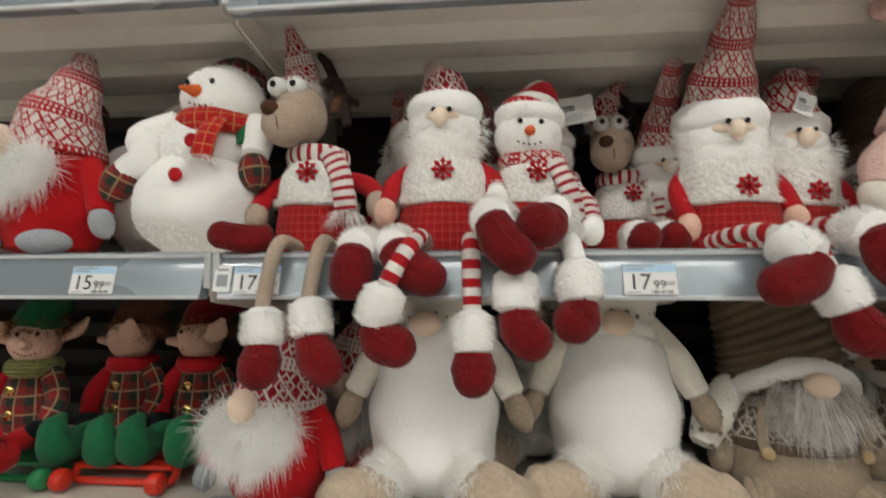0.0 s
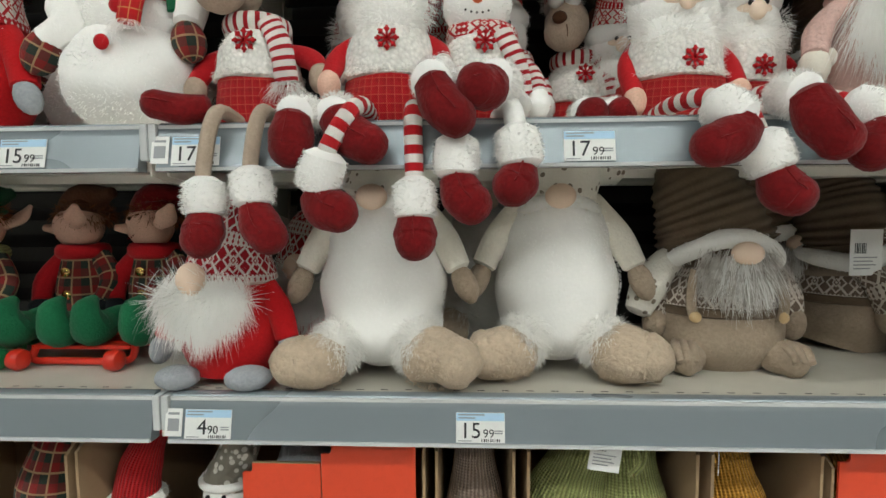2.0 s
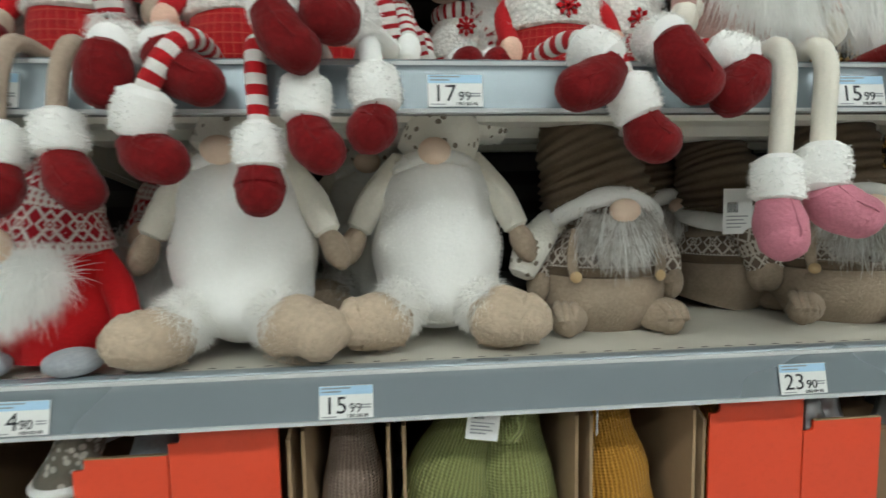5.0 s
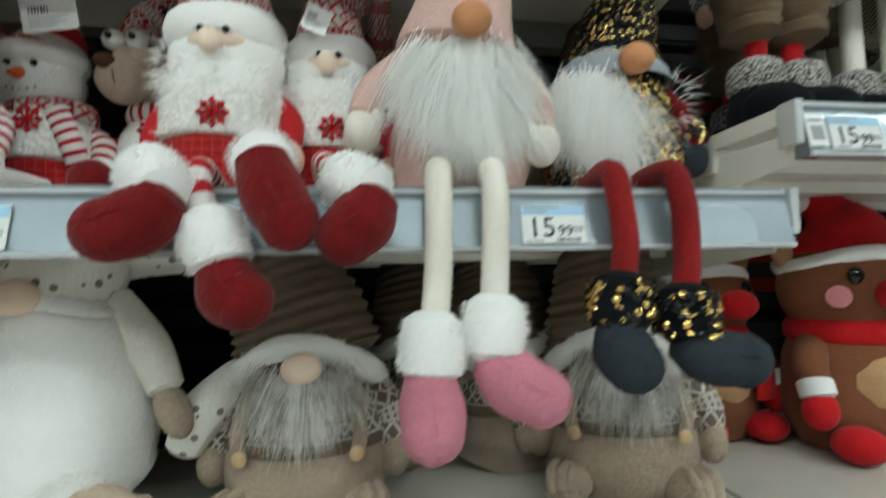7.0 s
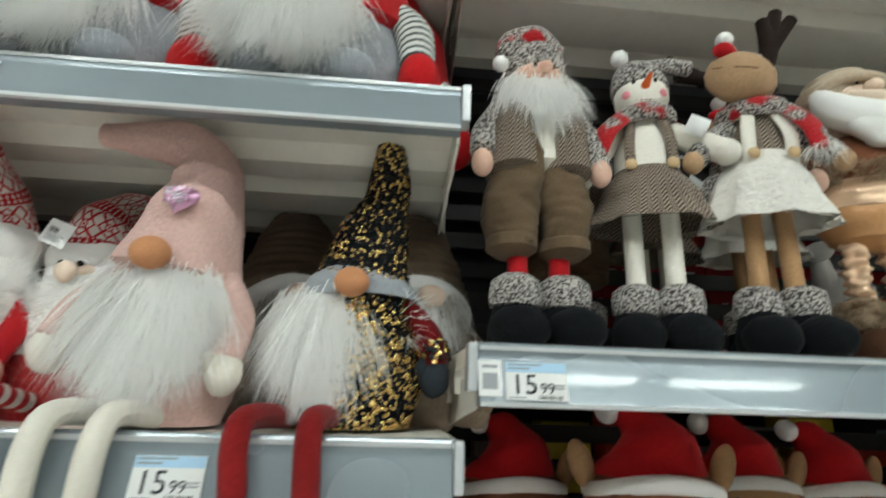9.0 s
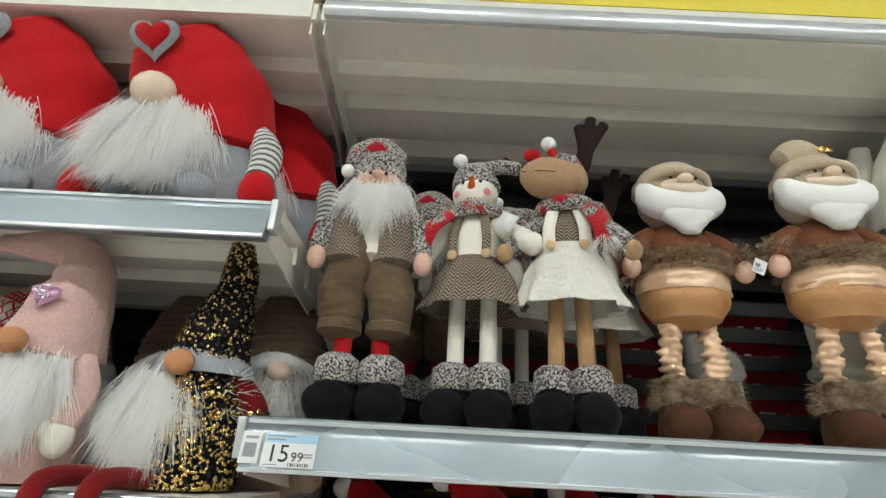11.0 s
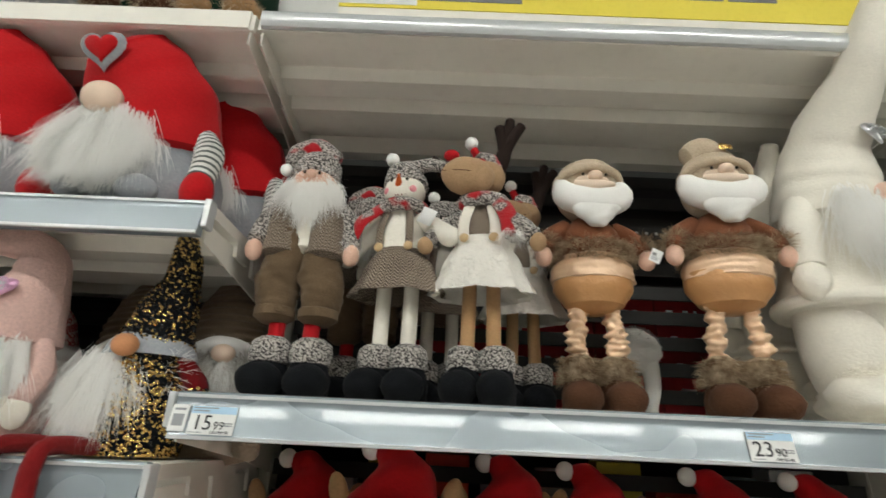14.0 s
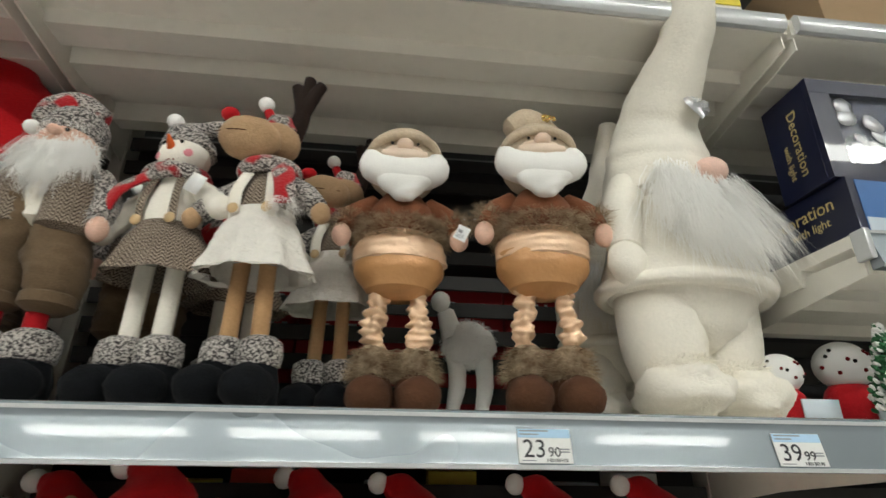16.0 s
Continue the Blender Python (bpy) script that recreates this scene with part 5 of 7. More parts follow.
def standing_santa(seed):
    k = Kit(seed)
    boots_standing(k, 0.033, M["black"], M["boucle"], 0.033, 0.093)
    for s in (-1, 1):
        k.tube([(s * 0.029, 0, 0.085), (s * 0.029, 0, 0.155)], [0.014] * 2, M["red"], 12, 4)
        k.tube([(s * 0.037, 0, 0.140), (s * 0.038, 0, 0.2), (s * 0.026, 0, 0.285)], [(0.031, 0.035), (0.039, 0.043), (0.033, 0.045)], M["trouser"], 34, 34, lump=0.3, crinkle=0.13)
        k.tube([(s * 0.037, 0, 0.136), (s * 0.037, 0, 0.143), (s * 0.037, 0, 0.150)], [(0.0345, 0.0385)] * 3, M["trouser"], 20, 4)
    k.tube([(0, 0, 0.255), (0, 0, 0.31), (0, 0, 0.355)], [(0.055, 0.046), (0.052, 0.043), (0.035, 0.03)], M["ivory"], 20, 10)
    for s in (-1, 1):
        k.tube([(s * 0.036, -0.006, 0.245), (s * 0.034, -0.006, 0.30), (s * 0.028, 0, 0.352)], [(0.038, 0.052), (0.034, 0.048), (0.024, 0.034)], M["tweed"], 18, 12, lump=0.06)
        k.tube([(s * 0.05, 0, 0.34), (s * 0.074, -0.005, 0.305), (s * 0.082, -0.02, 0.268)], [0.022, 0.021, 0.018], M["boucle"], 14, 10, lump=0.12)
        k.ball((s * 0.084, -0.026, 0.248), (0.015, 0.015, 0.02), M["skin"], seg=12)
    k.tube([(0, -0.044, 0.27), (0, -0.046, 0.31)], [(0.006, 0.002)] * 2, M["ivory"], 8, 3)
    k.ball((0, -0.005, 0.385), (0.042, 0.04, 0.045), M["skin"], seg=18)
    for s in (-1, 1):
        k.ball((s * 0.013, -0.043, 0.398), 0.0034, M["eye"], seg=8)
    k.ball((0, -0.05, 0.392), (0.010, 0.010, 0.008), M["skin"], seg=10)
    k.fur_ball((0, -0.035, 0.402), (0.032, 0.01, 0.006), M["white_fur"], 60, 0.014, 0.0014, 0.2)
    k.ball((0, -0.022, 0.355), (0.042, 0.028, 0.04), M["white_fur"], seg=12)
    k.beard((0, -0.03, 0.388), 0.046, 0.125, 0.02, M["white_fur"], 900, 0.0017, 0.03)
    k.fur_ball((0, -0.01, 0.375), (0.042, 0.03, 0.03), M["white_fur"], 220, 0.03, 0.0015, 0.35, keep=front)
    k.tube([(0, 0, 0.402), (0, 0.004, 0.425), (-0.004, 0.006, 0.45)], [(0.047, 0.046), (0.046, 0.045), (0.034, 0.034)], M["boucle"], 18, 10, lump=0.1)
    k.tube([(0.035, 0.0, 0.448), (0.0, -0.006, 0.462), (-0.035, -0.006, 0.455), (-0.052, -0.01, 0.43)], [0.018, 0.026, 0.021, 0.011], M["boucle_red"], 14, 14, lump=0.12)
    k.ball((-0.055, -0.012, 0.415), 0.012, M["white_fleece"], seg=12)
    return k


def skirt(k, z0, z1, r0, r1, mat, folds=7):
    """A pleated skirt, open below."""
    k.tube([(0, 0, z1), (0, 0, (z0 + z1) / 2), (0, 0, z0)], [r1, (r0[0] * 0.55 + r1[0] * 0.45, r0[1] * 0.55 + r1[1] * 0.45), r0], mat, 44, 14, fold=0.10, folds=folds, round_ends=False)
    k.tube([(0, 0, z0), (0, 0, z0 + 0.003)], [r0, (r0[0] * 0.9, r0[1] * 0.9)], mat, 44, 2, fold=0.10, folds=folds, round_ends=False)


def standing_snow_girl(seed):
    k = Kit(seed)
    boots_standing(k, 0.030, M["black"], M["boucle"], 0.030, 0.092)
    for s in (-1, 1):
        k.tube([(s * 0.026, 0, 0.085), (s * 0.026, 0, 0.23)], [0.0135] * 2, M["ivory"], 12, 6)
    skirt(k, 0.185, 0.268, (0.086, 0.066), (0.046, 0.04), M["tweed"])
    k.tube([(0, 0, 0.235), (0, 0, 0.29), (0, 0, 0.345)], [(0.044, 0.036), (0.046, 0.037), (0.028, 0.026)], M["ivory"], 20, 10)
    for s in (-1, 1):
        k.tube([(s * 0.027, -0.034, 0.262), (s * 0.028, -0.038, 0.30), (s * 0.022, -0.028, 0.342)], [(0.0075, 0.003)] * 3, M["tweed"], 8, 8)
        k.disc((s * 0.028, -0.040, 0.268), 0.0085, M["button"])
    k.tube([(-0.036, 0, 0.335), (-0.066, -0.008, 0.30), (-0.092, -0.02, 0.262)], [0.016, 0.017, 0.016], M["ivory"], 12, 10)
    k.ball((-0.095, -0.022, 0.255), 0.017, M["ivory"], seg=12)
    k.tube([(0.036, 0, 0.335), (0.065, -0.012, 0.312), (0.098, -0.03, 0.285)], [0.016, 0.018, 0.018], M["ivory"], 12, 10)
    k.ball((0.1, -0.032, 0.283), 0.019, M["ivory"], seg=12)
    k.ball((0, -0.004, 0.39), (0.04, 0.037, 0.036), M["ivory"], seg=20)
    for s in (-1, 1):
        k.ball((s * 0.015, -0.036, 0.402), 0.0032, M["eye"], seg=8)
        k.disc((s * 0.026, -0.031, 0.384), 0.007, M["blush"], (s * 0.6, -1, 0), 0.001)
    k.tube([(0, -0.037, 0.392), (0.006, -0.056, 0.402)], [0.007, 0.0025], M["orange"], 10, 4)
    for q in range(7):
        k.ball((-0.018 + q * 0.006, -0.037 + abs(q - 3) * 0.002, 0.376 - 0.005 * math.sin(math.pi * q / 6)), 0.0014, M["crimson"], seg=6)
    k.tube([(0, 0.002, 0.405), (0, 0.004, 0.43), (0.01, 0.006, 0.452)], [(0.043, 0.041), (0.04, 0.038), (0.02, 0.02)], M["boucle"], 18, 10, lump=0.1)
    k.tube([(0.01, 0.006, 0.445), (0.04, 0.006, 0.452), (0.075, 0.0, 0.44)], [0.018, 0.014, 0.012], M["boucle"], 12, 10, lump=0.15)
    k.ball((-0.028, -0.01, 0.462), 0.0135, M["white_fleece"], seg=14)
    ring = [(0.04 * math.cos(a), -0.002 + 0.036 * math.sin(a), 0.352) for a in [2 * math.pi * q / 12 for q in range(13)]]
    k.tube(ring, [(0.013, 0.009)] * 13, M["boucle_red"], 10, 36, side=(0, 0, 1), lump=0.15)
    k.tube([(-0.03, -0.03, 0.35), (-0.06, -0.05, 0.315), (-0.078, -0.05, 0.275)], [(0.015, 0.006)] * 3, M["boucle_red"], 10, 12, lump=0.1)
    k.fur_tube([(-0.078, -0.05, 0.278), (-0.079, -0.05, 0.273), (-0.08, -0.05, 0.27)], [0.012] * 3, M["white_fleece"], 40, 0.03, 0.0013, 0.8)
    k.flat((0.062, -0.046, 0.318), (0.028, 0.001, 0.03), M["paper"], (0, 28, 0))
    return k


def standing_deer_girl(seed):
    k = Kit(seed)
    boots_standing(k, 0.028, M["black"], M["boucle"], 0.029, 0.092)
    for s in (-1, 1):
        k.tube([(s * 0.023, 0, 0.085), (s * 0.02, 0, 0.23)], [0.0125] * 2, M["tan"], 12, 6)
    skirt(k, 0.188, 0.285, (0.088, 0.066), (0.048, 0.04), M["net"], 9)
    k.tube([(0, 0, 0.245), (0, 0, 0.30), (0, 0, 0.352)], [(0.044, 0.036), (0.044, 0.037), (0.028, 0.026)], M["tweed"], 20, 10)
    k.tube([(0, 0, 0.26), (0, 0, 0.278), (0, 0, 0.288)], [(0.05, 0.042)] * 3, M["net"], 20, 4)
    for s in (-1, 1):
        k.tube([(s * 0.027, -0.034, 0.27), (s * 0.028, -0.040, 0.31), (s * 0.02, -0.028, 0.35)], [(0.010, 0.004)] * 3, M["ivory"], 8, 8)
        k.disc((s * 0.026, -0.045, 0.282), 0.0085, M["button"])
        k.tube([(s * 0.036, 0, 0.34), (s * 0.068, -0.008, 0.315), (s * 0.092, -0.02, 0.288)], [0.018, 0.019, 0.017], M["boucle"], 12, 10, lump=0.12)
        k.ball((s * 0.1, -0.024, 0.278), (0.015, 0.014, 0.017), M["moose"], seg=12)
    k.ball((0.004, 0.0, 0.42), (0.038, 0.036, 0.034), M["moose"], seg=18)
    k.ball((-0.024, -0.034, 0.408), (0.05, 0.036, 0.036), M["moose"], (0, 8, 10), 22, 0.05)
    k.ball((-0.052, -0.055, 0.442), (0.015, 0.012, 0.011), M["red"], seg=12)
    k.tube([(-0.07, -0.055, 0.412), (-0.03, -0.071, 0.402), (0.012, -0.055, 0.402)], [0.0008] * 3, M["brown"], 6, 8)
    for q in range(3):
        k.tube([(0.028, 0.012, 0.435), (0.040, 0.0, 0.478), (0.030 + q * 0.022, -0.012, 0.538 - 0.014 * abs(q - 1))], [0.012, 0.0135, 0.0095], M["dark_brown"], 12, 10)
        k.tube([(-0.03, 0.02, 0.435), (-0.06, 0.022, 0.448), (-0.095 - q * 0.006, 0.02, 0.45 + q * 0.016)], [0.012, 0.012, 0.009], M["dark_brown"], 12, 8)
    k.tube([(0.005, 0.005, 0.435), (0.0, 0.005, 0.455), (-0.008, 0.0, 0.47)], [(0.032, 0.03), (0.028, 0.028), (0.014, 0.014)], M["boucle_red"], 16, 8, lump=0.12)
    k.tube([(-0.01, 0, 0.465), (-0.02, 0, 0.485)], [0.009, 0.008], M["red"], 10, 4)
    k.ball((-0.024, -0.002, 0.498), 0.0135, M["white_fleece"], seg=14)
    ring = [(0.042 * math.cos(a), 0.0 + 0.036 * math.sin(a), 0.362) for a in [2 * math.pi * q / 12 for q in range(13)]]
    k.tube(ring, [(0.014, 0.010)] * 13, M["boucle_red"], 10, 36, side=(0, 0, 1), lump=0.15)
    k.tube([(0.03, -0.03, 0.36), (0.05, -0.05, 0.32), (0.056, -0.055, 0.285)], [(0.016, 0.006)] * 3, M["boucle_red"], 10, 12, lump=0.12)
    k.fur_tube([(0.056, -0.055, 0.288), (0.056, -0.055, 0.283), (0.056, -0.055, 0.28)], [0.013] * 3, M["white_fleece"], 50, 0.032, 0.0013, 0.8)
    return k


def bronze_santa(seed, bobble):
    k = Kit(seed)
    boots_standing(k, 0.033, M["brown"], M["brown_fur"], 0.030, 0.098)
    for s in (-1, 1):
        k.tube([(s * 0.031, 0, 0.09), (s * 0.036, -0.003, 0.13), (s * 0.03, 0, 0.175), (s * 0.034, 0, 0.215)], [0.0135, 0.0165, 0.0135, 0.018], M["satin"], 28, 60, ridge=0.015, turns=3, lump=0.35, crinkle=0.75)
    k.tube([(0, 0, 0.195), (0, 0, 0.225), (0, 0, 0.25)], [(0.055, 0.046), (0.074, 0.058), (0.074, 0.058)], M["amber"], 24, 10, lump=0.05)
    k.tube([(0, 0, 0.24), (0, 0, 0.262), (0, 0, 0.285)], [(0.076, 0.06), (0.076, 0.06), (0.064, 0.052)], M["satin"], 40, 16, lump=0.05, crinkle=0.06)
    k.tube([(0, 0, 0.275), (0, 0, 0.33), (0, 0, 0.365)], [(0.06, 0.05), (0.055, 0.045), (0.034, 0.03)], M["ginger"], 22, 10, lump=0.05)
    k.fur_tube([(0, 0, 0.275), (0, 0, 0.295), (0, 0, 0.312)], [(0.068, 0.056), (0.07, 0.057), (0.064, 0.052)], M["brown_fur"], 1500, 0.024, 0.0012, 0.12)
    for s in (-1, 1):
        k.tube([(s * 0.045, 0, 0.35), (s * 0.078, -0.01, 0.325), (s * 0.092, -0.022, 0.295)], [0.018, 0.019, 0.016], M["ginger"], 12, 10)
        k.fur_ball((s * 0.09, -0.02, 0.305), (0.02, 0.02, 0.018), M["brown_fur"], 260, 0.022, 0.0014, 0.1)
        k.ball((s * 0.096, -0.028, 0.28), (0.016, 0.016, 0.02), M["skin"], seg=12)
    k.ball((0, 0, 0.418), (0.062, 0.048, 0.054), M["oat"], seg=22, lump=0.04)
    k.ball((0, -0.030, 0.436), (0.040, 0.024, 0.016), M["face"], seg=16)
    k.tube([(-0.056, -0.016, 0.440), (-0.047, -0.034, 0.404), (0.004, -0.046, 0.388), (0.05, -0.034, 0.404), (0.056, -0.016, 0.440)], [0.015, 0.027, 0.031, 0.027, 0.015], M["felt_white"], 16, 28, side=(0, 0, 1))
    k.tube([(0.002, -0.042, 0.392), (0.004, -0.050, 0.370), (0.008, -0.052, 0.350), (0.013, -0.054, 0.338)], [(0.054, 0.027), (0.046, 0.023), (0.028, 0.017), (0.008, 0.006)], M["felt_white"], 18, 12)
    k.tube([(-0.036, -0.052, 0.424), (0, -0.068, 0.414), (0.036, -0.052, 0.424)], [0.006, 0.010, 0.006], M["face"], 10, 12)
    k.ball((0, -0.062, 0.436), (0.014, 0.013, 0.011), M["pale_nose"], seg=12)
    for s in (-1, 1):
        k.ball((s * 0.022, -0.056, 0.442), 0.003, M["eye"], seg=8)
    k.tube([(0, 0.004, 0.432), (0, 0.002, 0.458), (-0.003, 0.004, 0.478), (-0.005, 0.006, 0.492)], [(0.066, 0.05), (0.065, 0.054), (0.052, 0.044), (0.026, 0.022)], M["oat"], 24, 14, lump=0.08)
    k.tube([(-0.064, -0.012, 0.436), (-0.044, -0.044, 0.453), (0, -0.058, 0.457), (0.044, -0.044, 0.453), (0.064, -0.012, 0.436)], [0.008] * 5, M["oat"], 10, 24, side=(0, 0, 1), lump=0.1)
    if bobble:
        k.tube([(0.03, 0, 0.478), (-0.012, -0.004, 0.506), (-0.045, -0.006, 0.492)], [0.024, 0.030, 0.020], M["oat"], 14, 12, lump=0.1)
        k.sequins([(Vector((0.02 + k.rng.uniform(-0.012, 0.012), -0.030, 0.502 + k.rng.uniform(-0.006, 0.006))), Vector((0, -1, 0.4))) for _ in range(20)], [M["gold"]], 0.004)
    return k


def tall_white_gnome(seed):
    k = Kit(seed)
    for s in (-1, 1):
        k.ball((s * 0.062, -0.02, 0.045), (0.062, 0.075, 0.045), M["ivory"], seg=24, lump=0.28)
        k.fur_ball((s * 0.06, -0.01, 0.082), (0.056, 0.056, 0.020), M["ivory"], 700, 0.012, 0.0013, 0.1)
        k.tube([(s * 0.055, 0, 0.05), (s * 0.064, 0, 0.13), (s * 0.062, 0, 0.24)], [0.052, 0.066, 0.07], M["ivory"], 22, 12, lump=0.04)
    k.tube([(0, 0, 0.112), (0, 0, 0.15), (0, 0, 0.2), (0, 0, 0.26)], [(0.03, 0.045), (0.095, 0.08), (0.132, 0.1), (0.13, 0.1)], M["ivory"], 28, 10, lump=0.03)
    k.tube([(0, 0, 0.205), (0, 0, 0.3), (0, 0, 0.42)], [(0.152, 0.115), (0.13, 0.1), (0.085, 0.075)], M["ivory"], 32, 18, lump=0.05, fold=0.02, folds=9)
    ring = [(0.15 * math.cos(a), 0.113 * math.sin(a), 0.206) for a in [2 * math.pi * q / 14 for q in range(15)]]
    k.tube(ring, [0.013] * 15, M["ivory"], 10, 44, side=(0, 0, 1), lump=0.1)
    for s in (-1, 1):
        k.tube([(s * 0.09, 0, 0.40), (s * 0.135, -0.02, 0.33), (s * 0.148, -0.03, 0.26)], [0.034, 0.034, 0.027], M["ivory"], 16, 12)
        k.ball((s * 0.15, -0.035, 0.235), (0.032, 0.028, 0.036), M["ivory"], seg=14, lump=0.06)
    k.tube([(-0.02, 0, 0.375), (-0.02, -0.006, 0.46), (-0.03, -0.04, 0.545), (-0.045, -0.135, 0.64), (-0.055, -0.20, 0.76)], [(0.112, 0.096), (0.098, 0.085), (0.072, 0.066), (0.045, 0.045), (0.022, 0.022)], M["ivory"], 30, 40, ridge=0.012, turns=8, lump=0.06)
    k.ball((0.0, -0.098, 0.402), (0.030, 0.024, 0.023), M["blush_nose"], seg=18)
    k.ball((0.0, -0.065, 0.33), (0.085, 0.045, 0.08), M["white_fur"], seg=16, lump=0.12)
    k.beard((0.0, -0.085, 0.408), 0.10, 0.26, 0.03, M["white_fur"], 1900, 0.0017, 0.035)
    k.heart((-0.02, -0.112, 0.515), 0.028, M["silver"], 0.005, 4, -14)
    k.sequins([(Vector((-0.02 + k.rng.uniform(-0.02, 0.02), -0.119, 0.515 + k.rng.uniform(-0.008, 0.014))), Vector((0, -1, 0))) for _ in range(90)], [M["silver"]], 0.002)
    return k


M["blush_nose"] = fabric("blush_nose", (0.84, 0.58, 0.48), 400, 0.0006, 0.06)


def elf(seed, hat, faces, shoe):
    """Seated elf with a felt hat, big ears and curled shoes; faces turns its head."""
    k = Kit(seed)
    k.tube([(0, 0, 0.03), (0, 0, 0.08), (0, 0, 0.15)], [0.042, 0.046, 0.032], M["plaid"], 18, 10, lump=0.05)
    for z in (0.075, 0.115):
        k.disc((0.0, -0.046, z), 0.0085, M["gold"])
    for s in (-1, 1):
        k.tube([(s * 0.03, 0, 0.14), (s * 0.06, -0.015, 0.1), (s * 0.055, -0.035, 0.065)], [0.018, 0.018, 0.015], M["red"] if s < 0 else M["plaid"], 12, 8)
        k.ball((s * 0.052, -0.042, 0.055), (0.02, 0.016, 0.014), M["black"], seg=10)
        k.tube([(s * 0.02, -0.02, 0.035), (s * 0.035, -0.06, 0.04), (s * 0.04, -0.09, 0.035)], [0.02, 0.018, 0.015], shoe, 12, 8)
        k.tube([(s * 0.04, -0.085, 0.03), (s * 0.04, -0.115, 0.03), (s * 0.04, -0.125, 0.06), (s * 0.04, -0.105, 0.078)], [0.026, 0.029, 0.021, 0.008], shoe, 14, 14)
        k.ball((s * 0.04, -0.14, 0.052), 0.0055, M["gold"], seg=8)
    ring = [(0.034 * math.cos(a), 0.034 * math.sin(a), 0.15) for a in [2 * math.pi * q / 10 for q in range(11)]]
    k.tube(ring, [(0.014, 0.010)] * 11, M["red"] if hat is not M["green"] else M["lime"], 10, 24, side=(0, 0, 1), lump=0.2)
    e = Euler((0, 0, radians(faces))).to_matrix()
    p = lambda x, y, z: tuple(e @ Vector((x, y, 0)) + Vector((0, 0, z)))
    k.ball(p(0, -0.005, 0.195), (0.04, 0.04, 0.042), M["skin"], seg=18)
    k.tube([p(0, -0.042, 0.19), p(0, -0.06, 0.192)], [0.010, 0.006], M["skin"], 10, 4)
    for s in (-1, 1):
        k.ball(p(s * 0.014, -0.04, 0.208), 0.0038, M["eye"], seg=8)
        k.tube([p(s * 0.036, 0, 0.195), p(s * 0.058, 0.01, 0.21), p(s * 0.072, 0.016, 0.232)], [(0.010, 0.006), (0.018, 0.007), (0.005, 0.003)], M["skin"], 12, 8)
    for q in range(7):
        k.ball(p(-0.018 + q * 0.006, -0.042 + abs(q - 3) * 0.002, 0.178 - 0.006 * math.sin(math.pi * q / 6)), 0.0014, M["crimson"], seg=6)
    k.fur_ball(p(0, 0.005, 0.215), (0.042, 0.042, 0.02), M["hair"], 260, 0.02, 0.002, 0.3)
    tip = p(0.03, 0.06, 0.255)
    k.tube([(0, 0.004, 0.218), (0, 0.008, 0.238), tip], [0.042, 0.034, 0.010], hat, 18, 12, lump=0.06)
    return k


# ---------------- placing: the middle shelf ----------------
def put(kit, name, x, y, z, label, category="doll", turn=0.0, lean=0.0, tip=0.0, scale=1.0, group="seated christmas dolls"):
    return kit.thing(name, pose(x, y, z, tip, lean, turn), label, category, group, scale)


S_D = sitting_santa(21, False, seated(0.300, 0.122, [
    ([(0.278, 0.07, 0.010), (0.281, 0.0, 0.016), (0.272, -0.040, 0.0), (0.250, -0.052, -0.040), (0.240, -0.048, -0.068)], (0.258, -0.050, -0.118)),
    ([(0.340, 0.07, 0.010), (0.345, 0.0, 0.012), (0.346, -0.022, -0.008), (0.347, -0.024, -0.060), (0.348, -0.030, -0.100)], (0.349, -0.040, -0.153))]),
    [(-0.082, -0.045, 0.072), (0.078, -0.045, 0.078)], 0.066)
put(S_D, "santa_doll", 0.300, 0.122, MID, "seated plush santa with striped hanging legs and crimson boots")
S_G = sitting_santa(22, True, seated(0.722, 0.162, [
    ([(0.675, 0.10, 0.012), (0.680, 0.04, 0.018), (0.698, -0.014, 0.016), (0.714, -0.030, -0.002)], (0.690, -0.052, -0.046)),
    ([(0.730, 0.10, 0.010), (0.742, 0.0, 0.012), (0.746, -0.022, -0.008), (0.760, -0.030, -0.050)], (0.786, -0.042, -0.102))]),
    [(-0.068, -0.045, 0.05), (0.078, -0.045, 0.06)], 0.072, None, 0.066)
put(S_G, "santa_doll", 0.722, 0.162, MID, "seated plush santa in a tall red nordic hat")
S_H = sitting_santa(23, True, seated(0.842, 0.20, [
    ([(0.80, 0.14, 0.016), (0.79, 0.05, 0.03), (0.797, -0.012, 0.018)], (0.824, -0.056, -0.040)),
    ([(0.84, 0.14, 0.016), (0.842, 0.05, 0.03), (0.858, -0.012, 0.008), (0.874, -0.026, -0.004)], (0.868, -0.048, -0.052))]),
    [(-0.075, -0.02, 0.06), (0.075, -0.02, 0.06)], 0.062, [(0, 0, 0.209), (0.0, 0.006, 0.25), (0.016, 0.02, 0.285), (0.04, 0.035, 0.30)])
put(S_H, "santa_doll", 0.842, 0.20, MID, "seated plush santa with a flopped dark nordic hat")
E1 = sitting_snowman(24, seated(0.425, 0.13, [
    ([(0.405, 0.07, 0.012), (0.402, 0.0, 0.012), (0.402, -0.026, -0.020), (0.403, -0.032, -0.052)], (0.424, -0.044, -0.110)),
    ([(0.455, 0.07, 0.012), (0.464, 0.0, 0.014), (0.470, -0.026, -0.008), (0.475, -0.032, -0.036)], (0.472, -0.044, -0.086))]),
    [(-0.052, -0.05, 0.085), (0.085, -0.04, 0.05)])
put(E1, "snowman_doll", 0.425, 0.13, MID, "seated plush snowman with striped hat, scarf and crimson boots", lean=4)
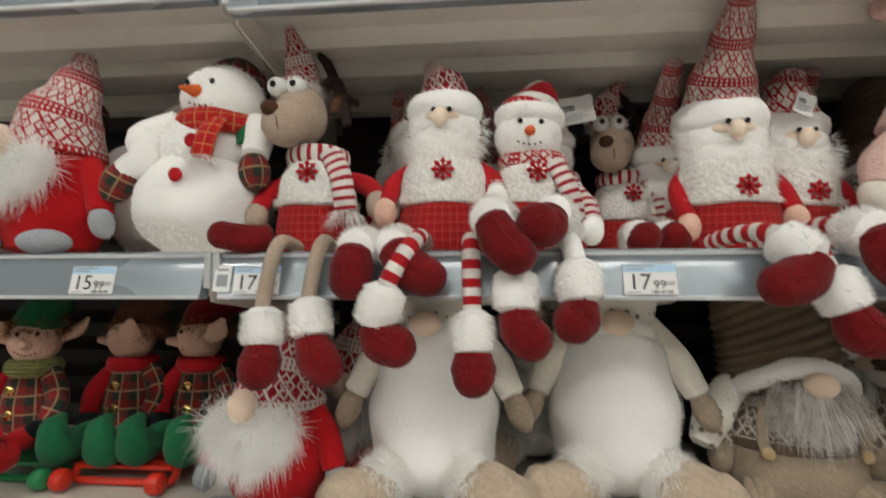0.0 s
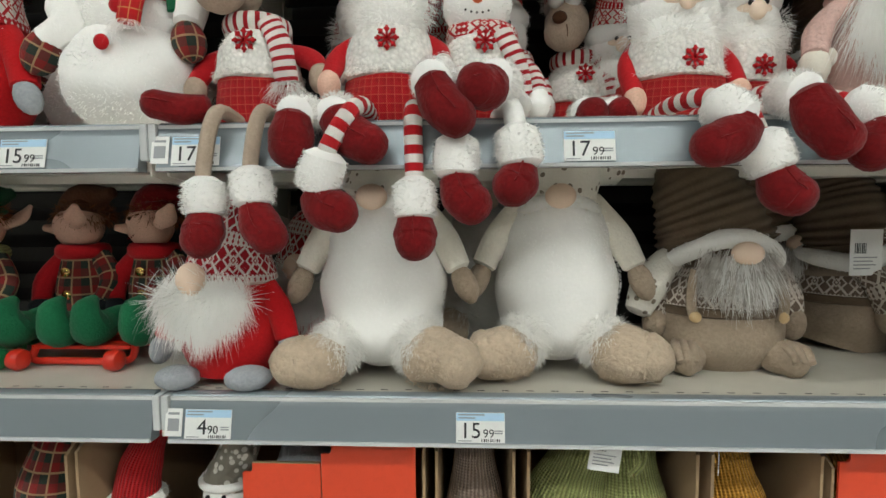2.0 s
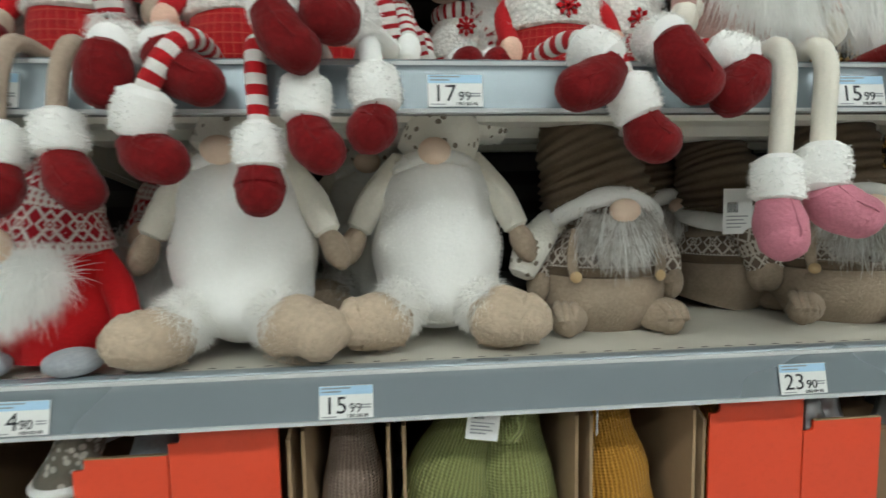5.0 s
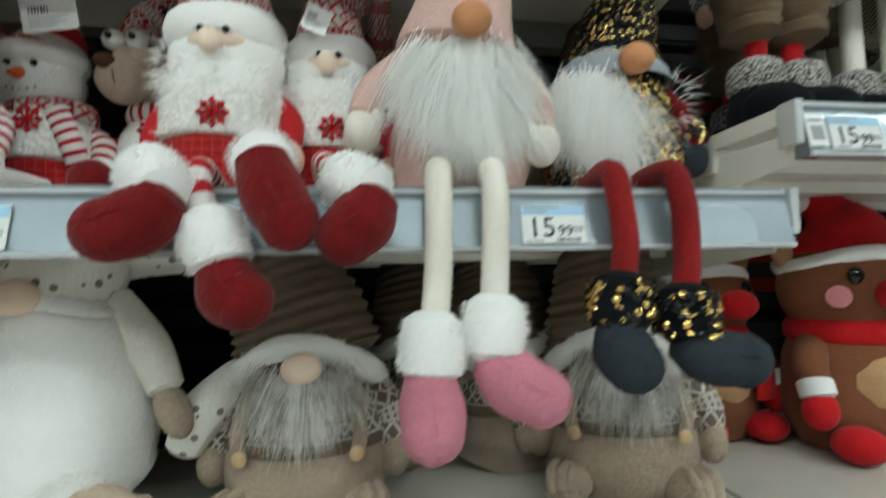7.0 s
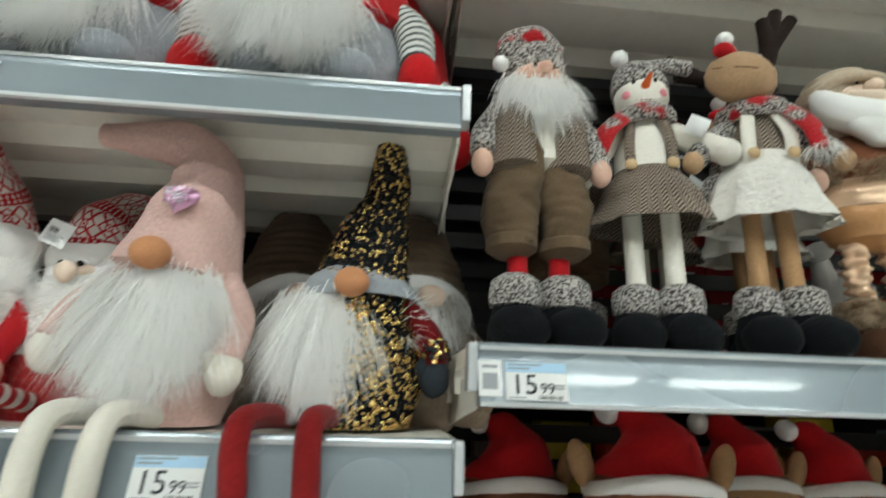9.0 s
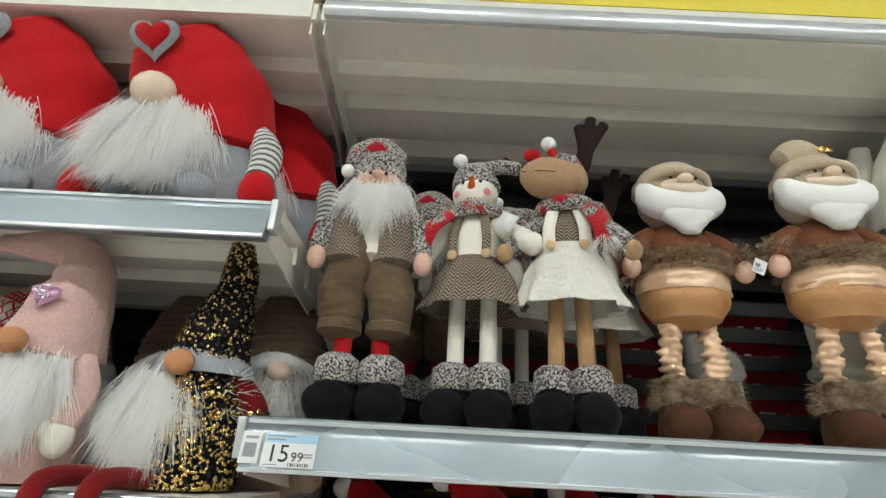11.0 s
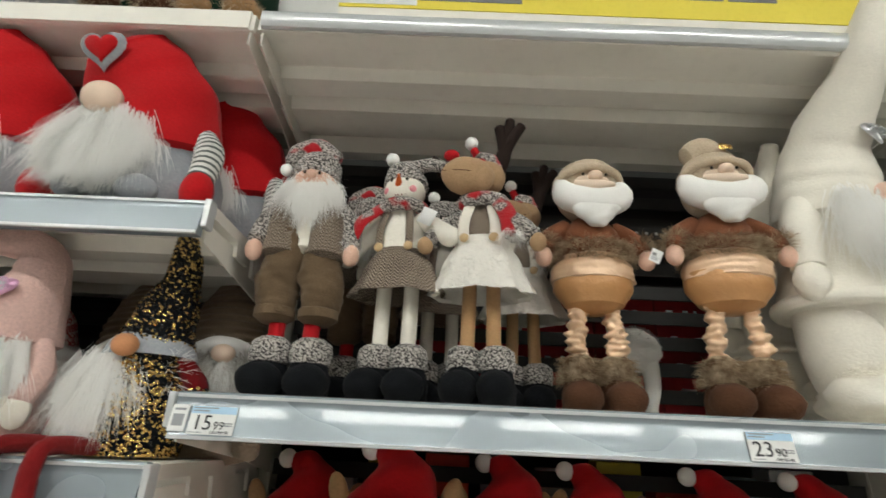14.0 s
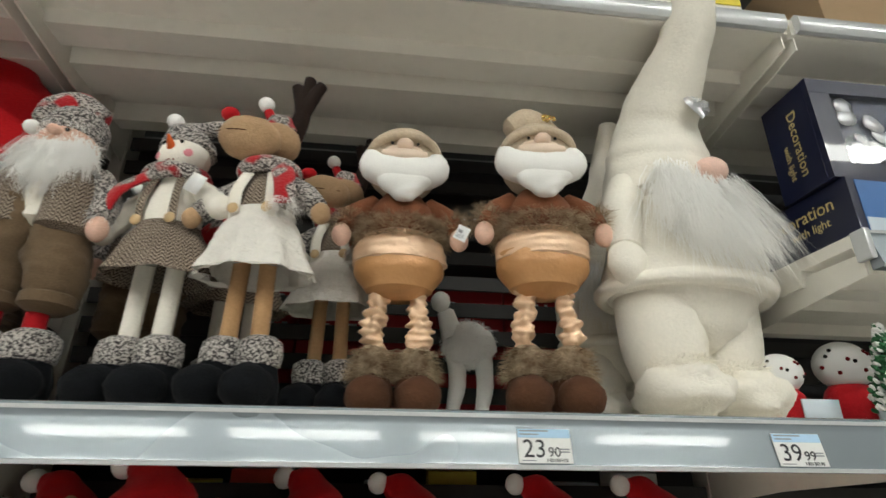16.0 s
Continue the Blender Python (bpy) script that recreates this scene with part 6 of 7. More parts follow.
# two pairs of boots of dolls further back, resting over the edge
S_X = sitting_santa(25, False, seated(0.245, 0.255, [
    ([(0.225, 0.19, 0.02), (0.215, 0.08, 0.022), (0.205, -0.006, 0.004)], (0.198, -0.038, -0.040)),
    ([(0.265, 0.19, 0.02), (0.255, 0.08, 0.022), (0.250, 0.004, 0.006)], (0.292, -0.030, -0.036))]),
    [(-0.07, -0.02, 0.07), (0.07, -0.02, 0.07)], 0.056)
put(S_X, "santa_doll", 0.245, 0.255, MID, "seated plush santa half hidden behind its neighbours")
S_Y = sitting_snowman(26, seated(0.475, 0.265, [
    ([(0.45, 0.20, 0.03), (0.40, 0.08, 0.055), (0.376, -0.030, 0.036)], (0.398, -0.062, -0.010)),
    ([(0.50, 0.20, 0.03), (0.49, 0.08, 0.03), (0.452, -0.012, 0.036)], (0.424, -0.060, 0.024))]),
    [(-0.07, -0.02, 0.07), (0.07, -0.02, 0.07)])
put(S_Y, "snowman_doll", 0.475, 0.265, MID, "seated plush snowman behind, its boots resting on the edge")
C1 = sitting_deer(27, seated(0.105, 0.108, [
    ([(0.095, 0.06, 0.008), (0.096, 0.0, 0.012), (0.092, -0.020, -0.010), (0.082, -0.022, -0.065), (0.084, -0.026, -0.096)], (0.086, -0.042, -0.150)),
    ([(0.145, 0.06, 0.008), (0.153, 0.0, 0.012), (0.150, -0.020, -0.010), (0.142, -0.022, -0.060), (0.145, -0.026, -0.084)], (0.168, -0.036, -0.146))]),
    [(-0.085, -0.02, 0.07), (0.098, -0.02, 0.085)], (-0.042, -0.028, 0.352))
put(C1, "reindeer_doll", 0.105, 0.108, MID, "seated plush reindeer in a nordic hat and striped scarf")
C2 = sitting_deer(28, seated(0.605, 0.285, [
    ([(0.595, 0.23, 0.03), (0.59, 0.19, 0.03), (0.59, 0.15, 0.03)], (0.595, 0.11, 0.026)),
    ([(0.635, 0.23, 0.03), (0.635, 0.19, 0.03), (0.635, 0.15, 0.03)], (0.64, 0.11, 0.026))]),
    [(-0.085, -0.02, 0.07), (0.09, -0.02, 0.07)], (0.02, 0.02, 0.36))
put(C2, "reindeer_doll", 0.605, 0.285, MID, "seated plush reindeer at the back of the shelf", scale=0.95)
for x, y, t, w in ((0.668, 0.27, 0, 0.05), (0.19, 0.36, 10, 0.05), (0.9, 0.33, 8, 0.05), (0.36, 0.36, -5, 0.05)):
    k_ = sitting_santa(int(31 + x * 10), True, [], [(-0.07, -0.02, 0.07), (0.07, -0.02, 0.07)], w)
    put(k_, "santa_doll", x, y, MID, "plush santa in a dark nordic hat at the shelf's back", turn=t, scale=0.88)
put(big_snowman(33), "snowman_plush", -0.08, 0.12, MID, "large white plush snowman with red scarf and plaid mittens", "plush toy")
put(big_snowman(34), "snowman_plush", -0.23, 0.27, MID, "white plush snowman with plaid hat at the shelf's back", "plush toy", turn=6)
put(red_gnome(35, True), "gnome_plush", -0.315, 0.085, MID, "red plush gnome with a white beard and nordic hat", "plush toy", scale=1.08)
put(big_snowman(36), "snowman_plush", -0.46, 0.24, MID, "white plush snowman with a dark plaid hat", "plush toy", turn=-8)
put(red_gnome(37, True), "gnome_plush", -0.52, 0.09, MID, "red plush gnome beside its twin", "plush toy")
k_ = Kit(38)
k_.boot((0.028, 0, 0.018), (-0.03, -0.02, 0.018), 0.02, M["crimson"])
put(k_, "felt_slipper", 0.046, 0.012, MID + 0.003, "crimson felt boot lying on the shelf's edge", "boot")
put(pink_gnome(), "gnome_doll", 0.994, 0.11, MID, "dusty pink plush gnome with long white beard and pink boots")
put(sequin_gnome(), "gnome_doll", 1.202, 0.155, MID, "black and gold sequin gnome with long white beard")
for x, y in ((1.09, 0.33), (1.28, 0.3)):
    put(taupe_gnome(int(x * 40), 0.04), "gnome_plush", x, y, MID, "taupe plush gnome in shade at the shelf's back", "plush toy", turn=12)

# ---------------- the low shelf ----------------
put(red_gnome(41), "gnome_plush", 0.060, 0.088, LOW, "red plush gnome with bushy white beard and grey feet", "plush toy", scale=1.0)
put(red_gnome(42), "gnome_plush", 0.14, 0.24, LOW, "red plush gnome behind the front row", "plush toy", turn=10)
put(white_gnome(43, False), "gnome_plush", 0.284, 0.125, LOW, "large white plush gnome with star-print hat and beige feet", "plush toy")
put(white_gnome(44, True), "gnome_plush", 0.552, 0.16, LOW, "large white plush gnome whose star-print hat hangs down", "plush toy", turn=-3)
put(white_gnome(45, False), "gnome_plush", 0.45, 0.33, LOW, "white plush gnome at the shelf's back", "plush toy")
T1 = put(taupe_gnome(46, 0.0), "gnome_plush", 0.812, 0.195, LOW, "taupe plush gnome with ribbed hat and grey beard", "plush toy", turn=-2)
put(taupe_gnome(47, 0.07), "gnome_plush", 1.09, 0.31, LOW, "taupe plush gnome turned aside, in a ribbed hat", "plush toy", turn=75)
put(taupe_gnome(48, 0.03), "gnome_plush", 1.215, 0.185, LOW, "taupe plush gnome with ribbed hat, feet apart", "plush toy", turn=-20)
put(taupe_gnome(49, 0.03), "gnome_plush", 0.98, 0.4, LOW, "taupe plush gnome at the shelf's back", "plush toy", turn=20)
for x, y, hat, f, shoe, t in ((-0.412, 0.17, M["green"], 25, M["bright_red"], 51), (-0.275, 0.23, M["brown"], -72, M["green"], 52), (-0.150, 0.24, M["crimson"], -48, M["green"], 53)):
    put(elf(t, hat, f, shoe), "elf_doll", x, y, LOW + 0.03, "seated felt elf with plaid coat and curled shoes", scale=0.98, group="elves on sleds")
for x, mat, w in ((-0.215, "red_plastic", "red"), (-0.405, "green_plastic", "green")):
    s_ = empty("toy_sled", (x, 0.165, LOW - 0.002), w + " plastic toy sled under the felt elves", "sled", "toy sleds")
    for y in (-0.03, 0.09):
        k2 = Kit(5)
        k2.tube([(-0.075, y, 0.03), (-0.08, y, 0.008), (-0.04, y, 0.006), (0.06, y, 0.006), (0.085, y, 0.012), (0.092, y, 0.035)], [0.006] * 6, M[mat], 10, 24)
        o_ = new("runner", k2.mesh("runner"))
        o_.parent = s_
    k2 = Kit(6)
    k2.tube([(-0.075, -0.062, 0.017), (0.075, -0.062, 0.017)], [0.006] * 2, M[mat], 12, 4)
    o_ = new("front_bar", k2.mesh("front_bar"))
    o_.parent = s_
    for x_ in (-0.078, 0.078):
        k2 = Kit(7)
        k2.tube([(x_ - 0.009, -0.062, 0.017), (x_, -0.062, 0.017), (x_ + 0.009, -0.062, 0.017)], [0.015, 0.017, 0.015], M[mat], 18, 6, side=(0, 1, 0))
        o_ = new("bar_knob", k2.mesh("bar_knob"))
        o_.parent = s_
    for q in range(5):
        part("slat", box_bm((-0.08, -0.035 + 0.028 * q, 0.026), (0.085, -0.015 + 0.028 * q, 0.033), 0.002), M[mat], s_)
R0 = put(reindeer_plush(61), "reindeer_plush", 1.635, 0.245, LOW, "brown plush reindeer with red nose, hat and scarf", "plush toy", turn=-8, group="plush reindeer")
for x, y, t in ((1.455, 0.36, 4), (2.02, 0.38, 5), (2.27, 0.38, 0), (2.47, 0.375, 6)):
    copy_thing(R0, pose(x, y, LOW, 0, 0, t) @ Matrix.Diagonal((0.93, 0.93, 0.93, 1)))
put(reindeer_plush(62, True), "santa_plush", 1.85, 0.37, LOW, "round plush santa with a white moustache and red hat", "plush toy", turn=-8, scale=0.95, group="plush reindeer")

# ---------------- the standing dolls' shelf ----------------
GS = "standing christmas dolls"
a_ = put(standing_santa(71), "santa_doll", 1.447, 0.148, STAND, "standing santa in tweed waistcoat and brown wool trousers", group=GS, turn=4, scale=1.03)
put(standing_santa(72), "santa_doll", 1.54, 0.31, STAND, "standing santa in tweed behind the front row", group=GS, turn=-6)
b2_ = put(standing_snow_girl(73), "snowman_doll", 1.622, 0.162, STAND, "standing snowgirl in tweed skirt and boucle hat", group=GS, turn=-16, scale=1.03)
put(standing_snow_girl(74), "snowman_doll", 1.70, 0.31, STAND, "standing snowgirl behind the front row", group=GS, turn=10)
put(standing_deer_girl(75), "reindeer_doll", 1.772, 0.12, STAND, "standing reindeer girl in a white knitted skirt", group=GS, turn=-12)
put(standing_deer_girl(76), "reindeer_doll", 1.87, 0.29, STAND, "standing reindeer girl behind, in a white skirt", group=GS, turn=-12)
put(bronze_santa(77, False), "santa_doll", 1.985, 0.18, STAND, "standing santa with bronze satin legs and brown fur", group=GS)
put(bronze_santa(78, True), "santa_doll", 2.215, 0.135, STAND, "standing santa in bronze satin with a knotted hat", group=GS, turn=-5)
put(tall_white_gnome(79), "gnome_doll", 2.472, 0.172, STAND, "tall ivory plush gnome with a long white beard", group=GS, turn=17)
put(tall_white_gnome(80), "gnome_doll", 2.435, 0.36, STAND, "tall ivory plush gnome at the shelf's back", group=GS, scale=0.76)

# ---------------- the shelf of heart gnomes ----------------
H0 = put(heart_gnome(91), "gnome_plush", 1.128, 0.135, HEARTS, "grey gnome with white beard and red heart hat", "plush toy", group="heart hat gnomes", scale=1.17)
for x, y, t in ((0.835, 0.135, 3), (1.21, 0.33, -8), (0.57, 0.14, -4), (0.95, 0.35, 5), (0.28, 0.14, 0)):
    copy_thing(H0, pose(x, y, HEARTS if x >= 0.05 else HEARTS + 0.02, 0, 0, t))


# ---------------- cartons and knit-hat gnomes under the low shelf ----------------
BASE = 0.45
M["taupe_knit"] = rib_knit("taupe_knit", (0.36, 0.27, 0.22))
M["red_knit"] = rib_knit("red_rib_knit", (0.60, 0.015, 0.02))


def knit_dots():
    n = Nodes("grey_white_chunky_knit")
    d = n.voronoi(75)
    c = n.mix(n.ramp(d, 0.32, 0.42), (0.72, 0.69, 0.63), (0.24, 0.22, 0.18))
    n.bump(d, 0.8, 0.004)
    return n.done(c, 0.92, 0, 0.2)


M["knit_dots"] = knit_dots()


def carton(x0, x1, h, fronts, depth=0.40):
    """An open display carton: back, two sides with sloping tops, floor, and front panels (x from, x to, height, red)."""
    c = empty("display_carton", (x0, 0.03, BASE), "open brown cardboard display carton on the bottom shelf", "carton", "display cartons")
    w = x1 - x0
    part("carton_floor", box_bm((0, 0, 0.0), (w, depth, 0.004)), M["card"], c)
    part("back_panel", box_bm((0, depth - 0.004, 0.004), (w, depth, h)), M["card_shaded"], c)
    for x in (0.0, w - 0.004):
        part("side_panel", profile_bm([(0, 0.004), (depth - 0.004, 0.004), (depth - 0.004, h), (0.05, h), (0.0, h - 0.03)], x, x + 0.004), M["card"], c)
    for a, b_, z, red in fronts:
        p_ = part("front_panel", box_bm((a - x0 + 0.001, -0.004, 0.0), (b_ - x0 - 0.001, 0.0, z), 0.0), M["red_card"] if red else M["card"], c, "red-orange printed card panel" if red else "")
        bm = bmesh.new()
        bm.from_mesh(p_.data)
        top = [e for e in bm.edges if abs(e.verts[0].co.x - e.verts[1].co.x) < 1e-6 and abs(e.verts[0].co.z - e.verts[1].co.z) < 1e-6 and e.verts[0].co.z > z - 1e-4 and (e.verts[0].co.x < a - x0 + 0.01 or not red)]
        if red and top:
            bmesh.ops.bevel(bm, geom=top, offset=0.014, segments=5, affect="EDGES")
        bm.to_mesh(p_.data)
        bm.free()
        if red:
            part("card_edge", box_bm((a - x0 + 0.016, -0.0045, z), (b_ - x0 - 0.002, 0.0005, z + 0.0015)), M["card"], c)
    return c


carton(-0.62, -0.162, 0.37, [(-0.62, -0.162, 0.2, False)])
carton(-0.15, 0.352, 0.375, [(-0.15, 0.095, 0.16, False), (0.095, 0.207, 0.336, True), (0.207, 0.340, 0.364, True)])
carton(0.366, 0.476, 0.385, [(0.366, 0.476, 0.17, False)])
carton(0.492, 0.722, 0.385, [(0.492, 0.722, 0.17, False)])
carton(0.738, 0.884, 0.385, [(0.738, 0.884, 0.17, False)])
carton(0.894, 1.30, 0.37, [(0.900, 1.035, 0.364, True), (1.035, 1.15, 0.332, True), (1.15, 1.30, 0.2, False)])


def knit_gnome(seed, hat, tip, r=0.055, skin="pale_nose"):
    """A small standing gnome, mostly a tall rib-knit hat over a white beard."""
    k = Kit(seed)
    k.tube([(0, 0, 0), (0, 0, 0.06), (0, 0, 0.15)], [(r, r * 0.9), (r * 1.08, r), (r * 0.8, r * 0.7)], M["taupe"], 18, 10, lump=0.05)
    k.tube([(0, 0, 0.17), (tip[0] * 0.15, tip[1] * 0.1, 0.235), (tip[0] * 0.5, tip[1] * 0.5, 0.31), tip], [(r * 1.1, r), (r * 1.02, r * 0.95), (r * 0.75, r * 0.7), (r * 0.42, r * 0.4)], hat, 60, 40, lump=0.12, fold=0.018, folds=20)
    k.tube([(0, 0, 0.165), (0, 0, 0.175), (0, 0, 0.185)], [(r * 1.14, r * 1.05)] * 3, hat, 30, 5, lump=0.05)
    k.ball((0, -r * 1.05, 0.172), (0.017, 0.015, 0.015), M[skin], seg=14)
    k.beard((0, -r * 0.8, 0.17), r * 0.85, 0.13, 0.02, M["white_fur"], 420, 0.0016, 0.02)
    return k


KG = "knit hat gnomes"
for s, x, y, hat, tip, r, lab in (
    (101, 0.42, 0.11, "taupe_knit", (0.0, 0.02, 0.395), 0.042, "taupe rib-knit hat gnome in a cardboard tray"),
    (102, 0.545, 0.10, "lime", (0.075, 0.02, 0.40), 0.06, "lime green knit hat gnome in a cardboard tray"),
    (103, 0.655, 0.10, "lime", (-0.01, 0.02, 0.40), 0.058, "lime green knit hat gnome in a cardboard tray"),
    (104, 0.80, 0.10, "mustard", (-0.035, 0.02, 0.40), 0.056, "mustard yellow knit hat gnome in a cardboard tray"),
    (105, 0.96, 0.09, "mustard", (-0.055, 0.02, 0.40), 0.05, "mustard yellow knit hat gnome beside the red card"),
):
    put(knit_gnome(s, M[hat], tip, r), "gnome_plush", x, y, BASE + 0.006, lab, "plush toy", group=KG)


def tray_snowman(seed):
    k = Kit(seed)
    k.ball((0, 0, 0.12), (0.06, 0.05, 0.12), M["white_fleece"], seg=18, lump=0.06)
    k.ball((0, -0.004, 0.262), (0.042, 0.038, 0.038), M["white_fleece"], seg=18)
    for s in (-1, 1):
        k.ball((s * 0.014 - 0.005, -0.040, 0.272), 0.004, M["eye"], seg=8)
    k.tube([(0.0, -0.038, 0.258), (0.012, -0.054, 0.256)], [0.007, 0.003], M["orange"], 10, 4)
    k.tube([(0, 0, 0.285), (0.02, 0, 0.34), (0.05, 0.01, 0.40)], [0.044, 0.034, 0.022], M["knit_dots"], 20, 14, lump=0.08)
    ring = [(0.042 * math.cos(a), 0.038 * math.sin(a), 0.287) for a in [2 * math.pi * q / 12 for q in range(13)]]
    k.tube(ring, [0.009] * 13, M["white_fleece"], 10, 30, side=(0, 0, 1))
    k.tube([(-0.03, -0.03, 0.232), (-0.055, -0.05, 0.19), (-0.07, -0.05, 0.13)], [(0.02, 0.008)] * 3, M["knit_dots"], 12, 12, lump=0.15)
    k.tube([(0.05, -0.03, 0.22), (0.03, -0.06, 0.19), (0.015, -0.06, 0.16)], [(0.014, 0.004)] * 3, M["tan"], 10, 8)
    return k


def tray_deer(seed):
    k = Kit(seed)
    k.tube([(0, 0, 0), (0, 0, 0.1), (0, 0, 0.2)], [0.055, 0.058, 0.04], M["red"], 18, 10, lump=0.05)
    k.ball((-0.012, -0.012, 0.235), (0.06, 0.045, 0.036), M["deer"], (0, -10, 0), 20, 0.05)
    k.ball((0.0, -0.045, 0.262), 0.004, M["eye"], seg=8)
    ring = [(0.012 + 0.040 * math.cos(a), 0.038 * math.sin(a), 0.272) for a in [2 * math.pi * q / 12 for q in range(13)]]
    k.tube(ring, [0.012] * 13, M["white_fleece"], 10, 30, side=(0, 0, 1), lump=0.1)
    k.fur_tube(ring, [0.012] * 13, M["white_fleece"], 200, 0.006, 0.0014, 0.0, side=(0, 0, 1))
    k.tube([(0.012, 0, 0.275), (0.022, 0, 0.33), (0.045, 0.005, 0.39), (0.08, 0.01, 0.45)], [0.04, 0.036, 0.026, 0.018], M["red_knit"], 40, 30, fold=0.03, folds=14)
    return k


put(tray_snowman(111), "snowman_plush", 0.03, 0.12, BASE + 0.006, "small plush snowman with grey chunky-knit hat and scarf", "plush toy", group=KG, scale=0.90)
put(tray_deer(112), "reindeer_plush", -0.12, 0.10, BASE + 0.006, "small plush reindeer in a red knit hat", "plush toy", group=KG, scale=0.86)
put(knit_gnome(113, M["grey"], (0.03, 0.02, 0.39), 0.05), "gnome_plush", 0.13, 0.16, BASE + 0.006, "plush gnome in a pale grey sparkly hat", "plush toy", group=KG)
put(knit_gnome(114, M["plaid"], (0.03, 0.02, 0.34), 0.05), "gnome_plush", -0.27, 0.12, BASE + 0.006, "plush gnome in a red checked hat", "plush toy", group=KG)
put(knit_gnome(115, M["plaid"], (0.05, 0.02, 0.39), 0.045), "gnome_plush", -0.22, 0.26, BASE + 0.006, "plush gnome in a red checked hat, further back", "plush toy", group=KG)


def bell(seed):
    k = Kit(seed)
    k.tube([(0, 0, 0.0), (0, 0, 0.015), (0, 0, 0.035), (0, 0, 0.05)], [0.024, 0.02, 0.015, 0.004], M["silver"], 16, 10)
    k.ball((0, 0, 0.056), 0.006, M["silver"], seg=10)
    return k


B0 = put(bell(121), "ornament", 1.07, 0.06, BASE + 0.31, "silver glitter bell ornament in a cardboard tray", "ornament", group="silver ornaments")
for x, y in ((1.13, 0.10), (1.2, 0.06), (1.25, 0.12)):
    copy_thing(B0, pose(x, y, BASE + 0.31))
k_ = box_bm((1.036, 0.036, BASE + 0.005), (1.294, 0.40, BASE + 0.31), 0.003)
tagged(part("inner_box", k_, M["card_shaded"], None), "closed inner carton that carries the silver ornaments", "carton")


# ---------------- hang tags ----------------
def hang_tag(x, y, z, w, h, turn=0.0, lean=0.0, tip=0.0):
    t_ = empty("hang_tag", (0, 0, 0), "white card product tag with printed bars", "tag", "product tags")
    t_.matrix_world = pose(x, y, z, tip, lean, turn)
    part("card", box_bm((-w / 2, -0.0004, -h), (w / 2, 0.0004, 0), 0.0), M["paper"], t_)
    for q in range(7):
        xx = -w * 0.36 + q * w * 0.055
        part("bar", box_bm((xx, -0.0009, -h * 0.52), (xx + w * (0.02, 0.034, 0.026)[q % 3], -0.0005, -h * 0.3)), M["ink"], t_)
    for q in range(4):
        part("print_line", box_bm((-w * 0.38, -0.0009, -h * (0.62 + 0.08 * q)), (w * (0.34, 0.2, 0.3, 0.12)[q], -0.0005, -h * (0.595 + 0.08 * q))), M["grey_ink"], t_)


hang_tag(1.055, 0.205, LOW + 0.208, 0.055, 0.075, 6, 0, 0)
hang_tag(0.60, 0.022, 0.842, 0.042, 0.058, 0, 8)
hang_tag(0.75, 0.035, 0.838, 0.012, 0.06, 60, 4)
hang_tag(0.505, 0.19, MID + 0.265, 0.062, 0.045, 0, -10)
hang_tag(0.835, 0.13, MID + 0.235, 0.03, 0.032, 10, 20)
hang_tag(2.085, 0.108, STAND + 0.285, 0.02, 0.025, 0, 25)
hang_tag(0.05, 0.20, 0.77, 0.06, 0.035, 10, -20)

k_ = Kit(9)
for s in (-1, 1):
    k_.tube([(0.0, 0, 0.0), (s * 0.006, -0.004, -0.02), (s * 0.003, -0.006, -0.045), (-0.012 + s * 0.004, -0.004, -0.062)], [(0.004, 0.0012)] * 4, M["lime"], 8, 14)
k_.thing("ribbon", pose(0.642, 0.025, 0.842), "lime green satin ribbon tied round the hat", "ribbon")


# ---------------- behind the slats: the far side's stock ----------------
def red_cartons():
    rng = random.Random(4)
    first = None
    for row in range(5):
        for col in range(5):
            x, z = 1.62 + col * 0.155, 1.35 + row * 0.064
            b_ = empty("gift_carton", (x, DEPTH + 0.05, z), "red gift carton with a white snow print", "carton", "red gift cartons")
            part("box", box_bm((0, 0, 0), (0.15, 0.14, 0.060), 0.002), M["red_box"], b_)
            for q in range(3):
                u = rng.uniform(0.015, 0.12)
                part("printed_mark", box_bm((u, -0.0008, 0.018), (u + rng.uniform(0.006, 0.022), -0.0003, 0.022 + rng.uniform(0, 0.006))), M["paper"], b_)
    for q in range(9):
        x = 1.42 + q * 0.13
        o_ = part("package", box_bm((x, DEPTH + 0.05, 1.12), (x + 0.10, DEPTH + 0.12, 1.23 + 0.02 * (q % 3)), 0.004), M[("paper", "yellow", "red_card", "snow_print")[q % 4]], None)
        tagged(o_, "pale printed package on the far side's shelf", "package", "far side packages")


red_cartons()
tagged(part("far_shelf", box_bm((1.34, DEPTH + 0.035, 1.335), (2.65, DEPTH + 0.235, 1.347)), M["slat"], None), "grey steel shelf of the far side", "shelf", "", "structure")
tagged(part("far_shelf", box_bm((1.34, DEPTH + 0.035, 1.105), (2.65, DEPTH + 0.235, 1.117)), M["slat"], None), "grey steel shelf of the far side", "shelf", "", "structure")


def perforated_bar(x0, x1, z):
    b_ = empty("back_bar", (x0, DEPTH, z), "grey perforated steel bar across the shelving back", "bar", "perforated bars")
    part("bar", box_bm((0, -0.012, 0), (x1 - x0, 0.006, 0.03), 0.002), M["slat"], b_)
    k = Kit(2)
    for q in range(int((x1 - x0) / 0.025)):
        # holes are white discs: light from the far side painted on
        k.disc((0.0125 + q * 0.025, -0.0122, 0.015), 0.0045, M["paper"], t=0.0005, n=8)
    o_ = new("lit_hole_row", k.mesh("lit_hole_row", False))
    o_.parent = b_


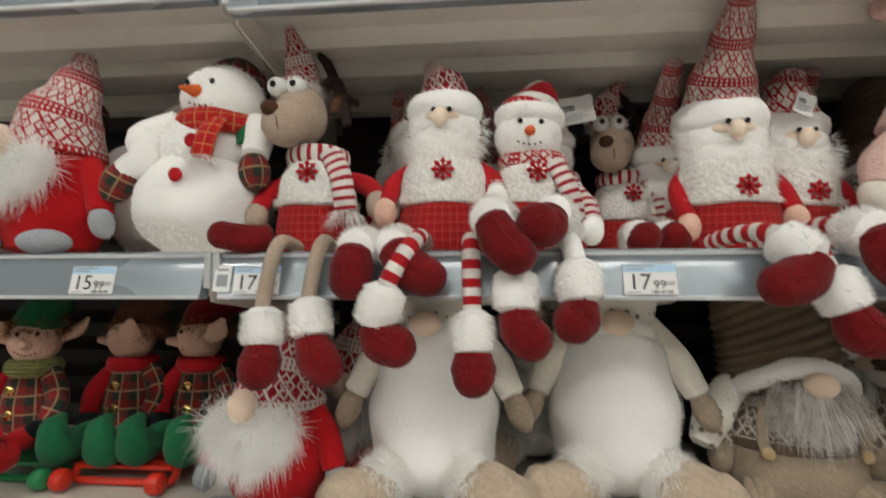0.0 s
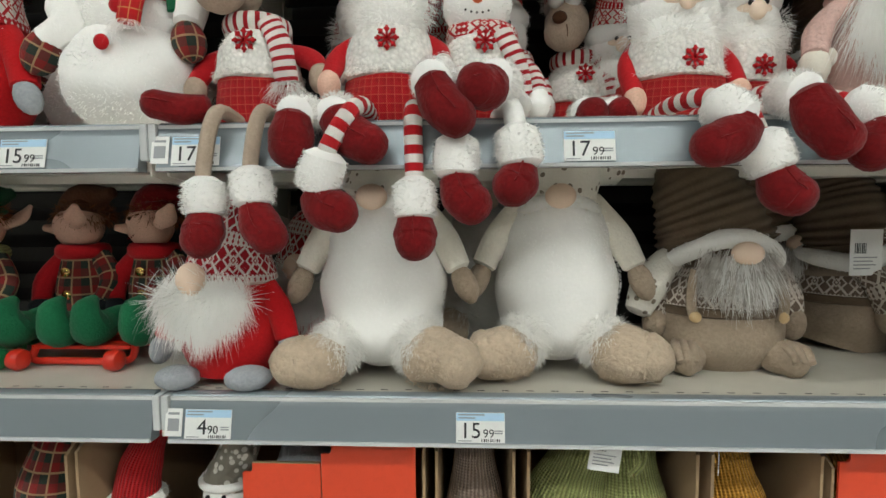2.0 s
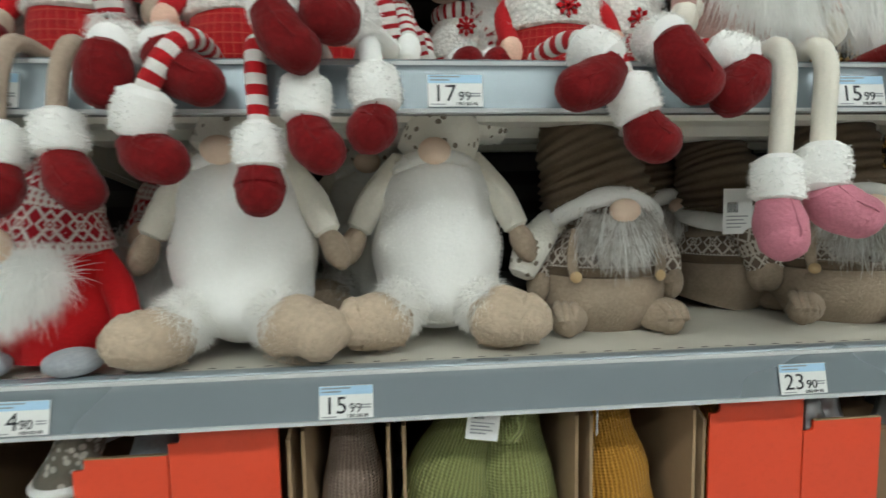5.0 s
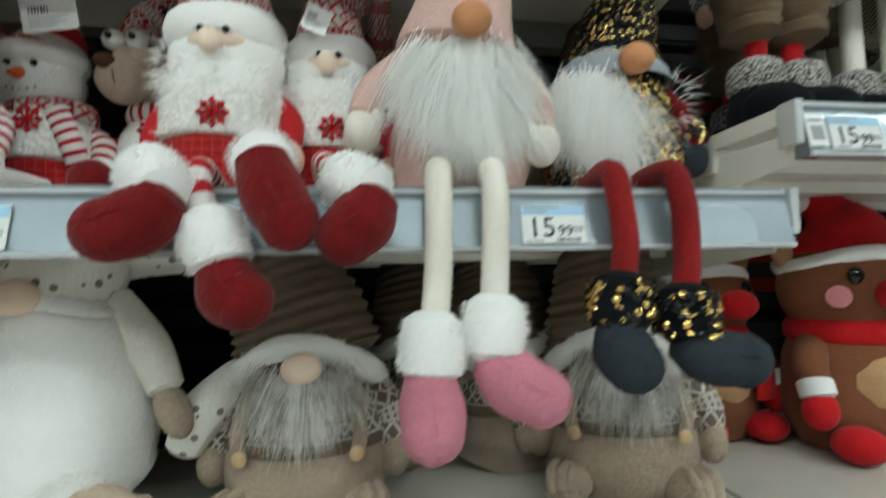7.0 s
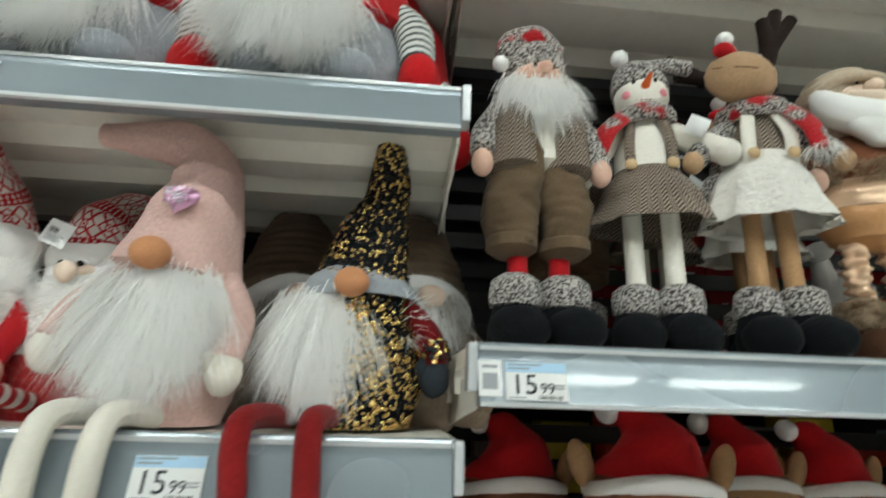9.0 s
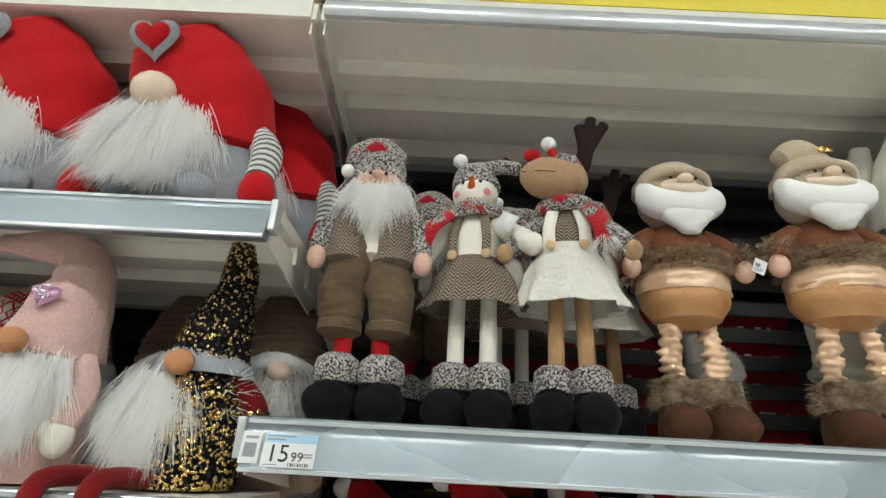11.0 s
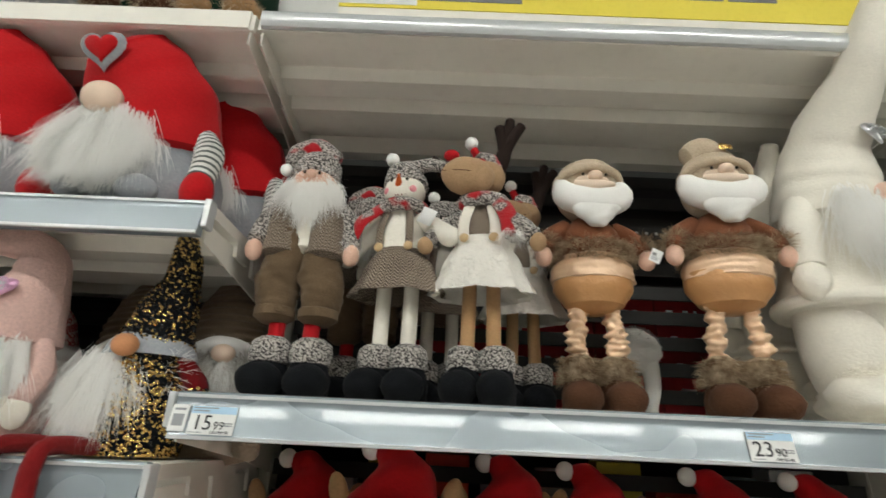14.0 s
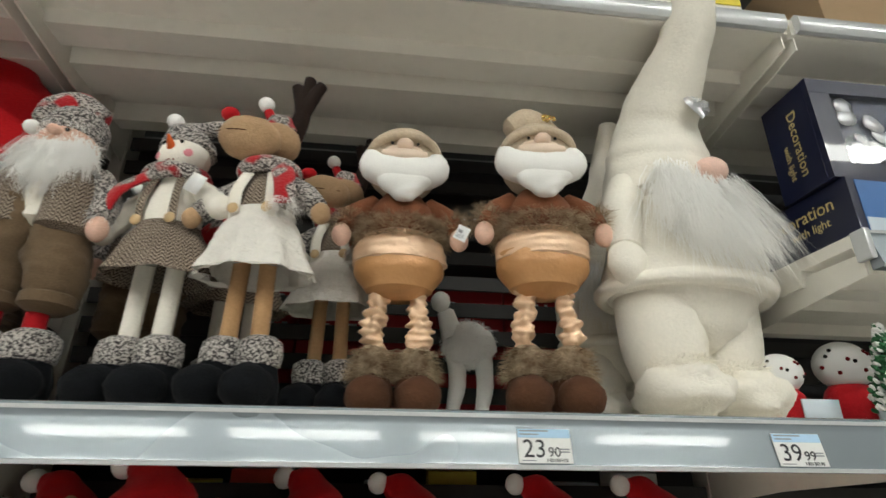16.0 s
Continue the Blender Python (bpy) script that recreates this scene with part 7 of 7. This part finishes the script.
perforated_bar(BAY + 0.02, 2 * BAY - 0.02, 1.80)
perforated_bar(2 * BAY + 0.02, 3 * BAY - 0.02, 1.80)


def white_foal(seed):
    k = Kit(seed)
    k.ball((0, 0, 0.2), (0.066, 0.05, 0.06), M["white_fleece"], seg=18, lump=0.2)
    k.fur_ball((0, 0, 0.2), (0.066, 0.05, 0.06), M["white_fleece"], 600, 0.012, 0.0016, 0.2)
    for x in (-0.034, 0.036):
        k.tube([(x, 0, 0.18), (x + 0.006, 0, 0.1), (x - 0.004, 0, 0.04), (x, 0, 0.0)], [0.026, 0.021, 0.017, 0.022], M["white_fleece"], 12, 12, lump=0.15)
    k.tube([(-0.04, 0, 0.22), (-0.06, -0.01, 0.28)], [0.03, 0.022], M["white_fleece"], 12, 6)
    k.ball((-0.075, -0.03, 0.3), (0.025, 0.04, 0.025), M["white_fleece"], seg=12)
    return k


put(white_foal(131), "foal_plush", 2.135, 0.40, STAND, "small white plush foal at the shelf's back", "plush toy", scale=0.8, group="plush foals")

# ---------------- top of the shelving ----------------
tagged(part("header_board", box_bm((1.30, 0.16, TOP + 0.001), (2.72, 0.17, 2.75)), M["paper"], None), "white header board on top of the shelving", "board", "", "structure")
p_ = empty("poster", (1.465, 0.06, TOP + 0.075), "yellow shop poster with a grey picture", "poster")
part("sheet", box_bm((0, 0, 0), (1.16, 0.002, 0.55)), M["yellow"], p_)
part("pale_panel", box_bm((0.0, -0.0012, 0.008), (0.16, -0.0004, 0.5)), M["paper"], p_)
part("picture", box_bm((0.165, -0.0012, 0.022), (0.375, -0.0004, 0.3)), M["poster_grey"], p_)
for x0, x1 in ((0.62, 0.70), (0.71, 0.79), (0.80, 0.90)):
    part("print_bar", box_bm((x0, -0.0012, 0.05), (x1, -0.0004, 0.14)), M["poster_grey"], p_)
part("poster_foot", box_bm((0.0, 0.002, -0.074), (1.16, 0.006, 0.0)), M["shelf"], p_)
tagged(part("header_board", box_bm((0.3, 0.24, TOP + 0.001), (1.296, 0.25, 2.75)), M["paper"], None), "white header board on top of the shelving", "board", "", "structure")


def top_plush(seed, body, band, paw, w):
    k = Kit(seed)
    k.tube([(0, 0, 0.0), (0, 0, 0.08), (0, 0, 0.2), (0, 0, 0.3)], [(w * 0.85, 0.07), (w, 0.08), (w * 0.8, 0.07), (w * 0.4, 0.04)], body, 20, 14, lump=0.1)
    if band:
        k.tube([(0, 0, 0.035), (0, 0, 0.055), (0, 0, 0.075)], [(w * 0.98, 0.082)] * 3, band, 22, 5)
    for s in (-1, 1):
        k.ball((s * w * 0.55, -0.06, 0.03), (w * 0.42, 0.05, 0.03), paw, seg=14, lump=0.15)
        k.fur_ball((s * w * 0.55, -0.06, 0.03), (w * 0.41, 0.05, 0.03), M["brown_fur"] if paw in (M["tan"], M["brown"]) else M["grey_fur"], 420, 0.016, 0.0016, 0.15)
    return k


put(top_plush(141, M["grey"], None, M["grey"], 0.11), "plush_toy", 0.83, 0.10, TOP, "grey plush toy with furry feet on the top shelf", "plush toy", group="top shelf plush")
put(top_plush(142, M["night_green"], M["nordic_red"], M["brown"], 0.09), "plush_toy", 1.06, 0.10, TOP, "dark plush toy with a red knit hem and brown fur", "plush toy", group="top shelf plush")
put(top_plush(143, M["night_green"], None, M["tan"], 0.085), "plush_toy", 1.235, 0.11, TOP, "dark green plush toy with tan furry feet", "plush toy", group="top shelf plush")
c_ = empty("storage_carton", (2.80, 0.06, TOP), "brown cardboard carton on the top shelf", "carton", "top cartons")
part("box", box_bm((0, 0, 0), (0.42, 0.3, 0.28), 0.004), M["card"], c_)
part("tape", box_bm((0.20, -0.0012, 0.0), (0.24, -0.0003, 0.279)), M["slat"], c_)
part("flap", profile_bm([(0.0, 0.28), (-0.06, 0.34), (-0.058, 0.344), (0.004, 0.284)], 0.01, 0.41), M["card"], c_)

# ---------------- boxed lights and small ornaments ----------------
def DOWN(x, y, z):
    """A place on a face that looks to -x, for lettering that runs downwards."""
    return Matrix(((0, 0, -1, x), (0, -1, 0, y), (-1, 0, 0, z), (0, 0, 0, 1)))


def light_box(x, y, z, w, d, h, turn, window):
    c = empty("light_box", (x, y, z), "navy printed carton of decoration lights with a clear window" if window else "navy printed carton of decoration lights with a snowy picture", "carton", "boxed lights")
    c.matrix_world = pose(x, y, z, 0, 0, turn)
    if window:
        part("box", box_bm((0, 0.012, 0), (w, d, h), 0.002), M["navy"], c)
        for lo, hi in (((0, 0, 0), (w, 0.0115, 0.03)), ((0, 0, h - 0.03), (w, 0.0115, h)), ((0, 0, 0.0305), (0.04, 0.0115, h - 0.0305)), ((w - 0.03, 0, 0.0305), (w, 0.0115, h - 0.0305))):
            part("window_frame", box_bm(lo, hi), M["navy"], c)
        k = Kit(7)
        rng = random.Random(7)
        for _ in range(26):
            k.ball((rng.uniform(0.05, w - 0.04), 0.0065, rng.uniform(0.04, h - 0.04)), (rng.uniform(0.008, 0.022), 0.004, rng.uniform(0.008, 0.02)), M["silver"], (0, rng.uniform(0, 90), 0), 10, 0.2)
        o_ = new("lamp_shape", k.mesh("lamp_shape"))
        o_.parent = c
        f_ = part("film", box_bm((0.041, 0.001, 0.031), (w - 0.031, 0.0014, h - 0.031)), M["film"], c, "clear plastic window")
        f_.visible_shadow = False
        lettering("Decoration", 0.029, c, (0, 0, 0), M["gold_ink"], "lettering").matrix_local = DOWN(-0.0008, 0.058, h - 0.04)
        lettering("with light", 0.019, c, (0, 0, 0), M["gold_ink"], "lettering").matrix_local = DOWN(-0.0008, 0.082, h - 0.10)
    else:
        part("box", box_bm((0, 0, 0), (w, d, h), 0.002), M["navy"], c)
        part("picture", box_bm((0.015, -0.0012, 0.012), (w - 0.01, -0.0003, h - 0.006)), M["night_blue"], c, "blue winter picture")
        part("snow_print", profile_bm([(-0.0022, 0.013), (-0.0014, 0.013), (-0.0014, 0.04), (-0.0022, 0.04)], 0.016, w - 0.012), M["snow_print"], c)
        for q in range(3):
            bm = bmesh.new()
            xs = 0.09 + q * 0.035
            vs = [bm.verts.new(p) for p in ((xs, -0.003, 0.035), (xs + 0.024, -0.003, 0.035), (xs + 0.012, -0.003, 0.075))]
            bm.faces.new(vs)
            r_ = bmesh.ops.extrude_face_region(bm, geom=bm.faces[:])
            bmesh.ops.translate(bm, verts=[g for g in r_["geom"] if isinstance(g, bmesh.types.BMVert)], vec=(0, 0.0007, 0))
            part("printed_tree", bm, M["navy"], c)
        lettering("Decoration", 0.034, c, (0, 0, 0), M["gold_ink"], "lettering").matrix_local = pose(-0.0006, 0.19, h - 0.045, 90, 0, -90)
        lettering("with light", 0.022, c, (0, 0, 0), M["gold_ink"], "lettering").matrix_local = pose(-0.0006, 0.13, h - 0.07, 90, 0, -90)


M["gold_ink"] = plain("gold_print", (0.62, 0.50, 0.22), 0.45)
light_box(2.712, 0.045, 1.622, 0.36, 0.2, 0.115, 2, False)
light_box(2.70, 0.05, 1.738, 0.38, 0.115, 0.205, 0, True)


def bead_snowman(seed):
    k = Kit(seed)
    k.ball((0, 0, 0.03), (0.034, 0.03, 0.032), M["red"], seg=14)
    k.ball((0, 0, 0.08), (0.036, 0.032, 0.032), M["white_bead"], seg=18)
    for q in range(14):
        a, e = q * 2.4, -0.5 + q * 0.09
        k.ball((0.036 * math.cos(a) * math.cos(e), -abs(0.032 * math.sin(a)) * math.cos(e), 0.08 + 0.031 * math.sin(e)), 0.0028, M["crimson"] if q % 3 else M["eye"], seg=6)
    k.flat((0.03, -0.034, 0.02), (0.06, 0.004, 0.035), M["snow_print"], (0, 0, 0))
    return k


put(bead_snowman(151), "snowman_ornament", 2.605, 0.16, STAND, "small white snowman ornament with coloured dots", "ornament", group="snowman ornaments")
put(bead_snowman(152), "snowman_ornament", 2.76, 0.20, STAND, "small white snowman ornament behind a little tree", "ornament", group="snowman ornaments", scale=1.3)


def snowy_tree(seed):
    t_ = empty("table_tree", (2.735, 0.09, STAND), "small green table tree tipped with snow", "christmas tree")
    k = Kit(seed)
    k.tube([(0, 0, 0.0), (0, 0, 0.02)], [0.02, 0.016], M["brown"], 12, 3)
    k.tube([(0, 0, 0.01), (0, 0, 0.14)], [0.006, 0.002], M["brown"], 8, 3)
    o_ = new("trunk", k.mesh("trunk"))
    o_.parent = t_
    k = Kit(seed)
    for q in range(420):
        f = k.rng.random()
        z = 0.018 + 0.13 * f
        r = 0.042 * (1 - f) + 0.004
        a = k.rng.uniform(0, 6.28)
        c = (r * math.cos(a) * k.rng.uniform(0.5, 1), r * math.sin(a) * k.rng.uniform(0.5, 1), z)
        k.ball(c, (0.006, 0.006, 0.003), M["white_bead"] if k.rng.random() < 0.45 else M["tree_green"], (k.rng.uniform(0, 60), k.rng.uniform(0, 60), 0), 6)
    o_ = new("crown", k.mesh("crown"))
    o_.parent = t_


snowy_tree(161)
